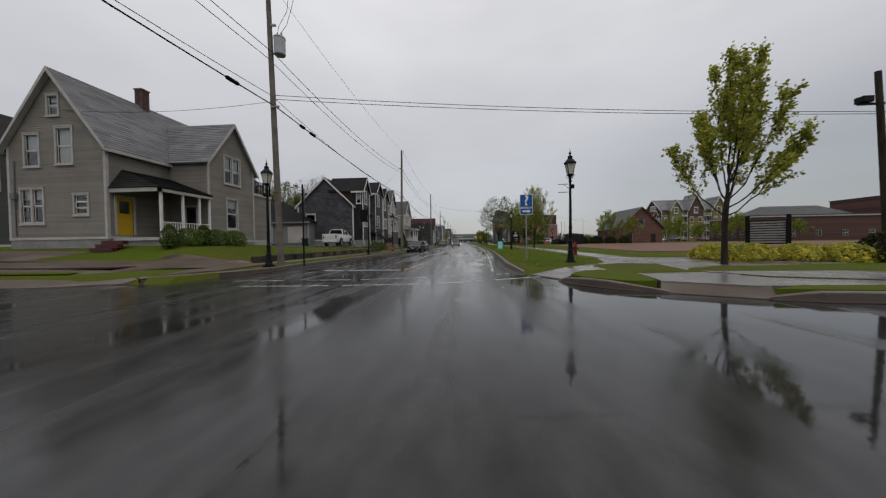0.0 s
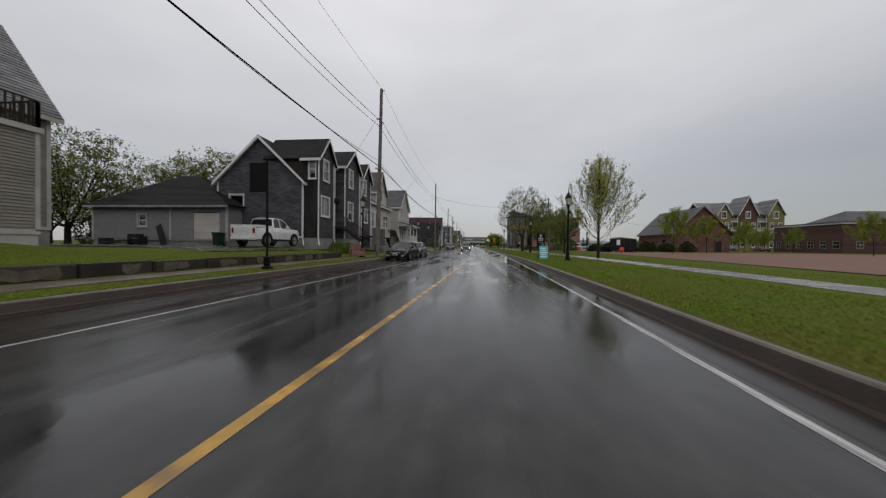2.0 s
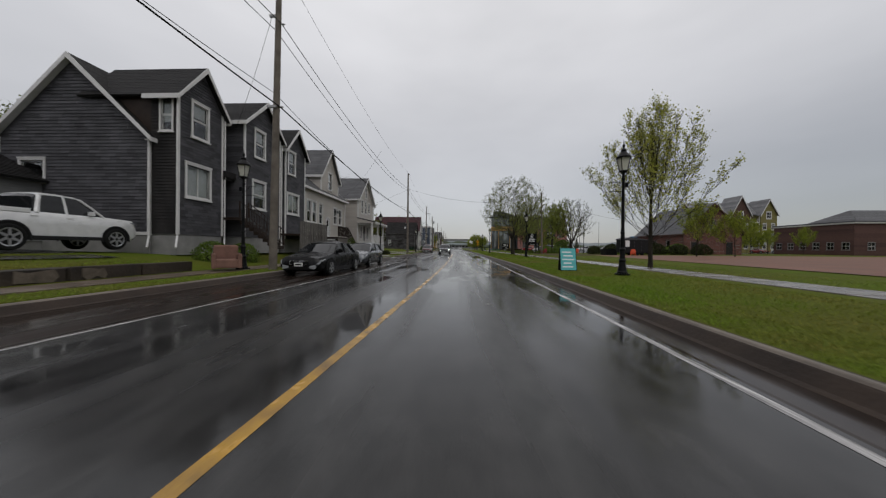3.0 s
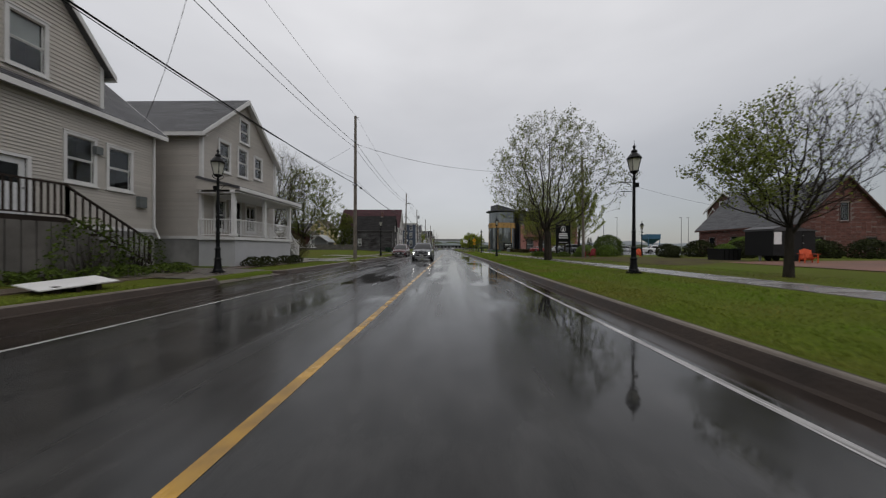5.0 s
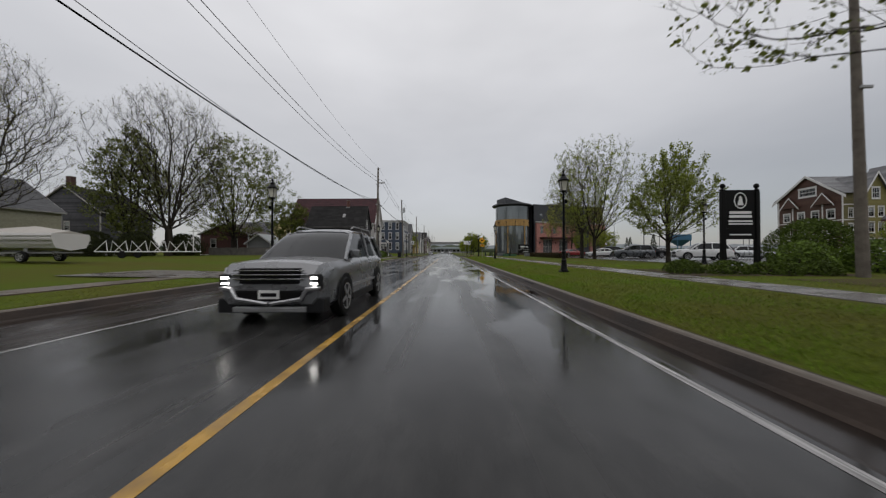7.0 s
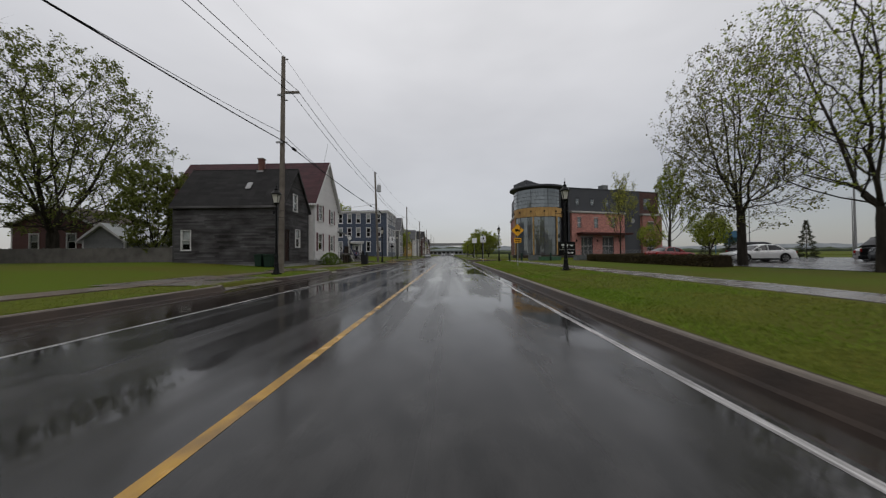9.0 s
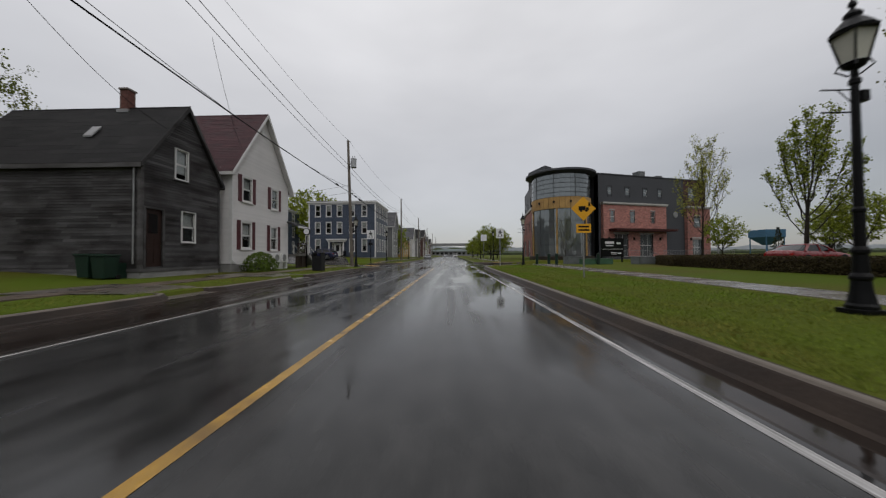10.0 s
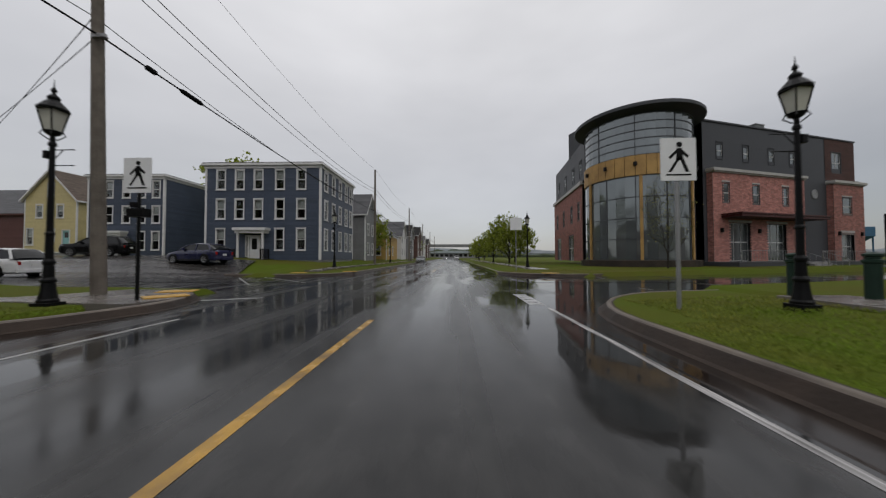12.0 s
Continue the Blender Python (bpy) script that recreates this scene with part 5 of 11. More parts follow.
def garage():
    g = thing("garage", pose(-31.6, 37.6, 0), "small grey clapboard garage with a sagging hipped roof", "garage")
    w, l, base, eave = 12.2, 7.0, 1.3, 4.25
    for k, (o, u, width, holes) in enumerate((((0, 0, base), (1, 0, 0), w, [(4.3, 1.2, 5.0, 2.1), (9.3, 0.1, 11.6, 2.3)]), ((w, 0, base), (0, 1, 0), l, []))):
        bm = bmesh.new()
        wall_pieces(bm, o, u, eave - base, lambda v, width=width: (0.0, width), holes, 0.13)
        part("wall", bm, "grey_siding", g)
    wm = wall_matrix((0, 0, base), (1, 0, 0))
    window(g, wm @ Matrix.Translation((4.3, 0.02, 1.2)), 0.7, 0.9, "cream_trim", 2, 1, 0.0)
    gd = part("garage_door", boxes((9.32, -0.02, base + 0.1, 11.58, 0.02, base + 2.28)), "lightgrey_siding", g, "pale panelled garage door")
    for j in range(4):
        part("door_panel", boxes((9.34, -0.045, base + 0.13 + j * 0.54, 11.56, -0.02, base + 0.64 + j * 0.54), bevel=0.012), "lightgrey_siding", gd)
    for q in ((7.15, -0.05, base, 7.3, 0.0, eave), (-0.05, -0.04, base, 0.1, 0.0, eave), (w - 0.1, -0.04, base, w + 0.04, 0.1, eave)):
        part("corner_board", boxes(q), "cream_trim", g)
    bm = bmesh.new()
    e, z0, z1 = 0.4, eave - 0.05, 7.35
    roof_slope(bm, (-e, -e, z0), (w + e, -e, z0), (4.8, l / 2, z1), (w - 5.6, l / 2, z1), 0.2, chop=0.9)
    roof_slope(bm, (w + e, -e, z0), (w + e, l + e, z0), (w - 5.6, l / 2, z1), (w - 5.59, l / 2, z1), 0.2, chop=0.9)
    roof_slope(bm, (-e, l + e, z0), (-e, -e, z0), (4.8, l / 2, z1), (4.81, l / 2, z1), 0.2, chop=0.9)
    roof_slope(bm, (w + e, l + e, z0), (-e, l + e, z0), (w - 5.6, l / 2, z1), (4.8, l / 2, z1), 0.2, chop=0.9)
    part("roof", bm, "dark_roof", g)
    bm = boxes((0, 0.05, 0.3, w - 0.02, l, base), (-e, -e - 0.03, z0 - 0.2, w + e, -e, z0 - 0.02))
    part("footing", bm, "foundation", g)


garage()
# scrap left against the garage wall
sp = thing("scrap_pile", pose(-27.6, 36.6, ground_z(-27.6, 36.6)), "dark heap of old boards and crates by the garage", "scrap pile")
for k in range(7):
    bm = boxes((-0.9, -0.08, 0.0, 0.9, 0.08, 0.05), bevel=0.005)
    part("board", bm, "deck_brown" if k % 2 else "grey_wood", sp).matrix_local = pose(-0.9 + 0.32 * k, 0.1 * (k % 3), 0.08 + 0.07 * k, 4 * (k - 3), 8 - 5 * (k % 4), 25 * k)
for x, y, w, z in ((-1.7, 0.2, 0.7, 0.55), (1.5, 0.1, 0.6, 0.7), (0.6, 0.5, 0.8, 0.9)):
    part("crate", boxes((x - w / 2, y - 0.3, -0.02, x + w / 2, y + 0.3, z), bevel=0.015), "stained_wood", sp)
lb2 = thing("leaning_board", pose(-24.4, 37.05, ground_z(-24.4, 37.05)), "dark wooden ramp board leaning on the garage", "board")
part("board", boxes((-0.25, -0.03, -0.02, 0.25, 0.03, 2.0), bevel=0.006), "stained_wood", lb2).matrix_local = pose(0, 0, 0, -14, -32, 0)


def bay(h, org, x_back, x_front, ya, yb, base, eave, peak, siding, roof, trim, wins, found=1.0, doors=(), side="", side_win=None):
    """A gabled bay that stands forward to the street (+x) from a house whose placement is at org."""
    dx, dy = org
    xf, xb, a, b = x_front - dx, x_back - dx, ya - dy, yb - dy
    w, hh = yb - ya, eave - base

    def tri(v):
        if v <= hh:
            return 0.0, w
        t = (v - hh) / (peak - eave)
        return w / 2 * t, w - w / 2 * t
    holes = [q[:2] + (q[0] + q[2], q[1] + q[3]) for q in wins] + [q[:2] + (q[0] + q[2], q[1] + q[3]) for q in doors]
    bm = bmesh.new()
    wall_pieces(bm, (xf, a, base), (0, 1, 0), peak - base, tri, holes, 0.15, chop=0.5 if siding == "shake" else 0, jitter=0.006 if siding == "shake" else 0)
    front = part("bay_wall", bm, siding, h)
    wm = wall_matrix((xf, a, base), (0, 1, 0))
    for q in wins:
        window(h, wm @ Matrix.Translation((q[0], 0.02, q[1])), q[2], q[3], trim, *(q[4:] or (2, 1, 0.5)))
    for q in doors:
        door(h, wm @ Matrix.Translation((q[0], 0.02, q[1])), q[2], q[3], q[4], trim, 0.35, q[5])
    for o, u, mat, hole in (((xb, a, base), (1, 0, 0), side or siding, [(side_win[0], side_win[1], side_win[0] + side_win[2], side_win[1] + side_win[3])] if side_win else []), ((xf, b, base), (-1, 0, 0), siding, [])):
        bm = bmesh.new()
        wall_pieces(bm, o, u, eave - base, lambda v: (0.0, xf - xb), hole, 0.15)
        part("bay_side", bm, mat, h)
    if side_win:
        window(h, wall_matrix((xb, a, base), (1, 0, 0)) @ Matrix.Translation((side_win[0], 0.02, side_win[1])), side_win[2], side_win[3], trim, 2, 1, 0.7, 0.08)
    bm = bmesh.new()
    for y0, y1 in ((a - 0.035, a + 0.1), (b - 0.1, b + 0.035)):
        box(bm, xf - 0.03, y0, base, xf + 0.045, y1, eave)
    part("corner_board", bm, trim, h)
    yc = (a + b) / 2
    sl = (peak - eave) / (w / 2)
    back = xb - 3.5
    bm = bmesh.new()
    for s in (-1, 1):
        ye, ze = yc + s * (w / 2 + 0.28), eave - sl * 0.28 + 0.1
        if s < 0:
            roof_slope(bm, (back, ye, ze), (xf + 0.3, ye, ze), (back, yc, peak + 0.1), (xf + 0.3, yc, peak + 0.1), 0.17, chop=0.9, rise=0.012)
        else:
            roof_slope(bm, (xf + 0.3, ye, ze), (back, ye, ze), (xf + 0.3, yc, peak + 0.1), (back, yc, peak + 0.1), 0.17, chop=0.9, rise=0.012)
    part("bay_roof", bm, roof, h)
    bm = bmesh.new()
    for s in (-1, 1):
        ye, ze = yc + s * (w / 2 + 0.28), eave - sl * 0.28 + 0.12
        prism(bm, [(ye, ze), (yc, peak + 0.12), (yc, peak - 0.17), (ye, ze - 0.22)], 0, xf + 0.3, xf + 0.33)
        y0, y1 = sorted((ye, ye + s * 0.03))
        box(bm, xb - 0.2, y0, ze - 0.22, xf + 0.3, y1, ze)
    part("bargeboard", bm, trim, h)
    if found:
        bm = boxes((xb, a + 0.01, base - found, xf - 0.01, b - 0.01, base - 0.01))
        part("bay_foundation", bm, "foundation", h)


def shake_house():
    org = (-21.7, 39.3)
    h = gable_house("shake_house", pose(*org, 0), 7.8, 12.0, 1.75, 6.45, 10.2, "shake", "dark_roof", "white_trim",
                    "charcoal cedar-shake row house with white trim and street bays", course=0.16, chop=0.5, jitter=0.006, walls="fr", over=0.3, found=0.9,
                    wins=[("f", 1.2, 2.5, 1.2, 1.0, 1, 1, 0.0), ("r", 3.2, 1.3, 0.8, 1.5)], rrise=0.012)
    bay(h, org, -13.9, -12.6, 39.35, 42.25, 1.7, 8.55, 10.35, "shake", "dark_roof", "white_trim",
        [(0.85, 5.05, 0.95, 1.65, 2, 1, 0.4), (0.5, 1.95, 1.45, 1.55, 1, 2, 0.95)], side="stained_wood", side_win=(0.5, 5.0, 0.55, 1.5))
    bay(h, org, -13.9, -11.9, 43.1, 46.9, 1.7, 8.7, 10.45, "shake", "dark_roof", "white_trim",
        [(1.0, 5.15, 0.95, 1.6, 2, 1, 0.4), (0.8, 1.9, 1.2, 1.6, 2, 1, 0.6)])
    bay(h, org, -13.9, -11.9, 47.6, 50.6, 1.7, 8.5, 10.2, "shake", "dark_roof", "white_trim",
        [(0.4, 5.0, 0.95, 1.6, 2, 1, 0.4), (0.3, 2.0, 1.6, 1.4, 1, 2, 0.8)])
    # cheeks of the bays above the main roof
    for ya, yb, ev in ((39.35, 42.25, 8.55), (43.1, 46.9, 8.7), (47.6, 50.6, 8.5)):
        for y in (ya, yb - 0.06):
            bm = bmesh.new()
            back = -13.9 - (ev - 6.3) / 0.96
            prism(bm, [(-13.85 - org[0], 6.3), (-13.85 - org[0], ev), (back - org[0], ev)], 1, y - org[1], y + 0.06 - org[1])
            part("bay_cheek", bm, "deck_brown", h, "weathered brown side of the bay")
    # entrance between the bays
    dx, dy = org
    xw = -13.9 - dx + 0.02
    door(h, wall_matrix((xw + 0.03, 42.3 - dy, 2.85), (0, 1, 0)), 0.78, 1.9, "door_white", "white_trim", 0.4, "white front door with a small light")
    bm = boxes((xw, 42.25 - dy, 4.95, xw + 1.4, 43.1 - dy, 5.1), (xw, 42.25 - dy, 5.1, xw + 1.5, 43.1 - dy, 5.45))
    part("door_hood", bm, "dark_roof", h)
    bm = boxes((xw, 41.9 - dy + 0.4, 2.65, xw + 2.3, 43.0 - dy, 2.8))
    part("landing", bm, "deck_brown", h)
    stairs(h, pose(xw + 2.3, 43.05 - dy, 1.0, 0, 0, -90), 0.75, 0.2, 0.27, 8, "deck_brown")
    railing(h, (xw + 2.3, 42.3 - dy, 2.8), (xw + 4.45, 42.3 - dy, 1.2), 0.9, "deck_brown", 0.18, 0.02)
    railing(h, (xw + 2.3, 43.05 - dy, 2.8), (xw + 4.45, 43.05 - dy, 1.2), 0.9, "deck_brown", 0.18, 0.02)
    # downpipes
    for x, y, z in ((-12.52, 39.28, 8.3), (-13.85, 39.2, 6.4), (-12.52, 42.35, 8.3), (-11.82, 47.0, 8.4)):
        bm = bmesh.new()
        tube(bm, [(x - dx, y - dy, z), (x - dx, y - dy, 1.6), (x - dx + 0.25, y - dy - 0.35, 1.05)], 0.045, 8)
        part("downpipe", bm, "white_trim", h)
    # lattice terrace in front of the third bay
    bm = bmesh.new()
    for i in range(16):
        y = 46.9 + i * 0.3
        box(bm, -10.4 - dx, y - dy, 1.0, -10.36 - dx, y + 0.2 - dy, 3.0)
    part("lattice_fence", bm, "grey_wood", h)
    bm = boxes((-11.9 - dx, 46.9 - dy, 1.95, -10.4 - dx, 51.6 - dy, 2.08))
    part("terrace", bm, "deck_brown", h)
    # rear flat dormer
    bm = boxes((0.2, 1.0, 6.5, 2.2, 5.0, 8.4))
    part("rear_dormer", bm, "shake", h)
    bm = boxes((-0.1, 0.7, 8.4, 2.6, 5.3, 8.6))
    part("dormer_roof", bm, "white_trim", h)


shake_house()


def pale_house():
    org = (-21.3, 51.6)
    h = gable_house("pale_house", pose(*org, 0), 8.5, 10.9, 2.0, 6.75, 10.3, "taupe_siding", "grey_roof", "white_trim",
                    "pale vinyl-sided house with a street dormer and a wooden deck", course=0.12, walls="fr", over=0.35, found=1.4,
                    wins=[("r", 3.75, 1.45, 0.75, 1.95, 2, 1, 0.2), ("r", 7.4, 1.7, 0.9, 1.7, 2, 1, 0.0), ("r", 8.85, 1.7, 0.9, 1.65, 2, 1, 0.0), ("r", 1.2, 1.5, 0.8, 1.9), ("r", 2.3, 1.5, 0.8, 1.9)],
                    doors=[("r", 5.5, 0.15, 0.8, 2.0, "door_white", "white half-glazed side door")])
    bay(h, org, -14.6, -12.78, 55.7, 60.2, 6.75, 8.5, 11.35, "lightgrey_siding", "grey_roof", "white_trim", [(1.75, 0.45, 0.9, 1.7, 2, 1, 0.45)], found=0)
    # deck with a stair down along the wall
    dx, dy = org
    x0, x1 = -12.75 - dx, -10.5 - dx
    bm = boxes((x0, 54.5 - dy, 1.95, x1, 57.2 - dy, 2.1))
    part("deck_floor", bm, "deck_brown", h)
    for i in range(22):
        y = 54.5 - dy + i * 0.33
        if y < 60.0 - dy:
            part("skirt_board", boxes((x1 - 0.05, y, 0.3, x1, y + 0.3, 1.95 if y < 57.2 - dy else max(0.5, 1.95 - (y - 57.2 + dy) * 0.65))), "grey_wood", h)
    railing(h, (x1, 54.5 - dy, 2.1), (x1, 57.2 - dy, 2.1), 1.0, "deck_brown", 0.15, 0.025, 0.09)
    railing(h, (x1, 57.2 - dy, 2.1), (x1, 59.9 - dy, 0.5), 0.95, "deck_brown", 0.2, 0.025, 0.09)
    stairs(h, pose(x0 + 0.9, 57.2 - dy, 0.45), 1.2, 0.2, 0.32, 8, "deck_brown")
    bm = bmesh.new()
    tube(bm, [(8.6, 10.8, 6.6), (8.6, 10.8, 2.2), (8.75, 10.9, 1.6)], 0.045, 8)
    part("downpipe", bm, "white_trim", h)
    bm = boxes((8.52, 8.25, 4.9, 8.7, 8.5, 5.2), (8.52, 10.0, 3.0, 8.7, 10.35, 3.5))
    part("meter_box", bm, "box_grey", h)


pale_house()


def porch_house():
    m = pose(-11.6, 63.9, 0, 0, 0, 90)
    h = gable_house("porch_house", m, 6.8, 9.0, 1.75, 7.35, 10.35, "lightgrey_siding", "grey_roof", "white_trim",
                    "pale sided gabled house with a white railed front porch", course=0.12, walls="fl", over=0.35, found=1.3,
                    wins=[("f", 1.25, 3.85, 0.8, 1.6, 2, 1, 0.1), ("f", 2.85, 3.9, 0.8, 1.6, 2, 1, 0.1), ("f", 4.45, 4.1, 0.75, 1.3, 2, 1, 0.1), ("f", 3.0, 6.05, 0.78, 1.3, 2, 1, 0.1),
                          ("f", 0.9, 0.5, 0.75, 1.6, 2, 1, 0.1), ("f", 3.6, 0.5, 0.9, 1.6, 2, 2, 0.1)],
                    doors=[("f", 2.1, 0.15, 0.9, 2.05, "door_dark", "dark glazed front door")])
    # porch: local x along the street, local -y towards it
    f, z0, z1 = -2.0, 1.78, 4.2
    bm = boxes((-0.35, f, 1.6, 5.6, 0, 1.76))
    part("porch_floor", bm, "white_trim", h)
    bm = boxes((-0.2, f + 0.08, 0.0, 5.45, -0.02, 1.6))
    part("porch_skirt", bm, "sign_grey", h, "pale grey porch base")
    bm = bmesh.new()
    roof_slope(bm, (-0.4, f - 0.3, 4.3), (6.2, f - 0.3, 4.3), (-0.4, 0, 4.85), (6.2, 0, 4.85), 0.17, chop=0.9)
    part("porch_roof", bm, "grey_roof", h)
    for x in (-0.36, 6.12):
        bm = bmesh.new()
        prism(bm, [(f - 0.28, 4.16), (-0.01, 4.16), (-0.01, 4.8), (f - 0.28, 4.24)], 0, x, x + 0.04)
        part("porch_cheek", bm, "lightgrey_siding", h)
    bm = boxes((-0.4, f - 0.33, 4.1, 6.2, f - 0.3, 4.3), (-0.35, f, 4.02, 5.75, f + 0.15, 4.25), (-0.4, f - 0.3, 4.0, 6.2, 0, 4.03))
    part("porch_fascia", bm, "white_trim", h)
    for x in (-0.25, 2.45, 5.35):
        bm = bmesh.new()
        box(bm, x - 0.09, f + 0.02, z0, x + 0.09, f + 0.2, z1, bevel=0.012)
        box(bm, x - 0.13, f - 0.02, z0, x + 0.13, f + 0.24, z0 + 0.14)
        box(bm, x - 0.13, f - 0.02, z1 - 0.16, x + 0.13, f + 0.24, z1 - 0.04)
        part("porch_post", bm, "white_trim", h)
    for a, b in ((-0.15, 2.35), (2.55, 5.25)):
        railing(h, (a, f + 0.1, z0), (b, f + 0.1, z0), 0.85, "white_trim", 0.13, 0.016)
    railing(h, (-0.25, f + 0.2, z0), (-0.25, -0.05, z0), 0.85, "white_trim", 0.13, 0.016)
    stairs(h, pose(5.6, f + 0.5, 0.35, 0, 0, -90) @ pose(-1.1, 0, 0), 1.1, 0.2, 0.28, 7, "white_trim")
    railing(h, (5.6, f + 0.45, z0), (7.4, f + 0.45, 0.45), 0.85, "white_trim", 0.16, 0.02)
    railing(h, (5.6, f + 1.6, z0), (7.4, f + 1.6, 0.45), 0.85, "white_trim", 0.16, 0.02)
    for x in (-0.05, 6.85):
        bm = bmesh.new()
        tube(bm, [(x, -0.1, 7.2), (x, -0.1, 5.0)], 0.045, 8)
        part("downpipe", bm, "white_trim", h)


porch_house()


def black_house():
    h = gable_house("black_house", pose(-12.2, 123.5, 0, 0, 0, 90), 4.75, 9.3, 0.62, 5.6, 9.0, "black_shingle", "dark_roof", "black_shingle",
                    "blackened wooden clapboard house with white window frames", course=0.13, walls="fl", over=0.2, chop=2.2, jitter=0.006, casing=0.055, rrise=0.006, rcourse=0.3,
                    wins=[("f", 1.75, 4.55, 0.72, 1.5, 2, 1, 0.8), ("f", 2.15, 1.35, 0.8, 1.55, 2, 1, 0.5), ("l", 0.75, 1.1, 0.75, 1.65, 2, 1, 0.7)],
                    doors=[("f", 0.2, 0.12, 0.85, 2.7, "door_brown", "dark brown plank front door")])
    for ob in h.children:
        if ob.name.startswith("window"):
            ob.data = ob.data.copy()
            ob.data.materials[0] = M["white_trim"]
    chimney(h, 2.4, 3.2, 8.4, 10.0, 0.42, 0.42, "brick_hall")
    part("flashing", boxes((2.1, 2.9, 8.78, 2.7, 3.5, 8.95)), "galv", h, "grey metal flashing round the chimney")
    bm = boxes((0.8, 3.25, 7.1, 1.2, 3.7, 7.18))
    sky_light = part("skylight", bm, "galv", h)
    sky_light.matrix_local = pose(0, 0, 0)
    for v in sky_light.data.vertices:
        v.co.z = 5.85 + (v.co.x / 2.37) * 3.4 + (v.co.z - 7.1)
    bm = bmesh.new()
    tube(bm, [(-0.08, 0.25, 5.3), (-0.08, 0.25, 0.9)], 0.035, 8)
    part("downpipe", bm, "galv", h)
    bm = boxes((0.0, 0.6, 0.15, 0.0 - 0.55, 1.5, 0.95))
    part("cellar_box", bm, "bin_green", h)


black_house()


def white_house():
    h = gable_house("white_house", pose(-11.8, 128.75, 0, 0, 0, 90), 6.65, 15.0, 0.85, 6.75, 11.35, "white_siding", "maroon_roof", "white_trim",
                    "white vinyl-sided gabled house with burgundy shutters and a maroon roof", course=0.12, walls="fl", over=0.35,
                    wins=[("f", 1.05, 4.0, 0.85, 1.5, 2, 1, 0.5), ("f", 4.3, 3.95, 0.8, 1.4, 2, 1, 0.4), ("f", 0.95, 0.9, 0.9, 1.65, 2, 1, 0.55), ("f", 4.2, 0.85, 0.8, 1.65, 2, 1, 0.5)])
    wm = wall_matrix((0, 0, 0.85), (1, 0, 0))
    for a, b, c, d in ((1.05, 4.0, 0.85, 1.5), (4.3, 3.95, 0.8, 1.4), (0.95, 0.9, 0.9, 1.65), (4.2, 0.85, 0.8, 1.65)):
        for x in (a - 0.11 - 0.36, a + c + 0.11):
            bm = bmesh.new()
            box(bm, x, 0.02, b - 0.12, x + 0.36, 0.055, b + d + 0.12, bevel=0.006)
            s = part("shutter", bm, "shutter", h)
            s.matrix_local = wm
            for k in range(int((d + 0.1) / 0.06)):
                part("slat", boxes((x + 0.05, 0.05, b - 0.06 + k * 0.06, x + 0.31, 0.066, b - 0.06 + k * 0.06 + 0.04)), "shutter", s)
    bm = bmesh.new()
    lathe(bm, [(0.26, 0), (0.26, 0.05), (0.2, 0.06), (0.2, 0.03)], 20)
    vent = part("gable_vent", bm, "white_trim", h)
    vent.matrix_local = pose(3.32, -0.02, 10.0, 90)
    bm = bmesh.new()
    tube(bm, [(-0.05, -0.1, 6.4), (-0.05, -0.1, 1.0), (0.15, -0.25, 0.75), (1.0, -0.45, 0.62)], 0.05, 8)
    part("downpipe", bm, "white_trim", h)
    # hooded side entrance with a ramp
    bm = bmesh.new()
    roof_slope(bm, (6.5, -0.9, 3.7), (8.6, -0.9, 3.7), (6.5, 0.4, 4.2), (8.6, 0.4, 4.2), 0.2, chop=0.9)
    part("entrance_roof", bm, "grey_roof", h)
    bm = boxes((8.35, -0.85, 1.4, 8.5, -0.7, 3.75), (6.7, -0.9, 3.55, 8.6, -0.86, 3.72))
    part("entrance_post", bm, "white_trim", h)
    part("landing", boxes((6.7, -0.8, 1.2, 8.6, 1.5, 1.35), bevel=0.01), "grey_wood", h)
    for x, y in ((6.8, -0.7), (8.5, -0.7), (8.5, 1.4), (7.65, -0.7)):
        part("landing_post", boxes((x - 0.07, y - 0.07, 0.0, x + 0.07, y + 0.07, 1.2)), "deck_brown", h)
    part("landing_skirt", boxes((6.75, -0.66, 0.1, 8.5, -0.62, 1.2)), "deck_brown", h)
    railing(h, (6.8, -0.8, 1.35), (8.5, -0.8, 1.35), 0.9, "deck_brown", 0.13, 0.02)
    railing(h, (8.6, -0.8, 1.35), (10.5, -0.8, 0.3), 0.85, "white_trim", 0.5, 0.02)
    railing(h, (8.6, 0.45, 1.35), (10.5, 0.45, 0.3), 0.85, "white_trim", 0.5, 0.02)
    stairs(h, pose(8.6, -0.8, 0.3, 0, 0, -90) @ pose(-1.2, 0, 0), 1.2, 0.19, 0.3, 6, "foundation")


white_house()


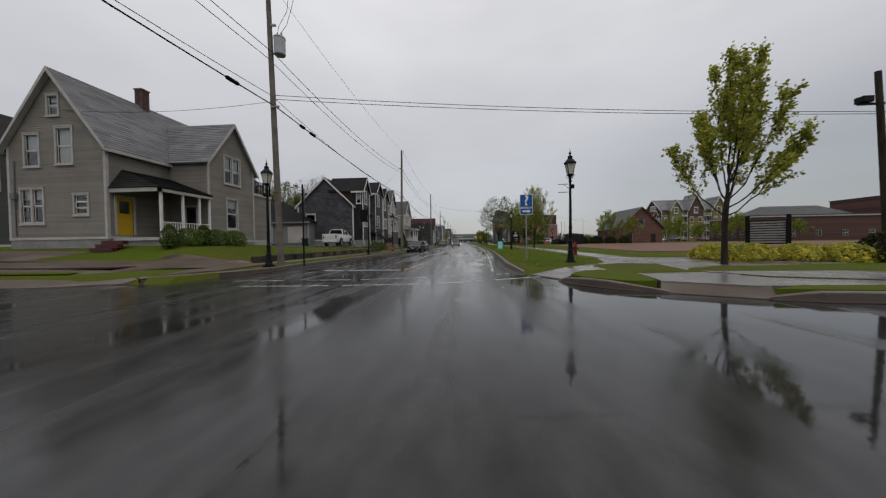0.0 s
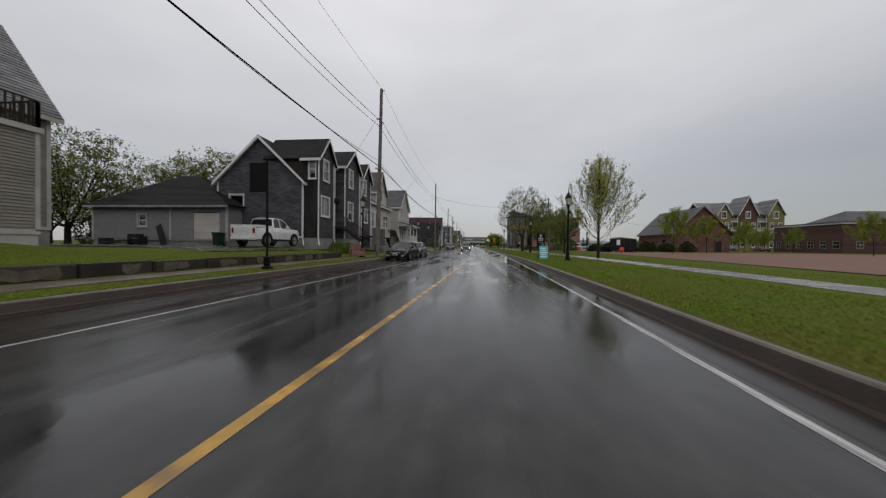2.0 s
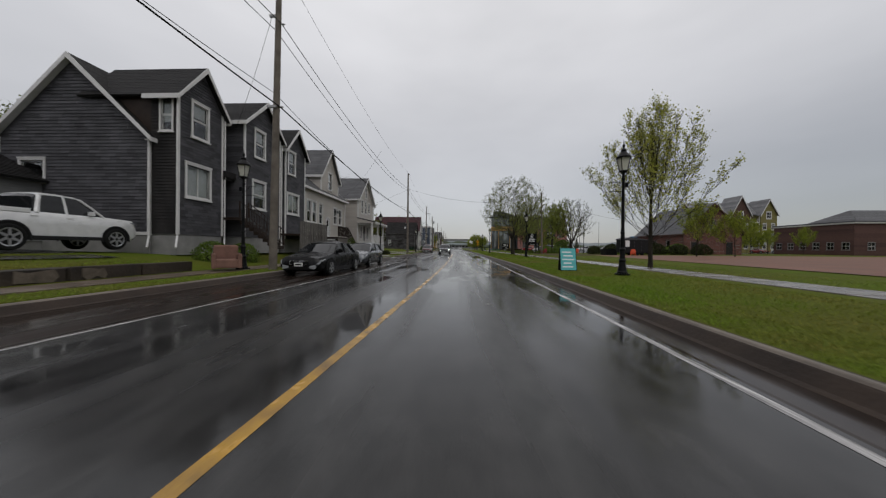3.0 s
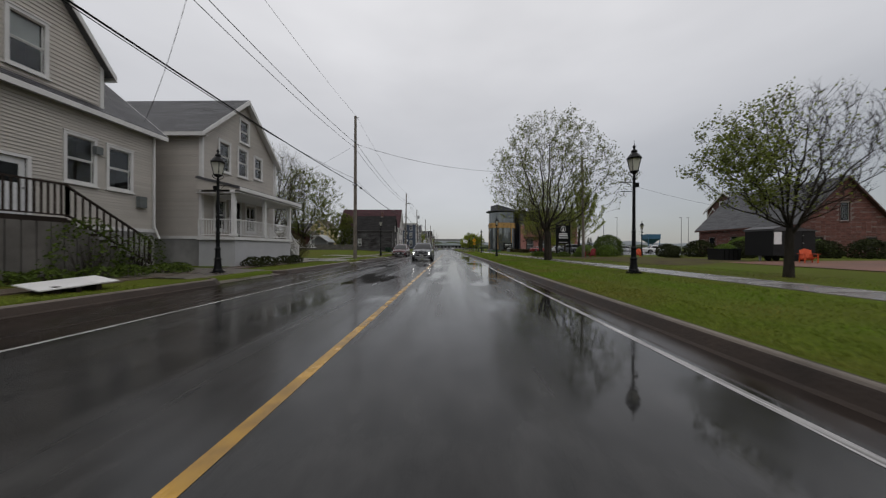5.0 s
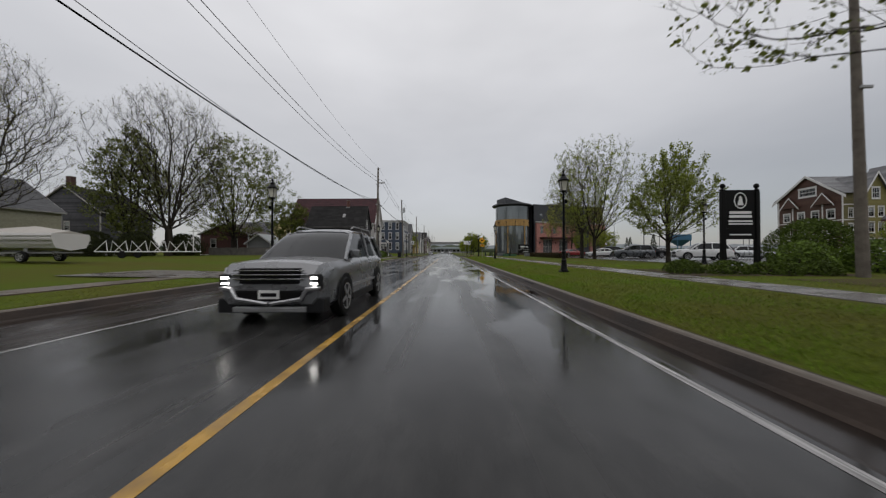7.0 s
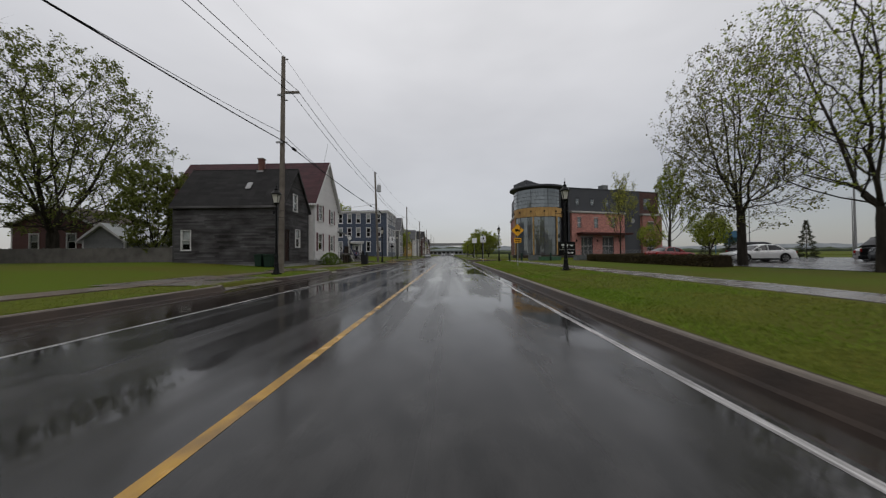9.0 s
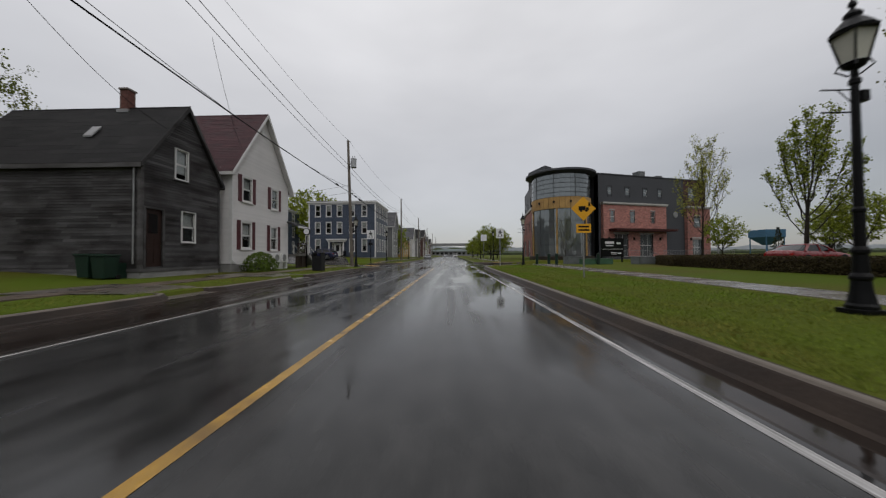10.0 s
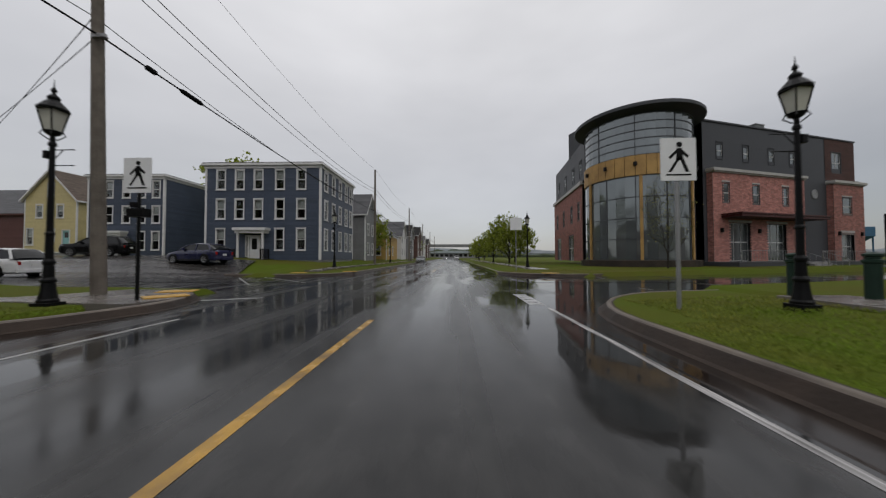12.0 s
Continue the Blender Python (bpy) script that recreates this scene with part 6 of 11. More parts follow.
def storey_house(name, m, w, l, base, top, siding, label, front_cols, side_cols, portico, rows=((1.0, 1.9), (3.95, 1.75), (6.75, 1.75))):
    """A flat-roofed house of three storeys, sash windows in rows."""
    h = thing(name, m, label, "house")
    H = top - base
    ww = 0.74
    wins = {"f": [], "r": []}
    for c in front_cols:
        for r, (v, hh) in enumerate(rows):
            if r == 0 and portico[0] - 0.3 < c < portico[1] + 0.3:
                continue
            wins["f"].append((c - ww / 2, v, c + ww / 2, v + hh))
    for c in side_cols:
        for v, hh in rows:
            wins["r"].append((c - ww / 2, v, c + ww / 2, v + hh))
    for k, o, u, width in (("f", (0, 0, base), (1, 0, 0), w), ("r", (w, 0, base), (0, 1, 0), l), ("b", (w, l, base), (-1, 0, 0), w), ("l", (0, l, base), (0, -1, 0), l)):
        bm = bmesh.new()
        holes = list(wins.get(k, []))
        if k == "f":
            holes.append((portico[0] + 0.7, 0.15, portico[1] - 0.7, 2.6))
        wall_pieces(bm, o, u, H, lambda v, width=width: (0.0, width), holes, 0.15 if k in "fr" else 0.6)
        part("wall", bm, siding, h)
        wm = wall_matrix(o, u)
        for i, (a, b, c, d) in enumerate(wins.get(k, [])):
            window(h, wm @ Matrix.Translation((a, 0.02, b)), c - a, d - b, "white_trim", 2, 1, (0.45, 0.0, 0.5, 0.45, 0.0)[(i * 7) % 5], 0.1)
    for x, y in ((0, 0), (w, 0), (w, l), (0, l)):
        sx, sy = (-1 if x == 0 else 1), (-1 if y == 0 else 1)
        x0, x1 = sorted((x + sx * 0.04, x - sx * 0.16))
        y0, y1 = sorted((y + sy * 0.04, y - sy * 0.16))
        part("corner_board", boxes((x0, y0, base, x1, y1, top - 0.25)), "white_trim", h)
    part("cornice", boxes((-0.28, -0.28, top - 0.1, w + 0.28, l + 0.28, top + 0.12), (-0.1, -0.1, top - 0.35, w + 0.1, l + 0.1, top - 0.1), bevel=0.02), "white_trim", h)
    part("roof", boxes((-0.2, -0.2, top + 0.12, w + 0.2, l + 0.2, top + 0.2)), "dark_roof", h)
    part("foundation", boxes((0.02, 0.02, base - 1.2, w - 0.02, l - 0.02, base - 0.01)), "foundation", h)
    a, b = portico
    p = part("portico", boxes((a, -0.9, base + 2.75, b, 0, base + 3.0), (a + 0.15, -0.75, base + 2.5, b - 0.15, 0, base + 2.75), bevel=0.01), "white_trim", h, "white entrance portico")
    for x in (a + 0.3, b - 0.45):
        part("column", boxes((x, -0.72, base, x + 0.16, -0.56, base + 2.5), bevel=0.01), "white_trim", p)
    wm = wall_matrix((0, 0, base), (1, 0, 0))
    c = (a + b) / 2
    door(h, wm @ Matrix.Translation((c - 0.45, 0.02, 0.15)), 0.9, 2.1, "door_white", "white_trim", 0.6, "white glazed entrance door")
    for x in (a + 0.75, c + 0.6):
        window(h, wm @ Matrix.Translation((x, 0.02, 0.35)), c - 0.6 - a - 0.75, 1.9, "white_trim", 1, 1, 0.0, 0.04, False)
    part("porch_deck", boxes((a - 0.3, -1.5, base - 0.6, b + 0.3, 0, base + 0.1)), "deck_brown", h)
    for x in (a - 0.25, b - 0.1):
        railing(h, (x, -1.45, base + 0.1), (x, -0.1, base + 0.1), 0.9, "black_metal", 0.13, 0.02)
    return h


storey_house("blue_house", pose(-21.85, 161.2, 0, 0, 0, 0.6), 11.05, 9.8, 0.95, 10.0, "blue_siding",
             "slate-blue three-storey clapboard house with white sash windows", (1.5, 3.3, 5.1, 7.15, 9.2), (1.2, 3.2, 5.2, 7.2, 8.8), (3.2, 6.3))
storey_house("blue_house", pose(-38.6, 165.5, 0, 0, 0, 1.5), 8.5, 9.5, 1.1, 10.2, "blue_siding",
             "slate-blue three-storey clapboard house beside the parking area", (0.9, 2.4, 4.3, 6.0, 7.6), (6.8,), (1.6, 4.6))
gable_house("yellow_house", pose(-53.6, 171, 0), 7.0, 11, 1.9, 8.8, 12.5, "yellow_siding", "brown_roof", "white_trim",
            "pale yellow gabled house with a teal door", course=0.2, walls="f", wins=[("f", 3.1, 7.3, 0.8, 1.5), ("f", 1.6, 4.5, 0.8, 1.6), ("f", 4.4, 4.5, 0.8, 1.6), ("f", 0.4, 1.0, 0.8, 2.0), ("f", 3.3, 1.4, 0.8, 1.5)],
            doors=[("f", 5.2, 0.6, 0.9, 2.2, "door_teal", "pale teal front door")])
gable_house("red_house", pose(-66, 172, 0, 0, 0, -90) @ pose(-10, 0, 0), 10, 11, 1.9, 7.2, 11.2, "red_siding", "grey_roof", "red_siding",
            "faded red gabled house with a grey roof", course=0.25, walls="r", wins=[("r", 3, 1.5, 0.9, 1.5)])

# houses farther down the street
for x, y, w, l, e, r, s, rf, rot, lab in (
        (-10.8, 176.5, 5.5, 9, 7.6, 10.6, "grey_siding", "grey_roof", 90, "narrow grey gabled house with a front porch"),
        (-10.6, 190, 8, 11, 5.6, 9.6, "ochre_siding", "grey_roof", 0, "ochre sided house with a grey roof"),
        (-10.2, 204, 7, 10, 6.2, 9.6, "white_siding", "grey_roof", 90, "white gabled house down the street"),
        (-10.0, 217, 8, 10, 7.0, 10.2, "grey_siding", "dark_roof", 90, "dark grey gabled house down the street"),
        (-9.8, 236, 10, 12, 8.5, 11.5, "brick_dark", "dark_roof", 90, "dark brick building down the street"),
        (-10.5, 262, 10, 12, 6.8, 10.2, "white_siding", "grey_roof", 90, "white house at the far end of the street"),
        (-11, 290, 12, 12, 7.5, 10.5, "brick_dark", "dark_roof", 90, "dark brick building at the far end of the street")):
    m = pose(x, y, 0, 0, 0, 90) if rot else pose(x - w, y, 0)
    gable_house("street_house", m, w, l, 0.6, e, r, s, rf, "white_trim", lab, course=0.3, rcourse=0.4, rchop=0, walls="flr",
                wins=[("f", 1.0, 1.0, 0.9, 1.6), ("f", w - 2.0, 1.0, 0.9, 1.6), ("f", 1.0, 3.9, 0.9, 1.5), ("f", w - 2.0, 3.9, 0.9, 1.5), ("r" if not rot else "l", 2.0, 1.0, 0.9, 1.6), ("r" if not rot else "l", 5.5, 1.0, 0.9, 1.6)])

# houses set back behind the left gardens
gable_house("cream_house", pose(-70, 110, 0), 13, 9, 1.0, 7.4, 12.2, "cream_siding", "grey_roof", "cream_trim", "cream house behind garden trees",
            course=0.25, walls="fr", wins=[("f", 3, 1.3, 0.9, 1.5), ("f", 3, 4.0, 0.9, 1.5), ("r", 3, 1.3, 0.9, 1.5)])
dark_house = gable_house("dark_house", pose(-73, 127, 0), 13, 10, 1.0, 8.6, 13.2, "shake", "dark_roof", "cream_trim", "dark shingled house behind garden trees",
            course=0.25, walls="fr", wins=[("f", 2, 1.3, 0.9, 1.5), ("f", 6.5, 1.3, 0.9, 1.5), ("f", 6.5, 4.2, 0.9, 1.5), ("r", 3, 4.2, 1.6, 1.5, 1, 2)])
chimney(dark_house, 4.0, 3.0, 11.0, 15.4, 0.9, 0.9, "brick_dark")
gable_house("brown_house", pose(-44, 129.5, 0), 9, 7, 0.8, 4.6, 6.6, "red_siding", "brown_roof", "white_trim", "red-brown house behind the garden",
            course=0.25, walls="fr", wins=[("f", 2, 1.3, 0.9, 1.5), ("f", 6, 1.3, 0.9, 1.5)])
gable_house("garden_shed", pose(-34, 127.5, 0), 4.2, 4.5, 0.7, 2.9, 4.4, "grey_siding", "pale_metal", "white_trim", "small garden shed with a pale metal roof",
            course=0.2, walls="fr", found=0.1, rcourse=1.0, rchop=0, category="shed")
fence = thing("board_fence", pose(0, 0, 0), "weathered vertical board fence by the black house", "fence")
for i in range(88):
    x = -38.7 + i * 0.195
    bm = boxes((x, 124.6, 0.3, x + 0.18, 124.63, 2.0 + random.uniform(-0.05, 0.05)))
    part("board", bm, "grey_wood", fence)


# ---- lamps, poles, wires, signs ----
def letters(text, size, mat, parent, m, name="lettering", depth=0.004, bold=0.0):
    cu = bpy.data.curves.new(name, "FONT")
    cu.offset = bold
    cu.body, cu.size, cu.extrude, cu.align_x, cu.align_y = text, size, depth, "CENTER", "CENTER"
    tmp = bpy.data.objects.new(name, cu)
    scene.collection.objects.link(tmp)
    me = bpy.data.meshes.new_from_object(tmp)
    bpy.data.objects.remove(tmp)
    me.materials.clear()
    me.materials.append(M[mat])
    ob = new(name, me)
    ob.parent = parent
    ob.matrix_local = m
    return ob


def street_lamp(m):
    lamp = thing("street_lamp", m, "black cast-iron street lamp with a glass lantern on the verge", "street lamp", "street lamps along the road")
    bm = bmesh.new()
    box(bm, -0.2, -0.2, -0.1, 0.2, 0.2, 0.05, bevel=0.015)
    lathe(bm, [(0.19, 0.05), (0.19, 0.1), (0.165, 0.14), (0.13, 0.34), (0.115, 0.5), (0.135, 0.53), (0.135, 0.57), (0.1, 0.63), (0.09, 0.92), (0.11, 0.95), (0.11, 1.0), (0.078, 1.06)], 16)
    part("pedestal", bm, "black_metal", lamp)
    bm = bmesh.new()
    lathe(bm, [(0.075, 1.05), (0.07, 1.6), (0.085, 1.62), (0.085, 1.66), (0.065, 1.7), (0.05, 3.7), (0.075, 3.72), (0.075, 3.78), (0.05, 3.82), (0.045, 3.98)], 12)
    part("shaft", bm, "black_metal", lamp)
    bm = bmesh.new()
    for z in (3.25, 3.62):
        tube(bm, [(-0.55, 0, z), (0.0, 0, z)], 0.013, 6)
    tube(bm, [(-0.28, 0, 3.62), (-0.05, 0, 3.4)], 0.01, 6)
    box(bm, 0.05, -0.06, 3.42, 0.17, 0.06, 3.6, bevel=0.01)
    part("banner_arm", bm, "black_metal", lamp)
    bm = bmesh.new()
    lathe(bm, [(0.05, 3.95), (0.13, 4.0), (0.16, 4.06), (0.12, 4.08)], 12)
    for k in range(4):
        a = math.pi / 4 + k * math.pi / 2
        c, s = math.cos(a), math.sin(a)
        tube(bm, [(0.06 * c, 0.06 * s, 3.86), (0.2 * c, 0.2 * s, 3.98), (0.15 * c, 0.15 * s, 4.08)], 0.014, 6)
        tube(bm, [(0.145 * c, 0.145 * s, 4.08), (0.25 * c, 0.25 * s, 4.56)], 0.016, 6)
    part("lantern_frame", bm, "black_metal", lamp)
    bm = bmesh.new()
    rings = []
    for r, z in ((0.135, 4.08), (0.235, 4.56)):
        rings.append([bm.verts.new((r * math.cos(math.pi / 4 + k * math.pi / 2), r * math.sin(math.pi / 4 + k * math.pi / 2), z)) for k in range(4)])
    for k in range(4):
        bm.faces.new((rings[0][k], rings[0][(k + 1) % 4], rings[1][(k + 1) % 4], rings[1][k]))
    part("lantern_glass", bm, "lamp_glass", lamp, "pale lantern glass")
    bm = bmesh.new()
    lathe(bm, [(0.265, 4.55), (0.275, 4.59), (0.19, 4.7), (0.12, 4.78), (0.1, 4.8), (0.115, 4.86), (0.09, 4.9), (0.045, 4.94), (0.03, 4.98), (0.055, 5.02), (0.05, 5.06), (0.016, 5.12), (0.004, 5.3)], 12)
    part("lantern_roof", bm, "black_metal", lamp)
    return lamp


first = street_lamp(pose(5.95, 11.3, 0.24) @ Matrix.Scale(0.95, 4))
copy_thing(first, pose(25.8, 88.4, 0.3) @ Matrix.Scale(0.9, 4))
for x, y, rz in ((7.0, 36.8, 0), (8.4, 59.8, 0), (7.2, 87.0, 0), (8.05, 114.8, 0), (8.3, 160.5, 0), (8.5, 186, 0), (8.4, 214, 0),
                 (-7.9, 11.25, 180), (-8.1, 37.6, 180), (-7.75, 59.9, 180), (-7.5, 88.2, 180), (-7.7, 114.4, 180),
                 (-8.4, 158.5, 180), (-8.3, 182, 180), (-8.2, 206, 180), (21, 96, 0), (30, 118, 0)):
    copy_thing(first, pose(x, y, ground_z(x, y) + 0.03, 0, 0, rz))


for x, y, rz, k in ((8.05, 138.0, 0, 0.93), (-7.05, 138.5, 180, 0.97)):
    copy_thing(first, pose(x, y, ground_z(x, y) + 0.03, 0, 0, rz) @ Matrix.Scale(k, 4))


def utility_pole(x, y, top, lean=0.0, transformer=False, low=7.0, mid=None):
    z0 = ground_z(x, y)
    p = thing("utility_pole", pose(x, y, z0 - 0.1), "weathered grey wooden utility pole on the verge", "utility pole", "utility poles along the street")
    h = top - z0 + 0.1
    hm = h - 2.6 if mid is None else mid - z0 + 0.1
    bm = bmesh.new()
    tube(bm, [(lean * h * k / 6, 0, h * k / 6) for k in range(7)], [0.17 - 0.06 * k / 6 for k in range(7)], 12)
    part("pole", bm, "pole_wood", p)
    for z in (h - 0.15, hm, low - z0 + 0.1):
        bm = bmesh.new()
        lathe(bm, [(0.03, 0), (0.05, 0.03), (0.03, 0.06), (0.05, 0.09), (0.03, 0.12), (0.015, 0.16)], 8)
        ins = part("insulator", bm, "galv", p)
        ins.matrix_local = pose(lean * z + 0.14, 0, z, 0, 90, 0)
    bm = boxes((-0.2, -0.2, low - z0, 0.2, -0.12, low - z0 + 0.1), (-0.12, -0.2, h - 2.4, 0.12, -0.1, h - 2.3), bevel=0.01)
    part("bracket", bm, "galv", p)
    if abs(y - 115.8) < 0.1:
        part("side_arm", boxes((0.05, -0.06, h - 2.2, 1.1, 0.06, h - 2.08), (0.05, -0.03, h - 2.6, 0.12, 0.03, h - 2.1), bevel=0.01), "pole_wood", p)
    if transformer:
        bm = bmesh.new()
        lathe(bm, [(0.05, -0.02), (0.25, 0.0), (0.27, 0.04), (0.27, 0.8), (0.29, 0.82), (0.27, 0.88), (0.12, 0.93)], 18)
        t = part("transformer", bm, "transformer", p, "grey pole transformer")
        t.matrix_local = pose(lean * (hm + 0.3) + 0.48, 0.0, hm - 0.1)
        for dx in (-0.1, 0.1):
            bm = bmesh.new()
            lathe(bm, [(0.03, 0.88), (0.05, 0.95), (0.03, 1.0), (0.05, 1.05), (0.02, 1.15)], 8, dx)
            part("bushing", bm, "galv", t)
            if mid is None:
                continue
            bm = bmesh.new()
            tube(bm, [(dx, 0, 1.12), (dx * 2 + 0.15, 0.05, 1.5), (0.45 + dx, 0.1, 2.2), (0.75 + dx * 2, 0.1, h - hm + 0.05)], 0.012, 5)
            part("jumper", bm, "wire", t)
        if mid is not None:
            part("crossarm", boxes((-0.3, -0.05, h - 0.5, 1.7, 0.05, h - 0.38), bevel=0.01), "pole_wood", p).matrix_local = pose(lean * h, 0.12, 0)
    return p


POLES = [(-8.3, -40, 13.8, 0, 8.3), (-8.0, 12.4, 14.4, -0.025, 8.1), (-7.0, 37.9, 13.2, 0.015, 7.1), (-7.3, 76.5, 13.3, 0.0, 7.0), (-8.2, 115.8, 13.0, 0.012, 7.9), (-8.0, 140.3, 12.5, -0.03, 7.3),
         (-8.3, 172, 12.4, 0, 7.0), (-8.2, 203, 12.2, 0, 7.0), (-8.2, 235, 12.0, 0, 7.0), (-8.2, 268, 12.0, 0, 7.0), (-8.2, 300, 12.0, 0, 7.0)]
MID = {12.4: 10.75}   # where the lower pair is fixed, if not 2.6 m under the top
for i, (x, y, top, lean, low) in enumerate(POLES):
    utility_pole(x, y, top, lean, transformer=i in (1, 5), low=low, mid=MID.get(y))
utility_pole(16.3, 83.2, 11.4, -0.02)


def wire(a, b, sag, r, name="power_line", label="thin black overhead power line between poles", cat="power line"):
    a, b = Vector(a), Vector(b)
    n = 20
    bm = bmesh.new()
    tube(bm, [a.lerp(b, k / n) - Vector((0, 0, sag * 4 * (k / n) * (1 - k / n))) for k in range(n + 1)], r, 5)
    return tagged(mesh_object(name, bm, "wire"), label, cat, "overhead lines")


def cable_at(y):
    """A place on the thick telephone cable."""
    for (x0, y0, t0, l0, c0), (x1, y1, t1, l1, c1) in zip(POLES, POLES[1:]):
        if y0 <= y <= y1:
            k = (y - y0) / (y1 - y0)
            sag = 0.42 * ((y1 - y0) / 35) ** 2
            return ((x0 + l0 * c0) * (1 - k) + (x1 + l1 * c1) * k + 0.16, y, c0 * (1 - k) + c1 * k - sag * 4 * k * (1 - k))


for (x0, y0, t0, l0, c0), (x1, y1, t1, l1, c1) in zip(POLES, POLES[1:]):
    span = y1 - y0
    s = 0.85 * span / 35
    lx0, lx1 = x0 + l0 * t0, x1 + l1 * t1
    wire((lx0 + 0.1, y0, t0 - 0.05), (lx1 + 0.1, y1, t1 - 0.05), s * 0.9, 0.009)
    arm0, arm1 = (0.75 if abs(y - 115.8) < 0.1 else 0.0 for y in (y0, y1))
    for dz, dx, r in ((2.6, 0.16, 0.017), (2.85, -0.1, 0.015)):
        z0, z1 = MID.get(y0, t0 - 2.6) + 2.6 - dz + 0.7 * arm0, MID.get(y1, t1 - 2.6) + 2.6 - dz + 0.7 * arm1
        wire((x0 + l0 * z0 + dx + arm0, y0, z0), (x1 + l1 * z1 + dx + arm1, y1, z1), s * (0.5 if arm0 else 1), r)
    bm = bmesh.new()
    tube(bm, [cable_at(y0 + 0.001 + (span - 0.002) * k / 20) for k in range(21)], 0.026, 6)
    tagged(mesh_object("telephone_cable", bm, "wire"), "thick black telephone cable bundle between poles", "cable", "overhead lines")
    wire((x0 + l0 * c0 - 0.1, y0, c0 + 0.6), (x1 + l1 * c1 - 0.1, y1, c1 + 0.6), s * 1.1, 0.013,
         "telephone_cable", "thin telephone cable between poles", "cable")
# service drops and crossing lines
wire((-8.2, 12.4, 8.4), (-21.5, 13.5, 9.0), 0.3, 0.01)
wire((-8.2, 12.4, 8.5), (40, 15.0, 7.4), 0.7, 0.014)
wire((-8.2, 12.4, 8.7), (40, 15.6, 7.7), 0.7, 0.014)
wire((-7.2, 76.5, 10.7), (16.1, 83.2, 10.5), 1.5, 0.014)
wire((-7.4, 76.5, 10.6), (-22, 84, 7.5), 0.5, 0.009)
wire((16.1, 83.2, 10.0), (46, 90, 5.5), 0.8, 0.012)
wire((-7.1, 37.9, 11.0), (-13.5, 44, 7.6), 0.4, 0.009)
wire((-7.4, 58.5, 11.5), (-12.8, 62, 7.0), 0.5, 0.009)
wire((-8.2, 115.8, 8.0), (-12.2, 125, 7.5), 0.5, 0.009)
wire((-8.2, 140.3, 7.4), (-46, 158, 8.2), 0.5, 0.012)
wire((-8.2, 140.3, 8.1), (-46, 160, 9.2), 0.5, 0.012)
wire((-7.8, 122, 10.0), (-12.0, 130, 8.3), 0.4, 0.009)
for y, w in ((14.7, 0.5), (15.8, 0.7), (9.4, 0.8), (77.9, 0.7), (116.9, 0.5), (141.7, 0.4), (143.3, 1.1), (136.4, 0.5)):
    a, b = Vector(cable_at(y - w / 2)), Vector(cable_at(y + w / 2))
    bm = bmesh.new()
    tube(bm, [a, a.lerp(b, 0.15), a.lerp(b, 0.85), b], [0.03, 0.085, 0.085, 0.03], 10)
    tagged(mesh_object("splice_case", bm, "wire"), "black cable splice case clamped on the line", "splice case", "splice cases")


def post_sign(name, x, y, label, height, mat="galv", r=0.035):
    s = thing(name, pose(x, y, ground_z(x, y)), label, "sign")
    bm = bmesh.new()
    tube(bm, [(0, 0, -0.1), (0, 0, height)], r, 8)
    part("post", bm, mat, s)
    return s


def panel(s, x0, z0, x1, z1, mat, y=-0.06, name="panel", label="", bevel=0.0):
    return part(name, boxes((x0, y, z0, x1, y + 0.02, z1)), mat, s, label)


def arrow(s, x0, x1, z, h, mat, y):
    bm = bmesh.new()
    prism(bm, [(x0, z - h * 0.22), (x1 - h * 0.8, z - h * 0.22), (x1 - h * 0.8, z - h / 2), (x1, z), (x1 - h * 0.8, z + h / 2), (x1 - h * 0.8, z + h * 0.22), (x0, z + h * 0.22)], 1, y - 0.004, y)
    return part("arrow", bm, mat, s)


s = post_sign("information_sign", 4.62, 14.4, "blue information sign with a white question mark and arrow", 3.5)
panel(s, -0.34, 2.84, 0.34, 3.53, "sign_white", name="upper_panel")
panel(s, -0.32, 2.86, 0.32, 3.51, "sign_blue", -0.066, "upper_face")
panel(s, -0.34, 2.46, 0.34, 2.8, "sign_white", name="lower_panel")
panel(s, -0.32, 2.48, 0.32, 2.78, "sign_blue", -0.066, "lower_face")
letters("?", 0.74, "sign_white", s, pose(0, -0.072, 3.18, 90), bold=0.016)
arrow(s, -0.21, 0.23, 2.63, 0.19, "sign_white", -0.07)

s = post_sign("banner_sign", -7.55, 25.5, "plain black banner sign on a black post", 4.25, "black_metal", 0.045)
panel(s, -0.72, 3.0, -0.05, 4.15, "sign_black", -0.03, "banner")
part("base", boxes((-0.14, -0.14, -0.05, 0.14, 0.14, 0.12), (-0.09, -0.09, 0.12, 0.09, 0.09, 0.5), bevel=0.02), "black_metal", s)

s = post_sign("stop_sign", -6.95, 12.7, "grey back of an octagonal sign on a dark post", 4.1, "black_metal", 0.04)
bm = bmesh.new()
lathe(bm, [(0.38, 0), (0.38, 0.015)], 8)
o = part("octagon", bm, "galv", s)
o.matrix_local = pose(0.04, 0.03, 3.45, 90, 0, 126) @ pose(0, 0, 0, 0, 0, 22.5)

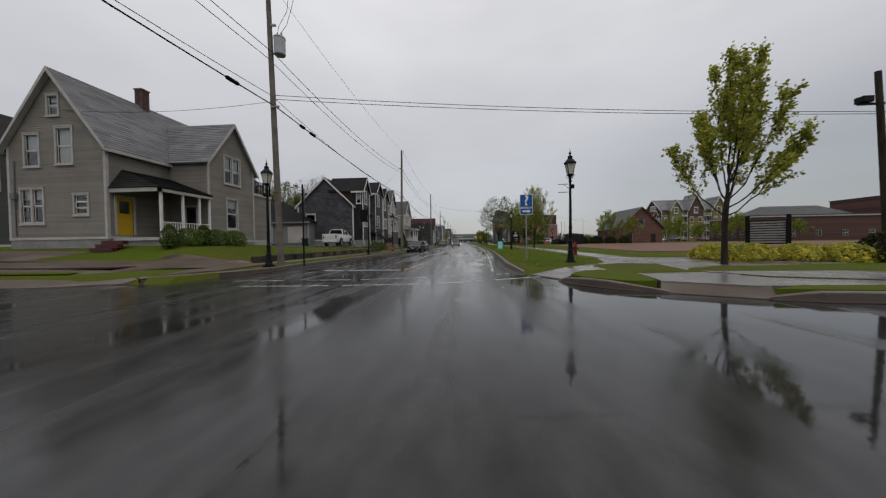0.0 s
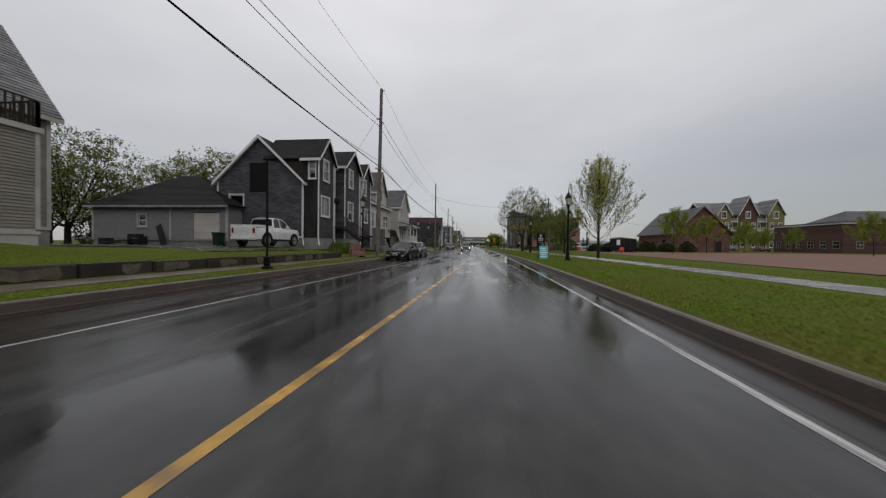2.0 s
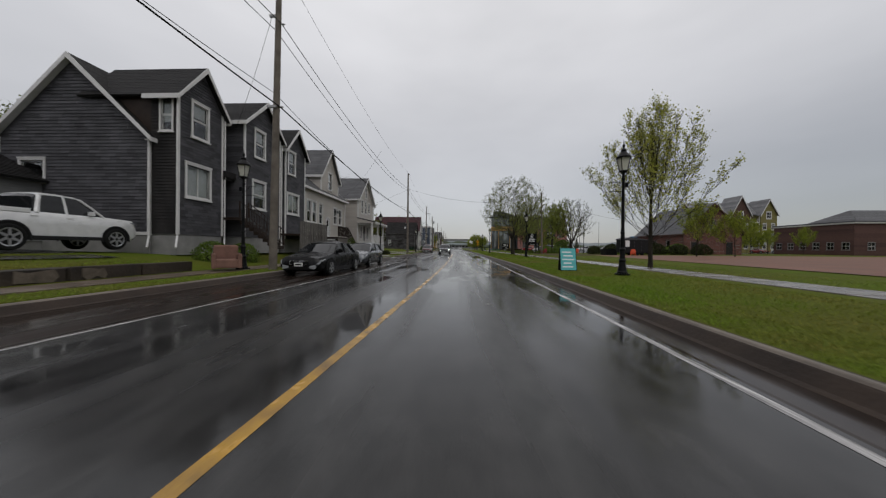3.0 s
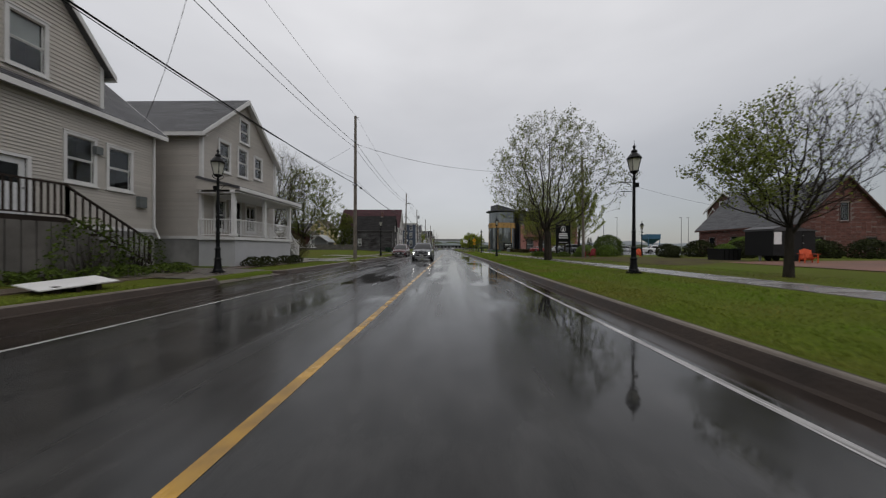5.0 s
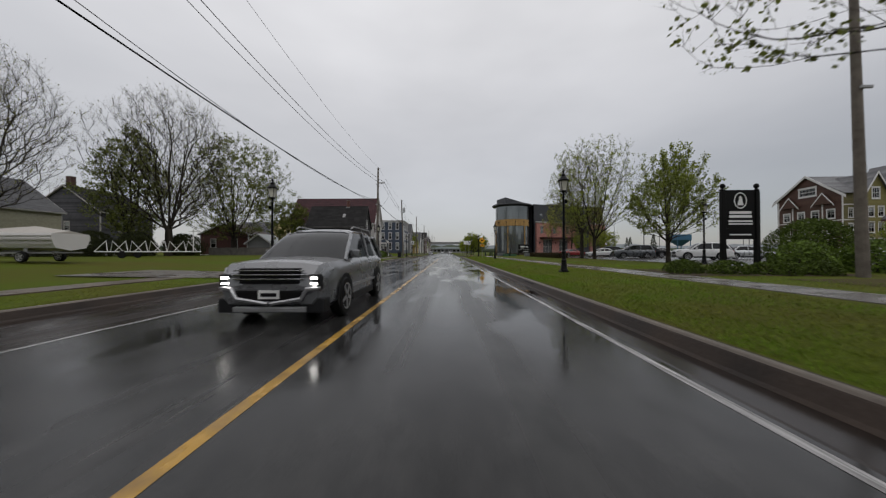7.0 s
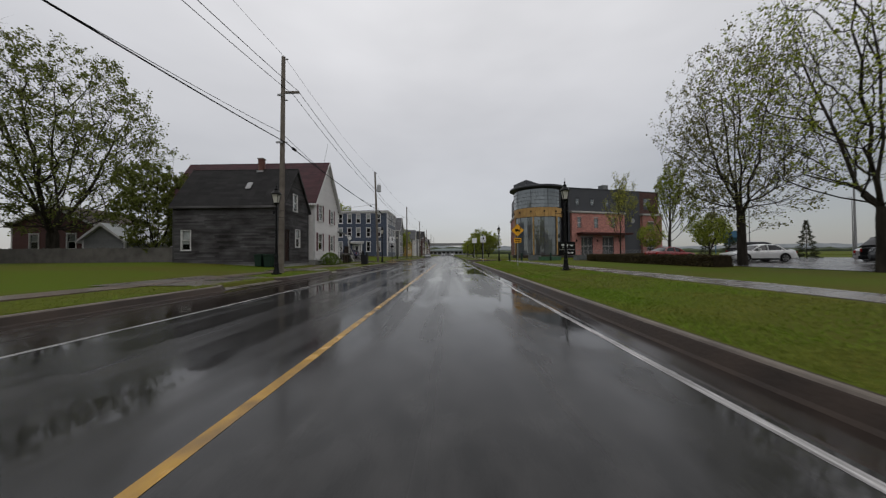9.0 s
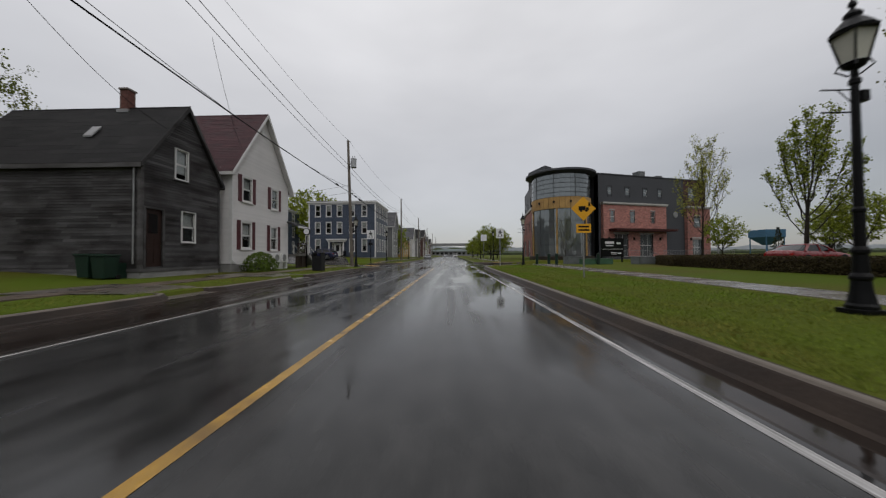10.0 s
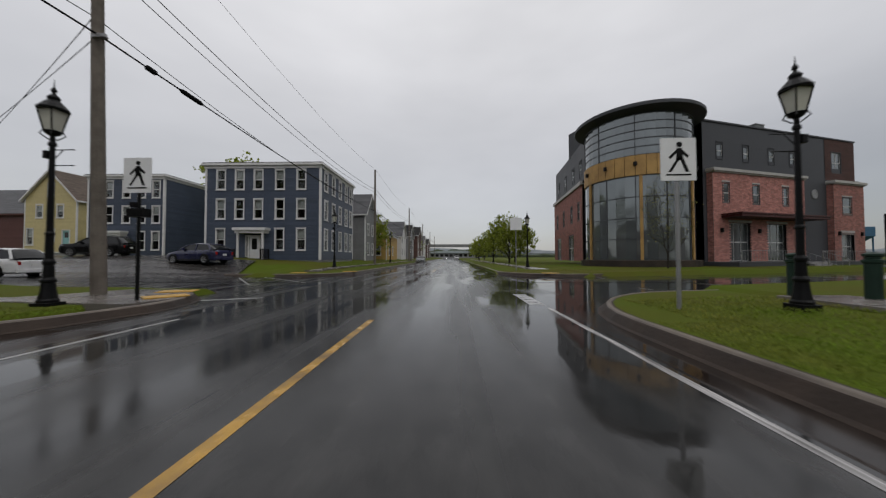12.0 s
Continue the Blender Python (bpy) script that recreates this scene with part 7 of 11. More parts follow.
s = post_sign("warning_sign", 7.2, 123.0, "amber diamond warning sign with a black vehicle symbol", 3.2)
bm = bmesh.new()
prism(bm, [(0, -0.5), (0.5, 0), (0, 0.5), (-0.5, 0)], 1, -0.05, -0.03)
d = part("diamond", bm, "sign_yellow", s)
d.matrix_local = pose(0, 0, 2.85)
bm = boxes((-0.2, -0.056, 2.78, 0.08, -0.05, 2.95), (0.1, -0.056, 2.78, 0.22, -0.05, 2.9), (-0.14, -0.056, 2.72, -0.06, -0.05, 2.78), (0.08, -0.056, 2.72, 0.16, -0.05, 2.78), (0.2, -0.056, 2.95, 0.28, -0.05, 3.1))
part("symbol", bm, "sign_black", s)
panel(s, -0.3, 1.85, 0.3, 2.22, "sign_yellow", -0.05, "tab")
bm = boxes(*[(-0.22, -0.056, z, 0.22, -0.05, z + 0.07) for z in (1.93, 2.07)])
part("text_bar", bm, "sign_black", s)

for x, y, z, post in ((-5.9, 139.3, 2.58, "black_metal"), (6.05, 138.3, 2.5, "galv")):
    s = post_sign("crossing_sign", x, y, "white crosswalk sign with a plain black symbol", z + 0.85, post, 0.04)
    panel(s, -0.34, z, 0.34, z + 0.84, "sign_white")
    bm = bmesh.new()
    prism(bm, [(-0.05, 0.4), (0.09, 0.4), (0.07, 0.64), (-0.03, 0.64)], 1, -0.066, -0.06)
    prism(bm, [(0.02 + 0.055 * math.cos(math.pi * q / 5), 0.71 + 0.055 * math.sin(math.pi * q / 5)) for q in range(10)], 1, -0.066, -0.06)
    prism(bm, [(-0.03, 0.62), (-0.03, 0.55), (-0.16, 0.42), (-0.19, 0.46)], 1, -0.066, -0.06)
    prism(bm, [(0.06, 0.62), (0.06, 0.54), (0.17, 0.44), (0.2, 0.49)], 1, -0.066, -0.06)
    prism(bm, [(-0.02, 0.45), (0.05, 0.47), (-0.14, 0.17), (-0.2, 0.17)], 1, -0.066, -0.06)
    prism(bm, [(0.02, 0.45), (0.09, 0.45), (0.2, 0.17), (0.13, 0.17)], 1, -0.066, -0.06)
    prism(bm, [(-0.24, 0.1), (0.24, 0.1), (0.24, 0.13), (-0.24, 0.13)], 1, -0.066, -0.06)
    part("symbol", bm, "sign_black", s).matrix_local = pose(0, 0, z)
    if x < 0:
        part("signal_box", boxes((-0.2, -0.12, 2.0, 0.22, 0.1, 2.2), (-0.1, -0.14, 2.22, 0.0, 0.0, 2.35), bevel=0.01), "black_metal", s)
copy_sign = post_sign("crossing_sign", 6.3, 155.5, "white crosswalk sign with a plain black symbol", 3.9)
panel(copy_sign, -0.42, 3.0, 0.42, 3.9, "sign_white")

# fire hydrant
hy = thing("fire_hydrant", pose(8.3, 17.7, ground_z(8.3, 17.7)) @ Matrix.Diagonal((0.8, 0.8, 0.86, 1)), "worn dark red cast-iron fire hydrant on the lawn", "fire hydrant")
bm = bmesh.new()
lathe(bm, [(0.17, 0), (0.17, 0.06), (0.13, 0.08), (0.13, 0.55), (0.17, 0.57), (0.17, 0.62), (0.14, 0.65), (0.13, 0.78), (0.09, 0.88), (0.05, 0.92), (0.05, 1.0)], 16)
part("barrel", bm, "hydrant_red", hy)
for a in (0, 90, 180):
    bm = bmesh.new()
    lathe(bm, [(0.07, 0.1), (0.07, 0.2), (0.085, 0.2), (0.085, 0.25), (0.03, 0.27)], 10)
    part("outlet", bm, "hydrant_red", hy).matrix_local = pose(0, 0, 0.5, 0, 0, a) @ pose(0, 0, 0, 0, 90, 0)

# folding pavement board
ab = thing("sandwich_board", pose(5.95, 39.6, ground_z(5.95, 39.6), 0, 0, -6), "turquoise folding pavement board standing on the grass", "sandwich board")
for sgn in (-1, 1):
    bm = bmesh.new()
    box(bm, -0.36, -0.015, 0, 0.36, 0.015, 1.08, bevel=0.006)
    b = part("board", bm, "plastic", ab)
    b.matrix_local = pose(0, sgn * 0.27, 0, sgn * 14)
    bm = boxes((-0.33, sgn * 0.017 - 0.002, 0.04, 0.33, sgn * 0.017 + 0.002, 1.05))
    f = part("face", bm, "teal_board", b)
    bm = boxes(*[(-0.26 + 0.05 * (k % 2), sgn * 0.02 - 0.002, 0.16 + k * 0.17, 0.26 - 0.06 * ((k + 1) % 3), sgn * 0.02 + 0.002, 0.22 + k * 0.17) for k in range(5)])
    part("text_bar", bm, "sign_white", b)

# entrance sign between posts
es = thing("entrance_sign", pose(15.3, 86.8, ground_z(15.3, 86.8)), "black entrance sign with a white oval emblem between posts", "sign")
for x in (-0.78, 0.78):
    bm = boxes((x - 0.09, -0.09, -0.1, x + 0.09, 0.09, 3.75), bevel=0.012)
    p = part("post", bm, "sign_black", es)
    bm = bmesh.new()
    lathe(bm, [(0.1, 3.75), (0.12, 3.8), (0.05, 3.86), (0.1, 3.94), (0.11, 4.0), (0.08, 4.07), (0.01, 4.11)], 12, x)
    part("finial", bm, "sign_black", p)
part("panel", boxes((-0.69, -0.04, 1.5, 0.69, 0.04, 3.8), bevel=0.01), "sign_black", es)
part("crossbar", boxes((-0.69, -0.03, 2.0, 0.69, -0.045, 2.04)), "sign_black", es)
bm = bmesh.new()
ring = [(0.3 * math.cos(2 * math.pi * k / 32), 0.38 * math.sin(2 * math.pi * k / 32)) for k in range(32)]
inner = [(0.25 * math.cos(2 * math.pi * k / 32), 0.33 * math.sin(2 * math.pi * k / 32)) for k in range(32)]
va, vb = [bm.verts.new((a, -0.05, 3.3 + b)) for a, b in ring], [bm.verts.new((a, -0.05, 3.3 + b)) for a, b in inner]
for k in range(32):
    bm.faces.new((va[k], va[(k + 1) % 32], vb[(k + 1) % 32], vb[k]))
prism(bm, [(-0.14, 3.08), (0.14, 3.08), (0.08, 3.3), (0.05, 3.5), (-0.05, 3.5), (-0.08, 3.3)], 1, -0.055, -0.045)
part("emblem", bm, "sign_white", es)
bm = boxes((-0.5, -0.05, 2.68, 0.5, -0.04, 2.8), (-0.52, -0.05, 2.5, 0.52, -0.04, 2.62), (-0.55, -0.05, 2.3, 0.55, -0.04, 2.38), (-0.55, -0.05, 2.18, 0.55, -0.04, 2.24), (-0.5, -0.05, 1.68, 0.5, -0.04, 1.74))
part("text_bar", bm, "sign_white", es)

# directory board by the brick building
db = thing("directory_board", pose(19.0, 144.4, ground_z(19.0, 144.4), 0, 0, 13), "black directory board with pale bars and an arrow", "sign")
for x in (-1.25, 1.25):
    part("post", boxes((x - 0.06, 0.0, -0.1, x + 0.06, 0.12, 2.5)), "sign_black", db)
part("panel", boxes((-1.4, -0.06, 0.6, 1.4, 0.0, 2.6), bevel=0.01), "sign_black", db)
bm = boxes((-0.9, -0.07, 2.0, 0.2, -0.06, 2.25), (-0.8, -0.07, 1.75, 0.1, -0.06, 1.85), (0.5, -0.07, 1.95, 1.0, -0.06, 2.15), (-0.2, -0.07, 1.0, 0.5, -0.06, 1.08), (-0.2, -0.07, 0.85, 0.5, -0.06, 0.92), (-1.3, -0.065, 1.4, 1.3, -0.06, 1.44))
part("text_bar", bm, "sign_white", db)
arrow(db, 0.6, 1.1, 0.97, 0.28, "sign_white", -0.066)

# bollards and utility cabinets on the corner lawn
for x, y in ((9.7, 139.7), (10.6, 139.0), (10.8, 137.5), (14.6, 138.0)):
    b = thing("bollard", pose(x, y, ground_z(x, y)), "black metal bollard with ringed top on the corner lawn", "bollard", "bollards on the corner")
    bm = bmesh.new()
    lathe(bm, [(0.13, -0.05), (0.13, 0.78), (0.16, 0.8), (0.16, 0.85), (0.12, 0.87), (0.12, 0.92), (0.15, 0.94), (0.15, 0.98), (0.05, 1.02)], 14)
    part("post", bm, "bin_green", b)
for x, y, w, d, h, mat, lab in ((13.0, 140.9, 1.4, 0.9, 0.85, "box_grey", "grey utility cabinet on the corner lawn"), (13.9, 139.7, 1.1, 0.9, 0.6, "box_green", "low green utility box on the corner lawn"),
                                (15.3, 139.8, 1.3, 0.9, 0.6, "box_green", "low green utility box on the corner lawn"), (18.6, 139.2, 1.8, 1.1, 0.8, "box_grey", "grey-green transformer cabinet on the lawn")):
    c = thing("utility_cabinet", pose(x, y - 1.2, ground_z(x, y) - 0.02, 0, 0, 8) @ Matrix.Diagonal((1, 1, 0.8, 1)), lab, "utility cabinet", "utility cabinets")
    part("body", boxes((-w / 2, -d / 2, -0.05, w / 2, d / 2, h), bevel=0.03), mat, c)
    part("lid", boxes((-w / 2 - 0.04, -d / 2 - 0.04, h, w / 2 + 0.04, d / 2 + 0.04, h + 0.06), bevel=0.02), mat, c)
    part("door", boxes((-w / 2 + 0.08, -d / 2 - 0.02, 0.08, -0.02, -d / 2, h - 0.08), (0.02, -d / 2 - 0.02, 0.08, w / 2 - 0.08, -d / 2, h - 0.08)), mat, c)

# wheelie bin, litter bin, clock, heat pumps, armchair
wb = thing("wheelie_bin", pose(-19.6, 37.0, ground_z(-19.6, 37.0)), "dark green plastic wheelie bin beside the garage", "bin")
bm = bmesh.new()
box(bm, -0.3, -0.32, 0.08, 0.3, 0.32, 1.0, bevel=0.04)
for v in bm.verts:
    if v.co.z < 0.5:
        v.co.x *= 0.82
        v.co.y *= 0.82
part("body", bm, "bin_green", wb)
part("lid", boxes((-0.34, -0.38, 1.0, 0.34, 0.36, 1.08), bevel=0.03), "bin_green", wb)
for x in (-0.27, 0.27):
    bm = bmesh.new()
    lathe(bm, [(0.1, -0.03), (0.11, 0), (0.1, 0.03)], 14)
    part("wheel", bm, "tyre", wb).matrix_local = pose(x, 0.28, 0.1, 0, 90)
for x, y in ((-12.9, 122.7), (-13.7, 122.8)):
    copy_thing(wb, pose(x, y, ground_z(x, y) - 0.02))
lb = thing("litter_bin", pose(-7.4, 131.2, ground_z(-7.4, 131.2)), "black street litter bin on the grass", "bin")
part("body", boxes((-0.32, -0.32, 0.02, 0.32, 0.32, 0.95), bevel=0.03), "plastic", lb)
part("hood", boxes((-0.34, -0.34, 0.95, 0.34, 0.34, 1.02), (-0.3, -0.3, 1.02, -0.24, 0.3, 1.2), (0.24, -0.3, 1.02, 0.3, 0.3, 1.2), (-0.34, -0.34, 1.2, 0.34, 0.34, 1.26)), "plastic", lb)
ck = thing("post_clock", pose(-10.6, 136.3, ground_z(-10.6, 136.3)), "small black round clock on a post by the entrance", "clock")
bm = bmesh.new()
tube(bm, [(0, 0, 0), (0, 0, 2.7)], 0.05, 10)
part("post", bm, "black_metal", ck)
bm = bmesh.new()
lathe(bm, [(0.27, -0.08), (0.3, -0.05), (0.3, 0.05), (0.27, 0.08)], 20)
part("case", bm, "black_metal", ck).matrix_local = pose(0, 0, 3.05, 90)
bm = bmesh.new()
lathe(bm, [(0.24, 0), (0.24, 0.01)], 20)
part("dial", bm, "sign_white", ck).matrix_local = pose(0, -0.08, 3.05, 90)
for y in (132.6, 133.6):
    hp = thing("heat_pump", pose(-11.2, y, 0.35, 0, 0, 90), "white outdoor heat pump unit on a stand by the wall", "heat pump", "heat pumps by the white house")
    part("case", boxes((-0.4, -0.16, 0.4, 0.4, 0.16, 1.05), bevel=0.02), "white_trim", hp)
    bm = bmesh.new()
    lathe(bm, [(0.26, 0), (0.26, 0.02), (0.22, 0.025), (0.05, 0.02)], 20)
    part("fan_grille", bm, "galv", hp).matrix_local = pose(-0.08, -0.16, 0.73, 90)
    for x in (-0.35, 0.3):
        part("stand", boxes((x, -0.15, -0.1, x + 0.05, 0.15, 0.4)), "white_trim", hp)
ac = thing("armchair", pose(-8.3, 36.9, ground_z(-8.3, 36.9) + 0.02, 0, 0, 40), "worn salmon upholstered armchair abandoned at the kerbside", "armchair")
part("seat", boxes((-0.38, -0.4, 0.1, 0.38, 0.35, 0.45), bevel=0.06), "armchair", ac)
part("backrest", boxes((-0.42, 0.22, 0.1, 0.42, 0.48, 1.0), bevel=0.08), "armchair", ac)
for x in (-0.48, 0.36):
    part("armrest", boxes((x, -0.42, 0.08, x + 0.14, 0.4, 0.66), bevel=0.05), "armchair", ac)
# boards left on the verge, white pallet-like sheet
sh = thing("board_pile", pose(-7.3, 54.75, ground_z(-7.3, 54.75), 0, 0, -12), "white discarded sheet on dark boards by the path", "board pile")
part("sheet", boxes((-0.42, -0.75, 0.2, 0.42, 0.6, 0.225)), "white_trim", sh).matrix_local = pose(0, 0, 0, 4, 7, 0)
for k in range(3):
    part("board", boxes((-0.4 + 0.06 * k, -0.5 + 0.35 * k, 0.0, 0.36, -0.4 + 0.35 * k, 0.17)), "deck_brown", sh)
# boat trailer rack
tr = thing("trailer_rack", pose(-24.7, 99.5, ground_z(-24.7, 99.5), 0, 0, 10), "white steel trailer rack parked on the grass", "trailer")
bm = bmesh.new()
for y in (-0.8, 0.8):
    tube(bm, [(-3.6, y, 0.55), (3.6, y, 0.55)], 0.05, 6)
for k in range(5):
    x = -3.2 + k * 1.5
    for y in (-0.8, 0.8):
        tube(bm, [(x - 0.5, y, 0.55), (x, y * 0.4, 1.5), (x + 0.5, y, 0.55)], 0.035, 6)
tube(bm, [(3.4, 0, 0.55), (3.4, 0, 2.6)], 0.04, 6)
tube(bm, [(3.0, 0, 2.4), (3.8, 0, 2.4)], 0.04, 6)
part("frame", bm, "white_trim", tr)
for y in (-0.85, 0.85):
    bm = bmesh.new()
    lathe(bm, [(0.2, -0.08), (0.3, -0.07), (0.32, 0), (0.3, 0.07), (0.2, 0.08)], 16)
    part("wheel", bm, "tyre", tr).matrix_local = pose(-1.6, y, 0.3, 90)
# storm inlet in the right kerb
inlet = tagged(mesh_object("storm_inlet", boxes((-0.02, -0.6, 0.01, 0.12, 0.6, 0.13)), "sign_black"), "dark storm drain inlet in the kerb face", "storm drain", kind="structure")
inlet.matrix_world = pose(4.57, 83.2, 0)
inlet = tagged(mesh_object("storm_inlet", boxes((-0.1, -0.42, 0.008, 0.02, 0.42, 0.14)), "sign_black"), "dark storm drain inlet in the kerb face", "storm drain", kind="structure")
inlet.matrix_world = pose(-8.99, 6.84, 0, 0, 0, -30)


# ---- the brick building with a glazed drum ----
def brick_skin(bm, o, u, width, z0, z1, holes=(), bl=0.42, bh=0.14, out=0.02):
    """Coursed bricks proud of their mortar."""
    o, u = Vector(o), Vector(u).normalized()
    n = u.cross(Vector((0, 0, 1)))
    z, row = z0, 0
    while z < z1 - 0.02:
        t = min(z + bh, z1)
        x = -(bl / 2 if row % 2 else 0)
        while x < width:
            a, b = max(0, x) + 0.008, min(width, x + bl) - 0.008
            if b - a > 0.04 and not any(l < (a + b) / 2 < r and lo < (z + t) / 2 < hi for l, lo, r, hi in holes):
                d = out + random.uniform(-0.004, 0.004)
                p = [o + u * s + Vector((0, 0, v)) + n * w for s, v, w in ((a, z + 0.008, d), (b, z + 0.008, d), (b, t - 0.008, d), (a, t - 0.008, d),
                                                                       (a, z + 0.008, 0), (b, z + 0.008, 0), (b, t - 0.008, 0), (a, t - 0.008, 0))]
                vs = [bm.verts.new(q) for q in p]
                bm.faces.new(vs[:4])
                bm.faces.new((vs[4], vs[5], vs[1], vs[0]))
                bm.faces.new((vs[3], vs[2], vs[6], vs[7]))
            x += bl
        z, row = t, row + 1


def brick_building():
    ang = math.degrees(math.atan2(171.5 - 164.3, 50.1 - 26.7))
    m = pose(26.7, 164.3, 0, 0, 0, ang)
    h = thing("brick_building", m, "three-storey red brick and charcoal building with a glazed drum", "building")
    W, D, base, top, band = 24.5, 17.0, 0.7, 15.0, 10.1
    # charcoal block with openings in its street face
    holes = [(x, 11.2, x + 0.85, 12.9) for x in (1.9, 5.7, 9.6, 13.0)] + [(20.2, 11.0, 21.9, 13.4), (13.2, 5.9, 14.0, 8.0)]
    bm = bmesh.new()
    wall_pieces(bm, (0, 0, base), (1, 0, 0), top - base, lambda v: (0.0, W), [(a, b - base, c, d - base) for a, b, c, d in holes], 1.2, 0.012, 0.008)
    part("wall", bm, "dark_cladding", h)
    bm = bmesh.new()
    box(bm, W - 0.02, 0.0, base - 1, W, D, top)
    box(bm, 0, D - 0.02, base - 1, W, D, top)
    box(bm, -0.02, 1.0, base - 1, 0, D, top)
    part("wall", bm, "dark_cladding", h)
    part("roof", boxes((0.0, 0.05, top - 0.3, W, D, top - 0.05)), "dark_roof", h)
    part("parapet", boxes((-0.1, -0.12, top - 0.1, W + 0.1, 0.2, top + 0.06), (W - 0.15, 0.2, top - 0.1, W + 0.1, D, top + 0.06)), "dark_cladding", h)
    wm = wall_matrix((0, 0, 0), (1, 0, 0))
    for a, b, c, d in holes:
        window(h, wm @ Matrix.Translation((a, 0.01, b)), c - a, d - b, "dark_cladding", 2, 1 if c - a < 1.2 else 2, 0.0, 0.06, False, "tower_glass")
    # brick front with the entrance, and the brick end bay
    for x0, x1, zt, wins, name in ((0.5, 14.2, band - 0.5, [(1.3, 6.6), (5.6, 6.6), (10.1, 6.6)], "brick_front"), (19.2, W + 0.35, band - 0.6, [(1.6, 6.0)], "brick_bay")):
        y = -0.55
        hh = [(a, z, a + (0.95 if x0 < 5 else 1.7), z + 2.0) for a, z in wins]
        if x0 < 5:
            hh += [(2.1, base, 5.2, 4.6), (7.6, base, 10.6, 4.6)]
        else:
            hh += [(1.2, base, 3.6, 3.9)]
        bm = bmesh.new()
        brick_skin(bm, (x0, y, 0), (1, 0, 0), x1 - x0, base, zt, hh)
        brick_skin(bm, (x1, y, 0), (0, 1, 0), 0.55, base, zt)
        brick_skin(bm, (x0, 0, 0), (0, -1, 0), 0.55, base, zt)
        wall_ob = part(name, bm, "brick", h, "red brick facing")
        wall_ob["kind"] = "stuff"
        bm = bmesh.new()
        wall_pieces(bm, (x0, y, base), (1, 0, 0), zt - base, lambda v, w=x1 - x0: (0.0, w), [(a, b - base, c, d - base) for a, b, c, d in hh], 0.5, 0.004, 0.004)
        box(bm, x1 - 0.004, y + 0.01, base, x1, 0, zt)
        box(bm, x0, y + 0.01, base, x0 + 0.004, 0, zt)
        part("mortar", bm, "mortar", h)
        part("cornice", boxes((x0 - 0.2, y - 0.28, zt + 0.12, x1 + 0.2, 0.0, zt + 0.42), (x0 - 0.1, y - 0.15, zt, x1 + 0.1, 0.0, zt + 0.12), bevel=0.03), "cream_trim", h)
        wb = wall_matrix((x0, y, 0), (1, 0, 0))
        for a, b, c, d in hh:
            if b > base:
                window(h, wb @ Matrix.Translation((a, 0.0, b)), c - a, d - b, "dark_cladding", 2, 1, 0.0, 0.05, False, "tower_glass")
                part("lintel", boxes((a + x0 - 0.1, y - 0.05, d + 0.05, c + x0 + 0.1, y, d + 0.25)), "cream_trim", h)
            else:
                window(h, wb @ Matrix.Translation((a, -0.25, b + 0.05)), c - a, d - b - 0.05, "dark_cladding", 2, 3, 0.0, 0.06, False, "tower_glass")
                part("lintel", boxes((a + x0 - 0.1, y - 0.05, d + 0.05, c + x0 + 0.1, y, d + 0.28)), "cream_trim", h)
        for a in ((0.9, 6.2, 12.0) if x0 < 5 else (0.6, 4.8)):
            part("wall_lamp", boxes((x0 + a, y - 0.22, 3.6, x0 + a + 0.22, y, 4.05), bevel=0.02), "black_metal", h)
    bm = bmesh.new()
    brick_skin(bm, (19.0, -0.03, 0), (1, 0, 0), W - 19.0 + 0.02, band, top - 0.1, [(20.2 - 19 - 0.1, 10.9, 21.9 - 19 + 0.1, 13.5)])
    ub = part("upper_brick", bm, "brick_dark", h, "dark red brick panel")
    ub["kind"] = "stuff"
    # plant units on the flat roof
    for x0, y0, x1, y1, zt in ((10.4, 1.5, 11.8, 2.9, 16.4), (14.6, 1.5, 15.8, 2.6, 15.8)):
        unit = part("roof_unit", boxes((x0, y0, top - 0.06, x1, y1, zt - 0.1), bevel=0.02), "box_grey", h, "grey rooftop air unit")
        part("unit_cap", boxes((x0 - 0.05, y0 - 0.05, zt - 0.1, x1 + 0.05, y1 + 0.05, zt), bevel=0.01), "galv", unit)
        for k in range(4):
            z = top + 0.12 + k * (zt - top - 0.3) / 4
            part("louvre", boxes((x0 + 0.1, y0 - 0.02, z, x1 - 0.1, y0, z + 0.06)), "galv", unit)
    # canopy, steps, terrace rail
    part("canopy", boxes((1.6, -2.3, 5.05, 14.6, -0.55, 5.3), (1.5, -2.4, 5.3, 14.7, -0.5, 5.45), bevel=0.02), "step_red", h, "dark red entrance canopy")
    part("terrace", boxes((-2.0, -4.2, -0.4, W + 1.0, -0.55, base)), "dark_cladding", h)
    railing(h, (-1.5, -4.1, base), (6.2, -4.1, base), 1.0, "galv", 0.35, 0.015, 0.04)
    railing(h, (9.2, -4.1, base), (W + 0.8, -4.1, base), 1.0, "galv", 0.35, 0.015, 0.04)
    stairs(h, pose(9.0, -4.2, -0.15, 0, 0, 180), 2.6, 0.17, 0.3, 5, "foundation")
    for x in (6.3, 9.1):
        railing(h, (x, -4.2, base), (x, -5.8, 0.0), 0.95, "galv", 0.4, 0.015, 0.04)
    bm = bmesh.new()
    lathe(bm, [(0.55, 0), (0.55, 0.06), (0.45, 0.08), (0.45, 0.05)], 24)
    part("round_emblem", bm, "galv", h).matrix_local = pose(17.0, -0.02, 8.3, 90)
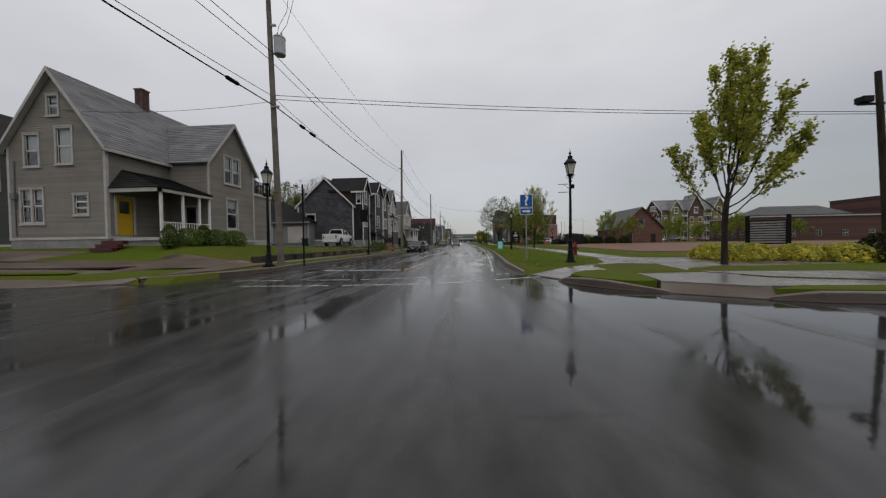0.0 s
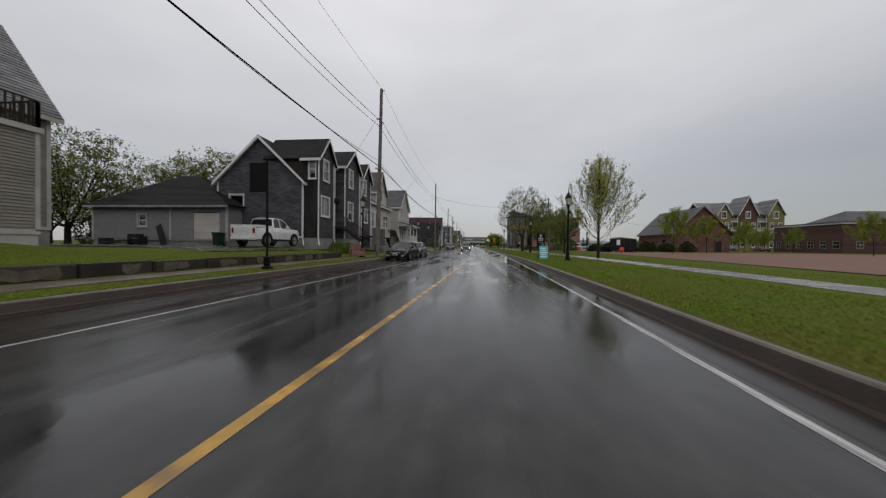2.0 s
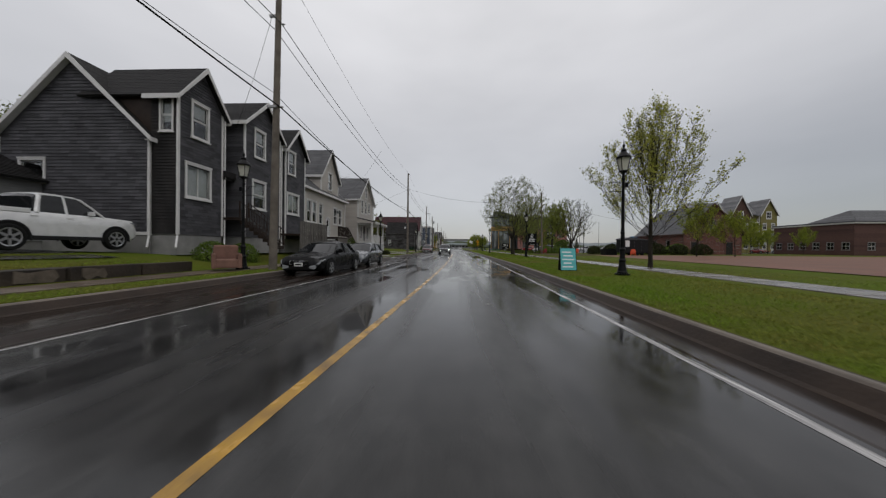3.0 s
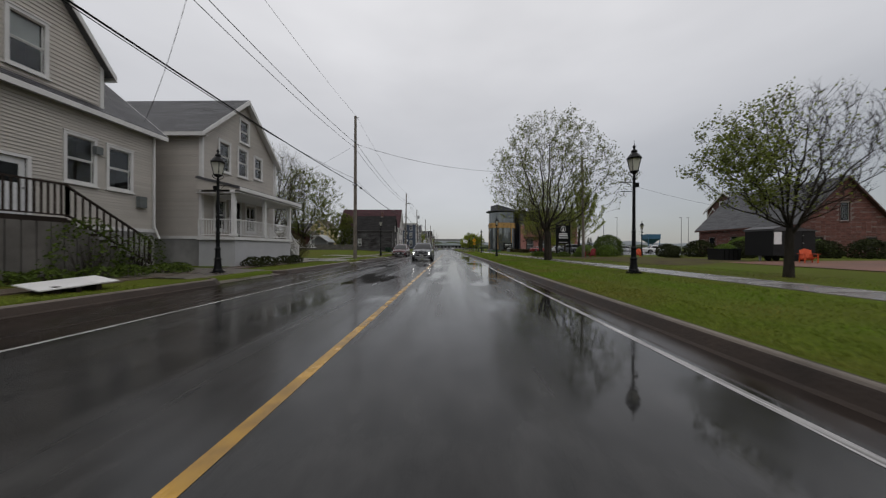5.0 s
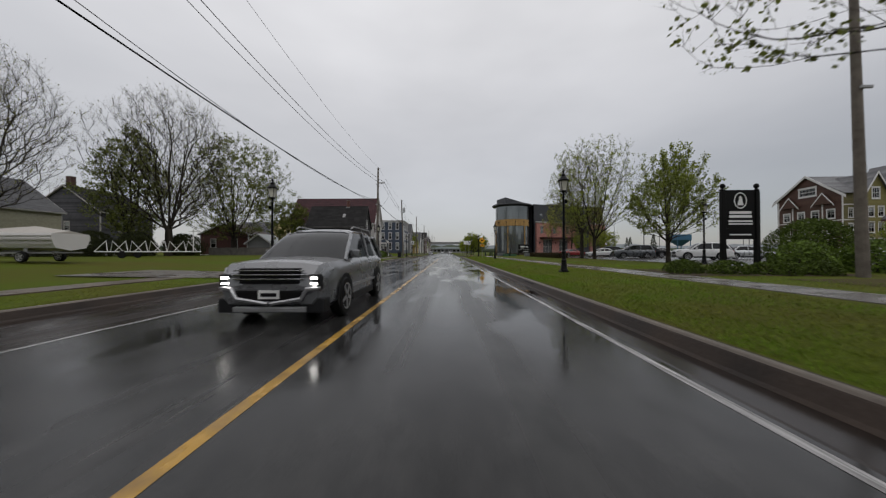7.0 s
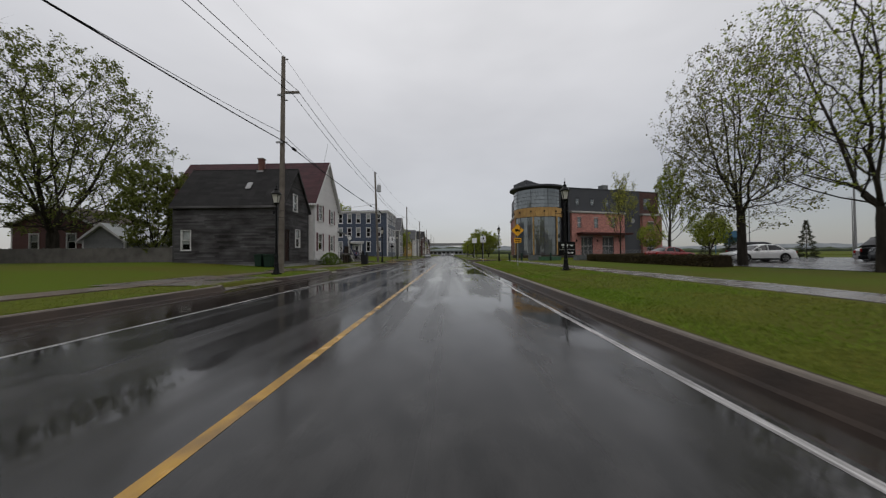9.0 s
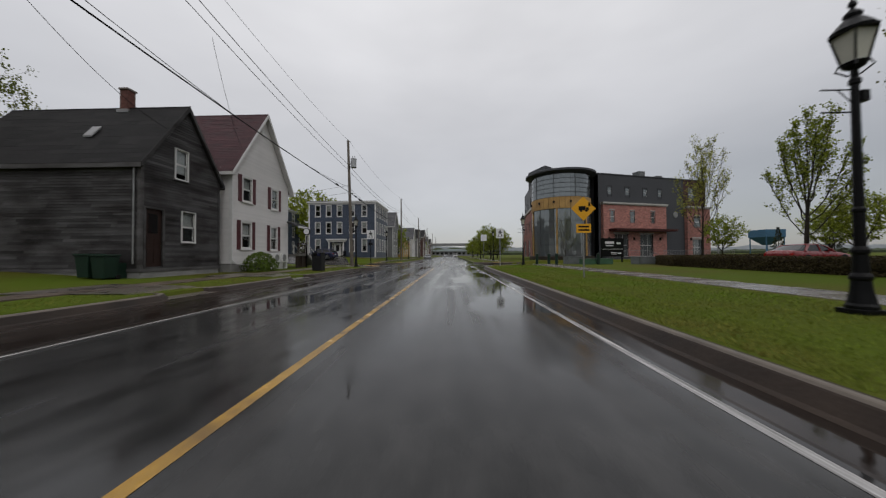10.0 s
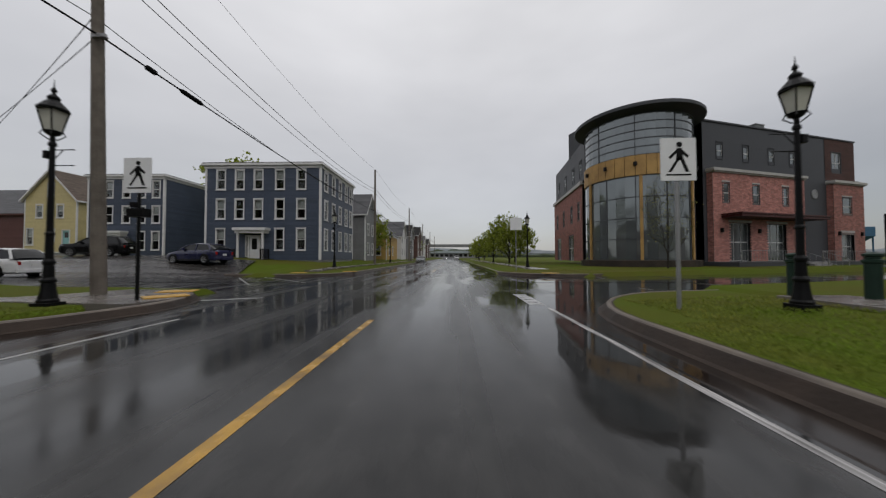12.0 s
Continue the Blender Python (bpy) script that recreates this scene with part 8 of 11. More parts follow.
    for x, w in ((9.2, 1.5), (13.6, 2.0)):
        part("roof_unit", boxes((x, 5.0, top, x + w, 6.5, top + (1.4 if w < 2 else 0.5)), bevel=0.04), "galv", h)
    # glazed drum
    dm = m.inverted() @ pose(20.5, 165.0, 0)
    R, N = 4.75, 36
    def ring_panel(bm, r0, r1, z0, z1, a0, a1):
        vs = [bm.verts.new((r * math.cos(a), r * math.sin(a), z)) for r in (r0, r1) for a in (a0, a1) for z in (z0, z1)]
        for f in ((0, 1, 3, 2), (4, 6, 7, 5), (0, 4, 5, 1), (2, 3, 7, 6), (0, 2, 6, 4), (1, 5, 7, 3)):
            bm.faces.new([vs[i] for i in f])
    step = 2 * math.pi / N
    # solid core, coloured near-black in place of a shaded interior
    tower = part("drum_core", (lambda b: (lathe(b, [(R - 0.5, base - 1), (R - 0.5, 14.3)], 40), b)[1])(bmesh.new()), "room", h, "near-black core that gives the glazing a dim interior")
    tower.matrix_local = dm
    for z0, z1, sub, wide in ((base + 0.2, 8.5, 4, 3), (10.4, 14.1, 5, 4)):
        for k in range(0, N, wide):
            if not (math.pi * 0.9 < (k + wide / 2) * step < math.pi * 2.1):
                continue
            for j in range(sub):
                bm = bmesh.new()
                tilt = random.uniform(-0.004, 0.004)
                for q in range(wide):
                    ring_panel(bm, R - 0.05 + tilt, R - 0.02 + tilt, z0 + (z1 - z0) * j / sub + 0.03, z0 + (z1 - z0) * (j + 1) / sub - 0.03, (k + q) * step, (k + q + 1) * step)
                g = part("pane", bm, "tower_glass", h)
                g.matrix_local = dm
        bm = bmesh.new()
        for j in range(sub + 1):
            z = z0 + (z1 - z0) * j / sub
            lathe_ring = [(R - 0.08, z - 0.04), (R + 0.02, z - 0.04), (R + 0.02, z + 0.04), (R - 0.08, z + 0.04)]
            rings = [[bm.verts.new((r * math.cos(i * step), r * math.sin(i * step), zz)) for i in range(N)] for r, zz in lathe_ring]
            for a in range(4):
                b = (a + 1) % 4
                for i in range(N):
                    bm.faces.new((rings[a][i], rings[a][(i + 1) % N], rings[b][(i + 1) % N], rings[b][i]))
        for i in range(0, N, wide):
            a = i * step
            ring_panel(bm, R - 0.08, R + 0.03, z0, z1, a - 0.008, a + 0.008)
        fr = part("mullions", bm, "dark_cladding", h)
        fr.matrix_local = dm
    for i in range(0, N, 6):
        bm = bmesh.new()
        a = i * step + 0.5 * step
        ring_panel(bm, R, R + 0.14, base, 8.5, a - 0.025, a + 0.025)
        part("timber_fin", bm, "tan_wood", h).matrix_local = dm
    for i in range(N):
        bm = bmesh.new()
        ring_panel(bm, R - 0.1, R + 0.1, 8.55, 10.35, i * step + 0.004, (i + 1) * step - 0.004)
        part("timber_panel", bm, "tan_wood", h).matrix_local = dm
    for i in range(0, N, 3):
        a = i * step
        bm = boxes((-0.12, -0.12, 9.4, 0.12, 0.12, 9.75), bevel=0.03)
        part("wall_lamp", bm, "black_metal", h).matrix_local = dm @ pose((R + 0.2) * math.cos(a), (R + 0.2) * math.sin(a), 0)
    bm = bmesh.new()
    lathe(bm, [(R - 0.3, 14.1), (R + 0.9, 14.4), (R + 1.0, 14.45), (R + 1.0, 14.72), (R + 0.9, 14.8), (R - 2, 15.0), (0.1, 15.15)], 48)
    part("drum_roof", bm, "dark_cladding", h).matrix_local = dm
    part("drum_base", (lambda b: (lathe(b, [(R + 0.5, -0.3), (R + 0.5, 0.85), (R + 0.3, 0.9)], 40), b)[1])(bmesh.new()), "stone_wall", h).matrix_local = dm
    bm = bmesh.new()
    prism(bm, [(-5.0, 14.7), (9.0, 14.7), (9.0, 15.1), (-5.0, 18.2)], 1, 8.0, 14.0)
    part("penthouse", bm, "dark_cladding", h, "dark sloping rooftop storey")
    # wall that runs back from the drum
    bm = bmesh.new()
    lm = m.inverted()
    p0, p1 = lm @ Vector((16.8, 166.5, 0)), lm @ Vector((19.2, 186, 0))
    u = (p0 - p1)
    wl_ = u.length
    hs = [(x, 10.9, x + 1.0, 12.9) for x in (2.0, 6.5, 11.0, 14.5)]
    hb = [(x, 5.6, x + 1.0, 7.8) for x in (2.0, 6.5, 11.0, 14.5)] + [(2.5, base, 5.0, 4.0), (10.0, base, 12.5, 4.0)]
    wall_pieces(bm, p1 + Vector((0, 0, base)), u, top - base, lambda v: (0.0, wl_), [(a, b - base, c, d - base) for a, b, c, d in hs + hb], 1.2, 0.012, 0.008)
    part("side_wall", bm, "dark_cladding", h)
    bm = bmesh.new()
    n_out = u.normalized().cross(Vector((0, 0, 1)))
    brick_skin(bm, p1 + n_out * 0.3, u, wl_ - 3.0, base, band - 0.4, hb)
    sb = part("side_brick", bm, "brick", h)
    sb["kind"] = "stuff"
    bm = bmesh.new()
    wall_pieces(bm, p1 + n_out * 0.29 + Vector((0, 0, base)), u, band - 0.4 - base, lambda v: (0.0, wl_ - 3.0), [(a, b - base, c, d - base) for a, b, c, d in hb], 0.5, 0.004, 0.004)
    part("mortar", bm, "mortar", h)
    wm2 = wall_matrix(p1, u)
    for a, b, c, d in hs:
        window(h, wm2 @ Matrix.Translation((a, 0.01, b)), c - a, d - b, "dark_cladding", 2, 1, 0.0, 0.06, False, "tower_glass")
    for a, b, c, d in hb:
        window(h, wm2 @ Matrix.Translation((a, 0.28, b)), c - a, d - b, "dark_cladding", 2, 1 if b > 2 else 3, 0.0, 0.06, False, "tower_glass")
    part("side_cornice", boxes((0, 0.0, band - 0.4, wl_ - 2.8, 0.55, band)), "cream_trim", h).matrix_local = wm2


brick_building()


# ---- low brick hall on the right ----
def brick_hall():
    w, l, base, eave, ridge = 10.6, 15.5, 0.3, 4.6, 10.0
    h = gable_house("brick_hall", pose(43.9, 87, 0), w, l, base, eave, ridge, "mortar", "grey_roof", "brick_dark",
                    "low red brick hall with a steep grey shingle roof", course=0.6, walls="fl", found=0.3, over=0.45, category="hall",
                    wins=[("f", 4.7, 4.4, 1.1, 2.4, 1, 1, 0.0), ("l", 2.0, 1.2, 1.2, 1.6, 1, 1, 0.0), ("l", 6.0, 1.2, 1.2, 1.6, 1, 1, 0.0), ("l", 10.5, 1.2, 1.2, 1.6, 1, 1, 0.0)],
                    doors=[("f", 1.4, 0.1, 1.3, 2.4, "door_dark", "dark double door"), ("f", 7.6, 0.1, 1.4, 2.4, "door_dark", "dark double door")])
    bm = bmesh.new()
    z = base
    while z < ridge - 0.2:
        t = z + 0.2
        a, b = (0, w) if z < eave else ((z - eave) / (ridge - eave) * w / 2, w - (z - eave) / (ridge - eave) * w / 2)
        brick_skin(bm, (a, 0, 0), (1, 0, 0), b - a, z, t, [(4.5 - a, 4.4 + base - 0.1, 6.0 - a, 6.9 + base), (1.3 - a, 0, 2.8 - a, 2.9), (7.5 - a, 0, 9.1 - a, 2.9)], 0.6, 0.2, 0.03)
        z = t
    brick_skin(bm, (0, l, 0), (0, -1, 0), l, base, eave, [(1.8, 1.4, 3.4, 3.2), (5.8, 1.4, 7.4, 3.2), (10.3, 1.4, 11.9, 3.2)], 0.6, 0.2, 0.03)
    sk = part("brick_skin", bm, "brick_hall", h, "red brick facing")
    sk["kind"] = "stuff"


brick_hall()


def apartment_block():
    h = thing("apartment_block", pose(86.3, 140.8, 0, 0, 0, -1) @ Matrix.Diagonal((0.76, 0.98, 1.14, 1)), "brown four-storey apartment block with gables and white balconies", "apartment building")
    W, base, eave = 34.0, 0.3, 12.0
    cols = [2 + 3.0 * k for k in range(11)]
    rows = [1.4, 4.3, 7.2, 10.0]
    hs = [(c - 0.6, r, c + 0.6, r + 1.6) for c in cols for r in rows[:3]]
    west = [(a, r, a + 1.4, r + 1.6) for a in (1.6, 4.9, 7.9, 11.0) for r in rows[:3]]
    bm = bmesh.new()
    wall_pieces(bm, (0, 0, base), (1, 0, 0), eave - base, lambda v: (0.0, W), hs, 0.4)
    west_bm = bmesh.new()
    wall_pieces(west_bm, (0, 14, base), (0, -1, 0), eave - base, lambda v: (0.0, 14.0), west, 0.4)
    part("wall", west_bm, "apt_gable", h)
    bm2 = bmesh.new()
    hh = eave - base
    wall_pieces(bm2, (0, 14, eave), (0, -1, 0), 4.4, lambda v: (v / 4.5 * 7, 14 - v / 4.5 * 7), [(5.3, 0.5, 8.7, 1.9)], 0.4)
    part("gable_wall", bm2, "apt_gable", h)
    part("wall", bm, "apt_siding", h)
    wm, wl2 = wall_matrix((0, 0, base), (1, 0, 0)), wall_matrix((0, 14, base), (0, -1, 0))
    for a, b, c, d in hs:
        window(h, wm @ Matrix.Translation((a, 0.02, b)), 1.2, 1.6, "white_trim", 2, 2, 0.3, 0.16)
    for a, b, c, d in west:
        window(h, wl2 @ Matrix.Translation((a, 0.02, b)), 1.4, 1.6, "white_trim", 2, 2, 0.3, 0.18)
    window(h, wl2 @ Matrix.Translation((5.3, 0.02, hh + 0.5)), 3.4, 1.4, "white_trim", 2, 5, 0.0, 0.3, label="wide white gable window")
    for y in (0.1, 3.9, 10.3, 13.7):
        part("corner_board", boxes((-0.08, y - 0.14, base, -0.0, y + 0.14, eave)), "white_trim", h)
    for z in (3.7, 6.6):
        part("trim_band", boxes((-0.06, 0.0, base + z, 0.0, 14.0, base + z + 0.18)), "white_trim", h)
    for y in (3.4, 10.6):
        bm = bmesh.new()
        prism(bm, [(y - 2.0, eave - 1.7), (y + 2.0, eave - 1.7), (y, eave + 0.5)], 0, -0.9, 0.0)
        part("porch_gable", bm, "apt_gable", h)
        bm = bmesh.new()
        for s in (-1, 1):
            prism(bm, [(y + s * 2.3, eave - 1.9), (y, eave + 0.65), (y, eave + 0.35), (y + s * 2.3, eave - 2.2)], 0, -0.97, -0.9)
        part("bargeboard", bm, "white_trim", h)
    bm = bmesh.new()
    for s in (-1, 1):
        prism(bm, [(7 + s * 7.9, eave - 0.4), (7, 16.7), (7, 16.2), (7 + s * 7.9, eave - 0.9)], 0, -0.72, -0.6)
    part("bargeboard", bm, "white_trim", h)
    bm = bmesh.new()
    roof_slope(bm, (-0.6, -0.6, eave), (W + 0.6, -0.6, eave), (-0.6, 7, 16.5), (W - 3.0, 7, 16.5), 0.5, rise=0.03)
    roof_slope(bm, (W + 0.6, 14.6, eave), (-0.6, 14.6, eave), (W - 3.0, 7, 16.5), (-0.6, 7, 16.5), 0.5, rise=0.03)
    roof_slope(bm, (W + 0.6, -0.6, eave), (W + 0.6, 14.6, eave), (W - 3.0, 7, 16.5), (W - 3.01, 7, 16.5), 0.5, rise=0.03)
    part("roof", bm, "light_roof", h)
    for x, w, pk in ((6.5, 6.0, 15.6), (17.0, 8.0, 17.6), (29.0, 7.0, 16.6)):
        bm = bmesh.new()
        hh = eave - base
        wall_pieces(bm, (x - w / 2, -1.4, base), (1, 0, 0), pk - base, lambda v: (0.0, w) if v <= hh else ((v - hh) / (pk - eave) * w / 2, w - (v - hh) / (pk - eave) * w / 2),
                    [(1.0, r, 2.4, r + 1.7) for r in rows[:3]] + [(w - 2.4, r, w - 1.0, r + 1.7) for r in rows[:3]] + [(w / 2 - 0.9, 10.6, w / 2 + 0.9, 12.4)], 0.4)
        olive = bmesh.new()
        wall_pieces(olive, (x - w / 2, -1.44, base), (1, 0, 0), 8.9, lambda v: (0.0, w), [(0.8, r - 0.2, 2.6, r + 1.9) for r in rows[:3]] + [(w - 2.6, r - 0.2, w - 0.8, r + 1.9) for r in rows[:3]], 0.4)
        part("cladding", olive, "apt_olive", h, "yellow-olive clapboard cladding")
        box(bm, x - w / 2, -1.39, base, x - w / 2 + 0.02, 0, eave)
        box(bm, x + w / 2 - 0.02, -1.39, base, x + w / 2, 0, eave)
        part("gable_wall", bm, "apt_gable" if x == 17.0 else "apt_olive", h)
        wg = wall_matrix((x - w / 2, -1.4, base), (1, 0, 0))
        for r in rows[:3]:
            for a in (1.0, w - 2.4):
                window(h, wg @ Matrix.Translation((a, 0.02, r)), 1.4, 1.7, "white_trim", 2, 2, 0.4, 0.18)
        window(h, wg @ Matrix.Translation((w / 2 - 0.9, 0.02, 10.6)), 1.8, 1.8, "white_trim", 2, 3, 0.0, 0.25, label="white arched gable window")
        bm = bmesh.new()
        for s in (-1, 1):
            e = (x + s * (w / 2 + 0.5), -1.9, eave - 0.3)
            f = (x + s * (w / 2 + 0.5), 6.0, eave - 0.3)
            if s > 0:
                roof_slope(bm, e, f, (x, -1.9, pk + 0.2), (x, 6.0, pk + 0.2), 0.5, rise=0.03)
            else:
                roof_slope(bm, f, e, (x, 6.0, pk + 0.2), (x, -1.9, pk + 0.2), 0.5, rise=0.03)
        part("gable_roof", bm, "light_roof", h)
        bm = bmesh.new()
        for s in (-1, 1):
            ex = x + s * (w / 2 + 0.5)
            prism(bm, [(ex, eave - 0.3), (x, pk + 0.2), (x, pk - 0.3), (ex, eave - 0.75)], 1, -1.95, -1.88)
        part("bargeboard", bm, "white_trim", h)
    for x in (10.7, 23.2):
        for r in (0.6, 3.5, 6.4, 9.2):
            b = part("balcony", boxes((x - 2.0, -1.3, base + r, x + 2.0, 0, base + r + 0.2)), "white_trim", h)
            railing(h, (x - 2.0, -1.3, base + r + 0.2), (x + 2.0, -1.3, base + r + 0.2), 0.9, "white_trim", 0.3, 0.03, 0.06)
        for dx in (-1.95, 1.85):
            part("balcony_post", boxes((x + dx, -1.3, base, x + dx + 0.12, -1.18, eave - 0.5)), "white_trim", h)
    for z in (3.7, 6.6, 9.5):
        part("trim_band", boxes((-0.05, -0.06, base + z, W + 0.05, 0.0, base + z + 0.18)), "white_trim", h)


M["apt_gable"] = material("red_brown_shingle_siding", (0.1, 0.055, 0.042), 0.6, var=0.25, island=0.2)
M["apt_olive"] = material("yellow_olive_clapboard", (0.2, 0.175, 0.06), 0.6, var=0.2, island=0.12)
M["apt_siding"] = material("olive_brown_siding", (0.15, 0.133, 0.06), 0.6, var=0.2, island=0.12)
apartment_block()


def plain_block(name, x, y, w, l, z, mat, label, roof=None, rot=0, cols=8, rows=(1.2,), rh=1.6):
    h = thing(name, pose(x, y, 0, 0, 0, rot), label, "building")
    hs = [(w * (k + 0.5) / cols - 0.7, r, w * (k + 0.5) / cols + 0.7, r + rh) for k in range(cols) for r in rows]
    hl = [(l * (k + 0.5) / 6 - 0.7, r, l * (k + 0.5) / 6 + 0.7, r + rh) for k in range(6) for r in rows]
    for o, u, wd, hh in (((0, 0, 0.2), (1, 0, 0), w, hs), ((0, l, 0.2), (0, -1, 0), l, hl)):
        bm = bmesh.new()
        wall_pieces(bm, o, u, z - 0.2, lambda v, wd=wd: (0.0, wd), hh, 0.5)
        part("wall", bm, mat, h)
        wm = wall_matrix(o, u)
        for a, b, c, d in hh:
            window(h, wm @ Matrix.Translation((a, 0.02, b)), c - a, d - b, "galv", 2, 2, 0.0, 0.07)
    if roof:
        for x in (0.0, w - 0.06):
            bm = bmesh.new()
            prism(bm, [(0.0, z), (l, z), (l / 2, z + roof - 0.1)], 0, x, x + 0.06)
            part("gable", bm, mat, h)
    part("back_wall", boxes((0, l - 0.02, 0, w, l, z), (w - 0.02, 0, 0, w, l, z)), mat, h)
    if roof:
        bm = bmesh.new()
        e = 0.5
        roof_slope(bm, (-e, -e, z), (w + e, -e, z), (0, l / 2, z + roof), (w, l / 2, z + roof), 0.5, rise=0.03)
        roof_slope(bm, (w + e, l + e, z), (-e, l + e, z), (w, l / 2, z + roof), (0, l / 2, z + roof), 0.5, rise=0.03)
        part("roof", bm, "grey_roof", h)
    else:
        part("roof", boxes((-0.2, -0.2, z, w + 0.2, l + 0.2, z + 0.3)), "dark_cladding", h)
    return h


school = plain_block("brick_school", 86.5, 97, 34, 18, 7.6, "brick_dark", "long low red brick building with a set-back grey roof", None, -2, 5, (1.4,))
bm = bmesh.new()
for c in (((4, 3, 7.9), (30, 3, 7.9), (9, 9, 11.2), (25, 9, 11.2)), ((4, 15, 7.9), (4, 3, 7.9), (9, 9, 11.2), (9.01, 9, 11.2)),
          ((30, 3, 7.9), (30, 15, 7.9), (25, 9, 11.2), (25.01, 9, 11.2)), ((30, 15, 7.9), (4, 15, 7.9), (25, 9, 11.2), (9, 9, 11.2))):
    roof_slope(bm, *c, 0.5, rise=0.03)
part("hipped_roof", bm, "grey_roof", school)["kind"] = "stuff"
part("coping", boxes((-0.3, -0.3, 7.3, 34.3, 0.0, 7.62), (-0.3, 0.0, 7.3, 0.0, 18.3, 7.62)), "cream_trim", school)
plain_block("brick_school", 120, 96, 30, 14, 12.6, "brick_dark", "red brick block at the edge of the clay lot", None, -3, 4, (1.2,))
# display board behind the corner tree
bd = thing("notice_board", pose(23.9, 22.4, 0.3, 0, 0, -38) @ Matrix.Scale(0.62, 4), "tall dark-framed notice board with pale strips", "notice board")
for x in (-1.75, 1.75):
    part("post", boxes((x - 0.2, -0.2, 0, x + 0.2, 0.2, 4.2), bevel=0.03), "sign_black", bd)
for k in range(9):
    part("strip", boxes((-1.5, -0.03, 0.85 + k * 0.3, 1.5, 0.03, 1.04 + k * 0.3)), "foundation", bd)
part("backing", boxes((-1.55, 0.03, 0.7, 1.55, 0.08, 3.6)), "sign_black", bd)
# floodlight mast at the corner
fm = thing("floodlight_mast", pose(22.0, 14.0, 0.2), "dark leaning wooden floodlight mast by the lawn", "floodlight mast")
bm = bmesh.new()
tube(bm, [(0, 0, -0.1), (-0.3, 0, 4.5), (-0.6, 0, 9.0)], [0.17, 0.14, 0.12], 10)
part("mast", bm, "bark", fm)
part("arm", boxes((-1.5, -0.05, 7.4, -0.3, 0.05, 7.5), (-0.5, -0.02, 6.95, -0.42, 0.02, 7.45)), "black_metal", fm)
part("floodlight", boxes((-1.45, -0.2, 7.5, -0.95, 0.2, 7.8), bevel=0.03), "black_metal", fm)
# dark cabinet shed by the path, with orange cones near it
cb = thing("cargo_trailer", pose(26.4, 72.2, 0.28, 0, 0, 8) @ Matrix.Diagonal((0.82, 1, 1.12, 1)), "black boxy cargo trailer parked beyond the path", "trailer")
part("body", boxes((-2.2, -0.95, 0.4, 2.2, 0.95, 2.05), bevel=0.015), "plastic", cb)
bm = bmesh.new()
prism(bm, [(-2.26, 2.03), (2.26, 2.03), (2.26, 2.1), (0.9, 2.2), (-1.3, 2.36), (-2.26, 2.16)], 1, -1.02, 1.02)
part("roof", bm, "grey_roof", cb)
for x in (-0.55, 0.8):
    d = part("door", boxes((x, -0.975, 0.5, x + 1.3, -0.95, 1.96), bevel=0.006), "plastic", cb)
    for z in (0.7, 1.2, 1.7):
        part("hinge", boxes((x + 0.02, -0.99, z, x + 0.12, -0.975, z + 0.06)), "galv", d)
part("notice", boxes((-2.1, -0.985, 1.15, -1.35, -0.95, 1.95), bevel=0.004), "sign_white", cb, "pale notice board")
for x in (0.2, 1.05):
    for y in (-0.85, 0.85):
        bm = bmesh.new()
        lathe(bm, [(0.16, -0.1), (0.3, -0.09), (0.32, 0), (0.3, 0.09), (0.16, 0.1)], 16)
        part("wheel", bm, "tyre", cb).matrix_local = pose(x, y, 0.3, 90)
part("jack", boxes((-2.05, -0.06, -0.05, -1.95, 0.06, 0.42)), "galv", cb)
ub = thing("waste_skip", pose(24.0, 74.2, 0.28, 0, 0, 12) @ Matrix.Scale(0.68, 4), "low dark steel waste skip beside the trailer", "skip")
bm = bmesh.new()
prism(bm, [(-1.4, 0.0), (1.4, 0.0), (1.5, 1.35), (-1.5, 1.35)], 1, -0.8, 0.8)
part("body", bm, "plastic", ub)
part("lid", boxes((-1.52, -0.84, 1.35, -0.02, 0.84, 1.42), bevel=0.02), "sign_black", ub)
part("lid", boxes((0.02, -0.84, 1.35, 1.52, 0.84, 1.42), bevel=0.02), "sign_black", ub)
for x in (-1.0, -0.35, 0.3, 0.95):
    part("rib", boxes((x, -0.84, 0.05, x + 0.08, -0.79, 1.3)), "sign_black", ub)


def garden_chair(m, mat, label):
    """A low slatted garden chair with broad arms and a raked fan back."""
    c = thing("garden_chair", m, label, "chair", "garden chairs by the path")
    for x in (-0.3, 0.25):
        part("leg", boxes((x, -0.42, -0.02, x + 0.05, -0.36, 0.55), bevel=0.006), mat, c)
        part("leg", boxes((x, 0.3, -0.02, x + 0.05, 0.36, 0.5), bevel=0.006), mat, c)
        part("armrest", boxes((x - 0.06, -0.5, 0.55, x + 0.11, 0.38, 0.58), bevel=0.008), mat, c)
    for k in range(5):
        z = 0.36 - 0.035 * k
        part("seat_slat", boxes((-0.27, -0.42 + 0.13 * k, z, 0.27, -0.31 + 0.13 * k, z + 0.025), bevel=0.006), mat, c)
    for k in range(5):
        x = -0.26 + 0.105 * k
        slat = part("back_slat", boxes((x, -0.012, 0.0, x + 0.095, 0.012, 0.78 - 0.05 * abs(k - 2)), bevel=0.006), mat, c)
        slat.matrix_local = pose(0, 0.2, 0.18, -22)
    return c


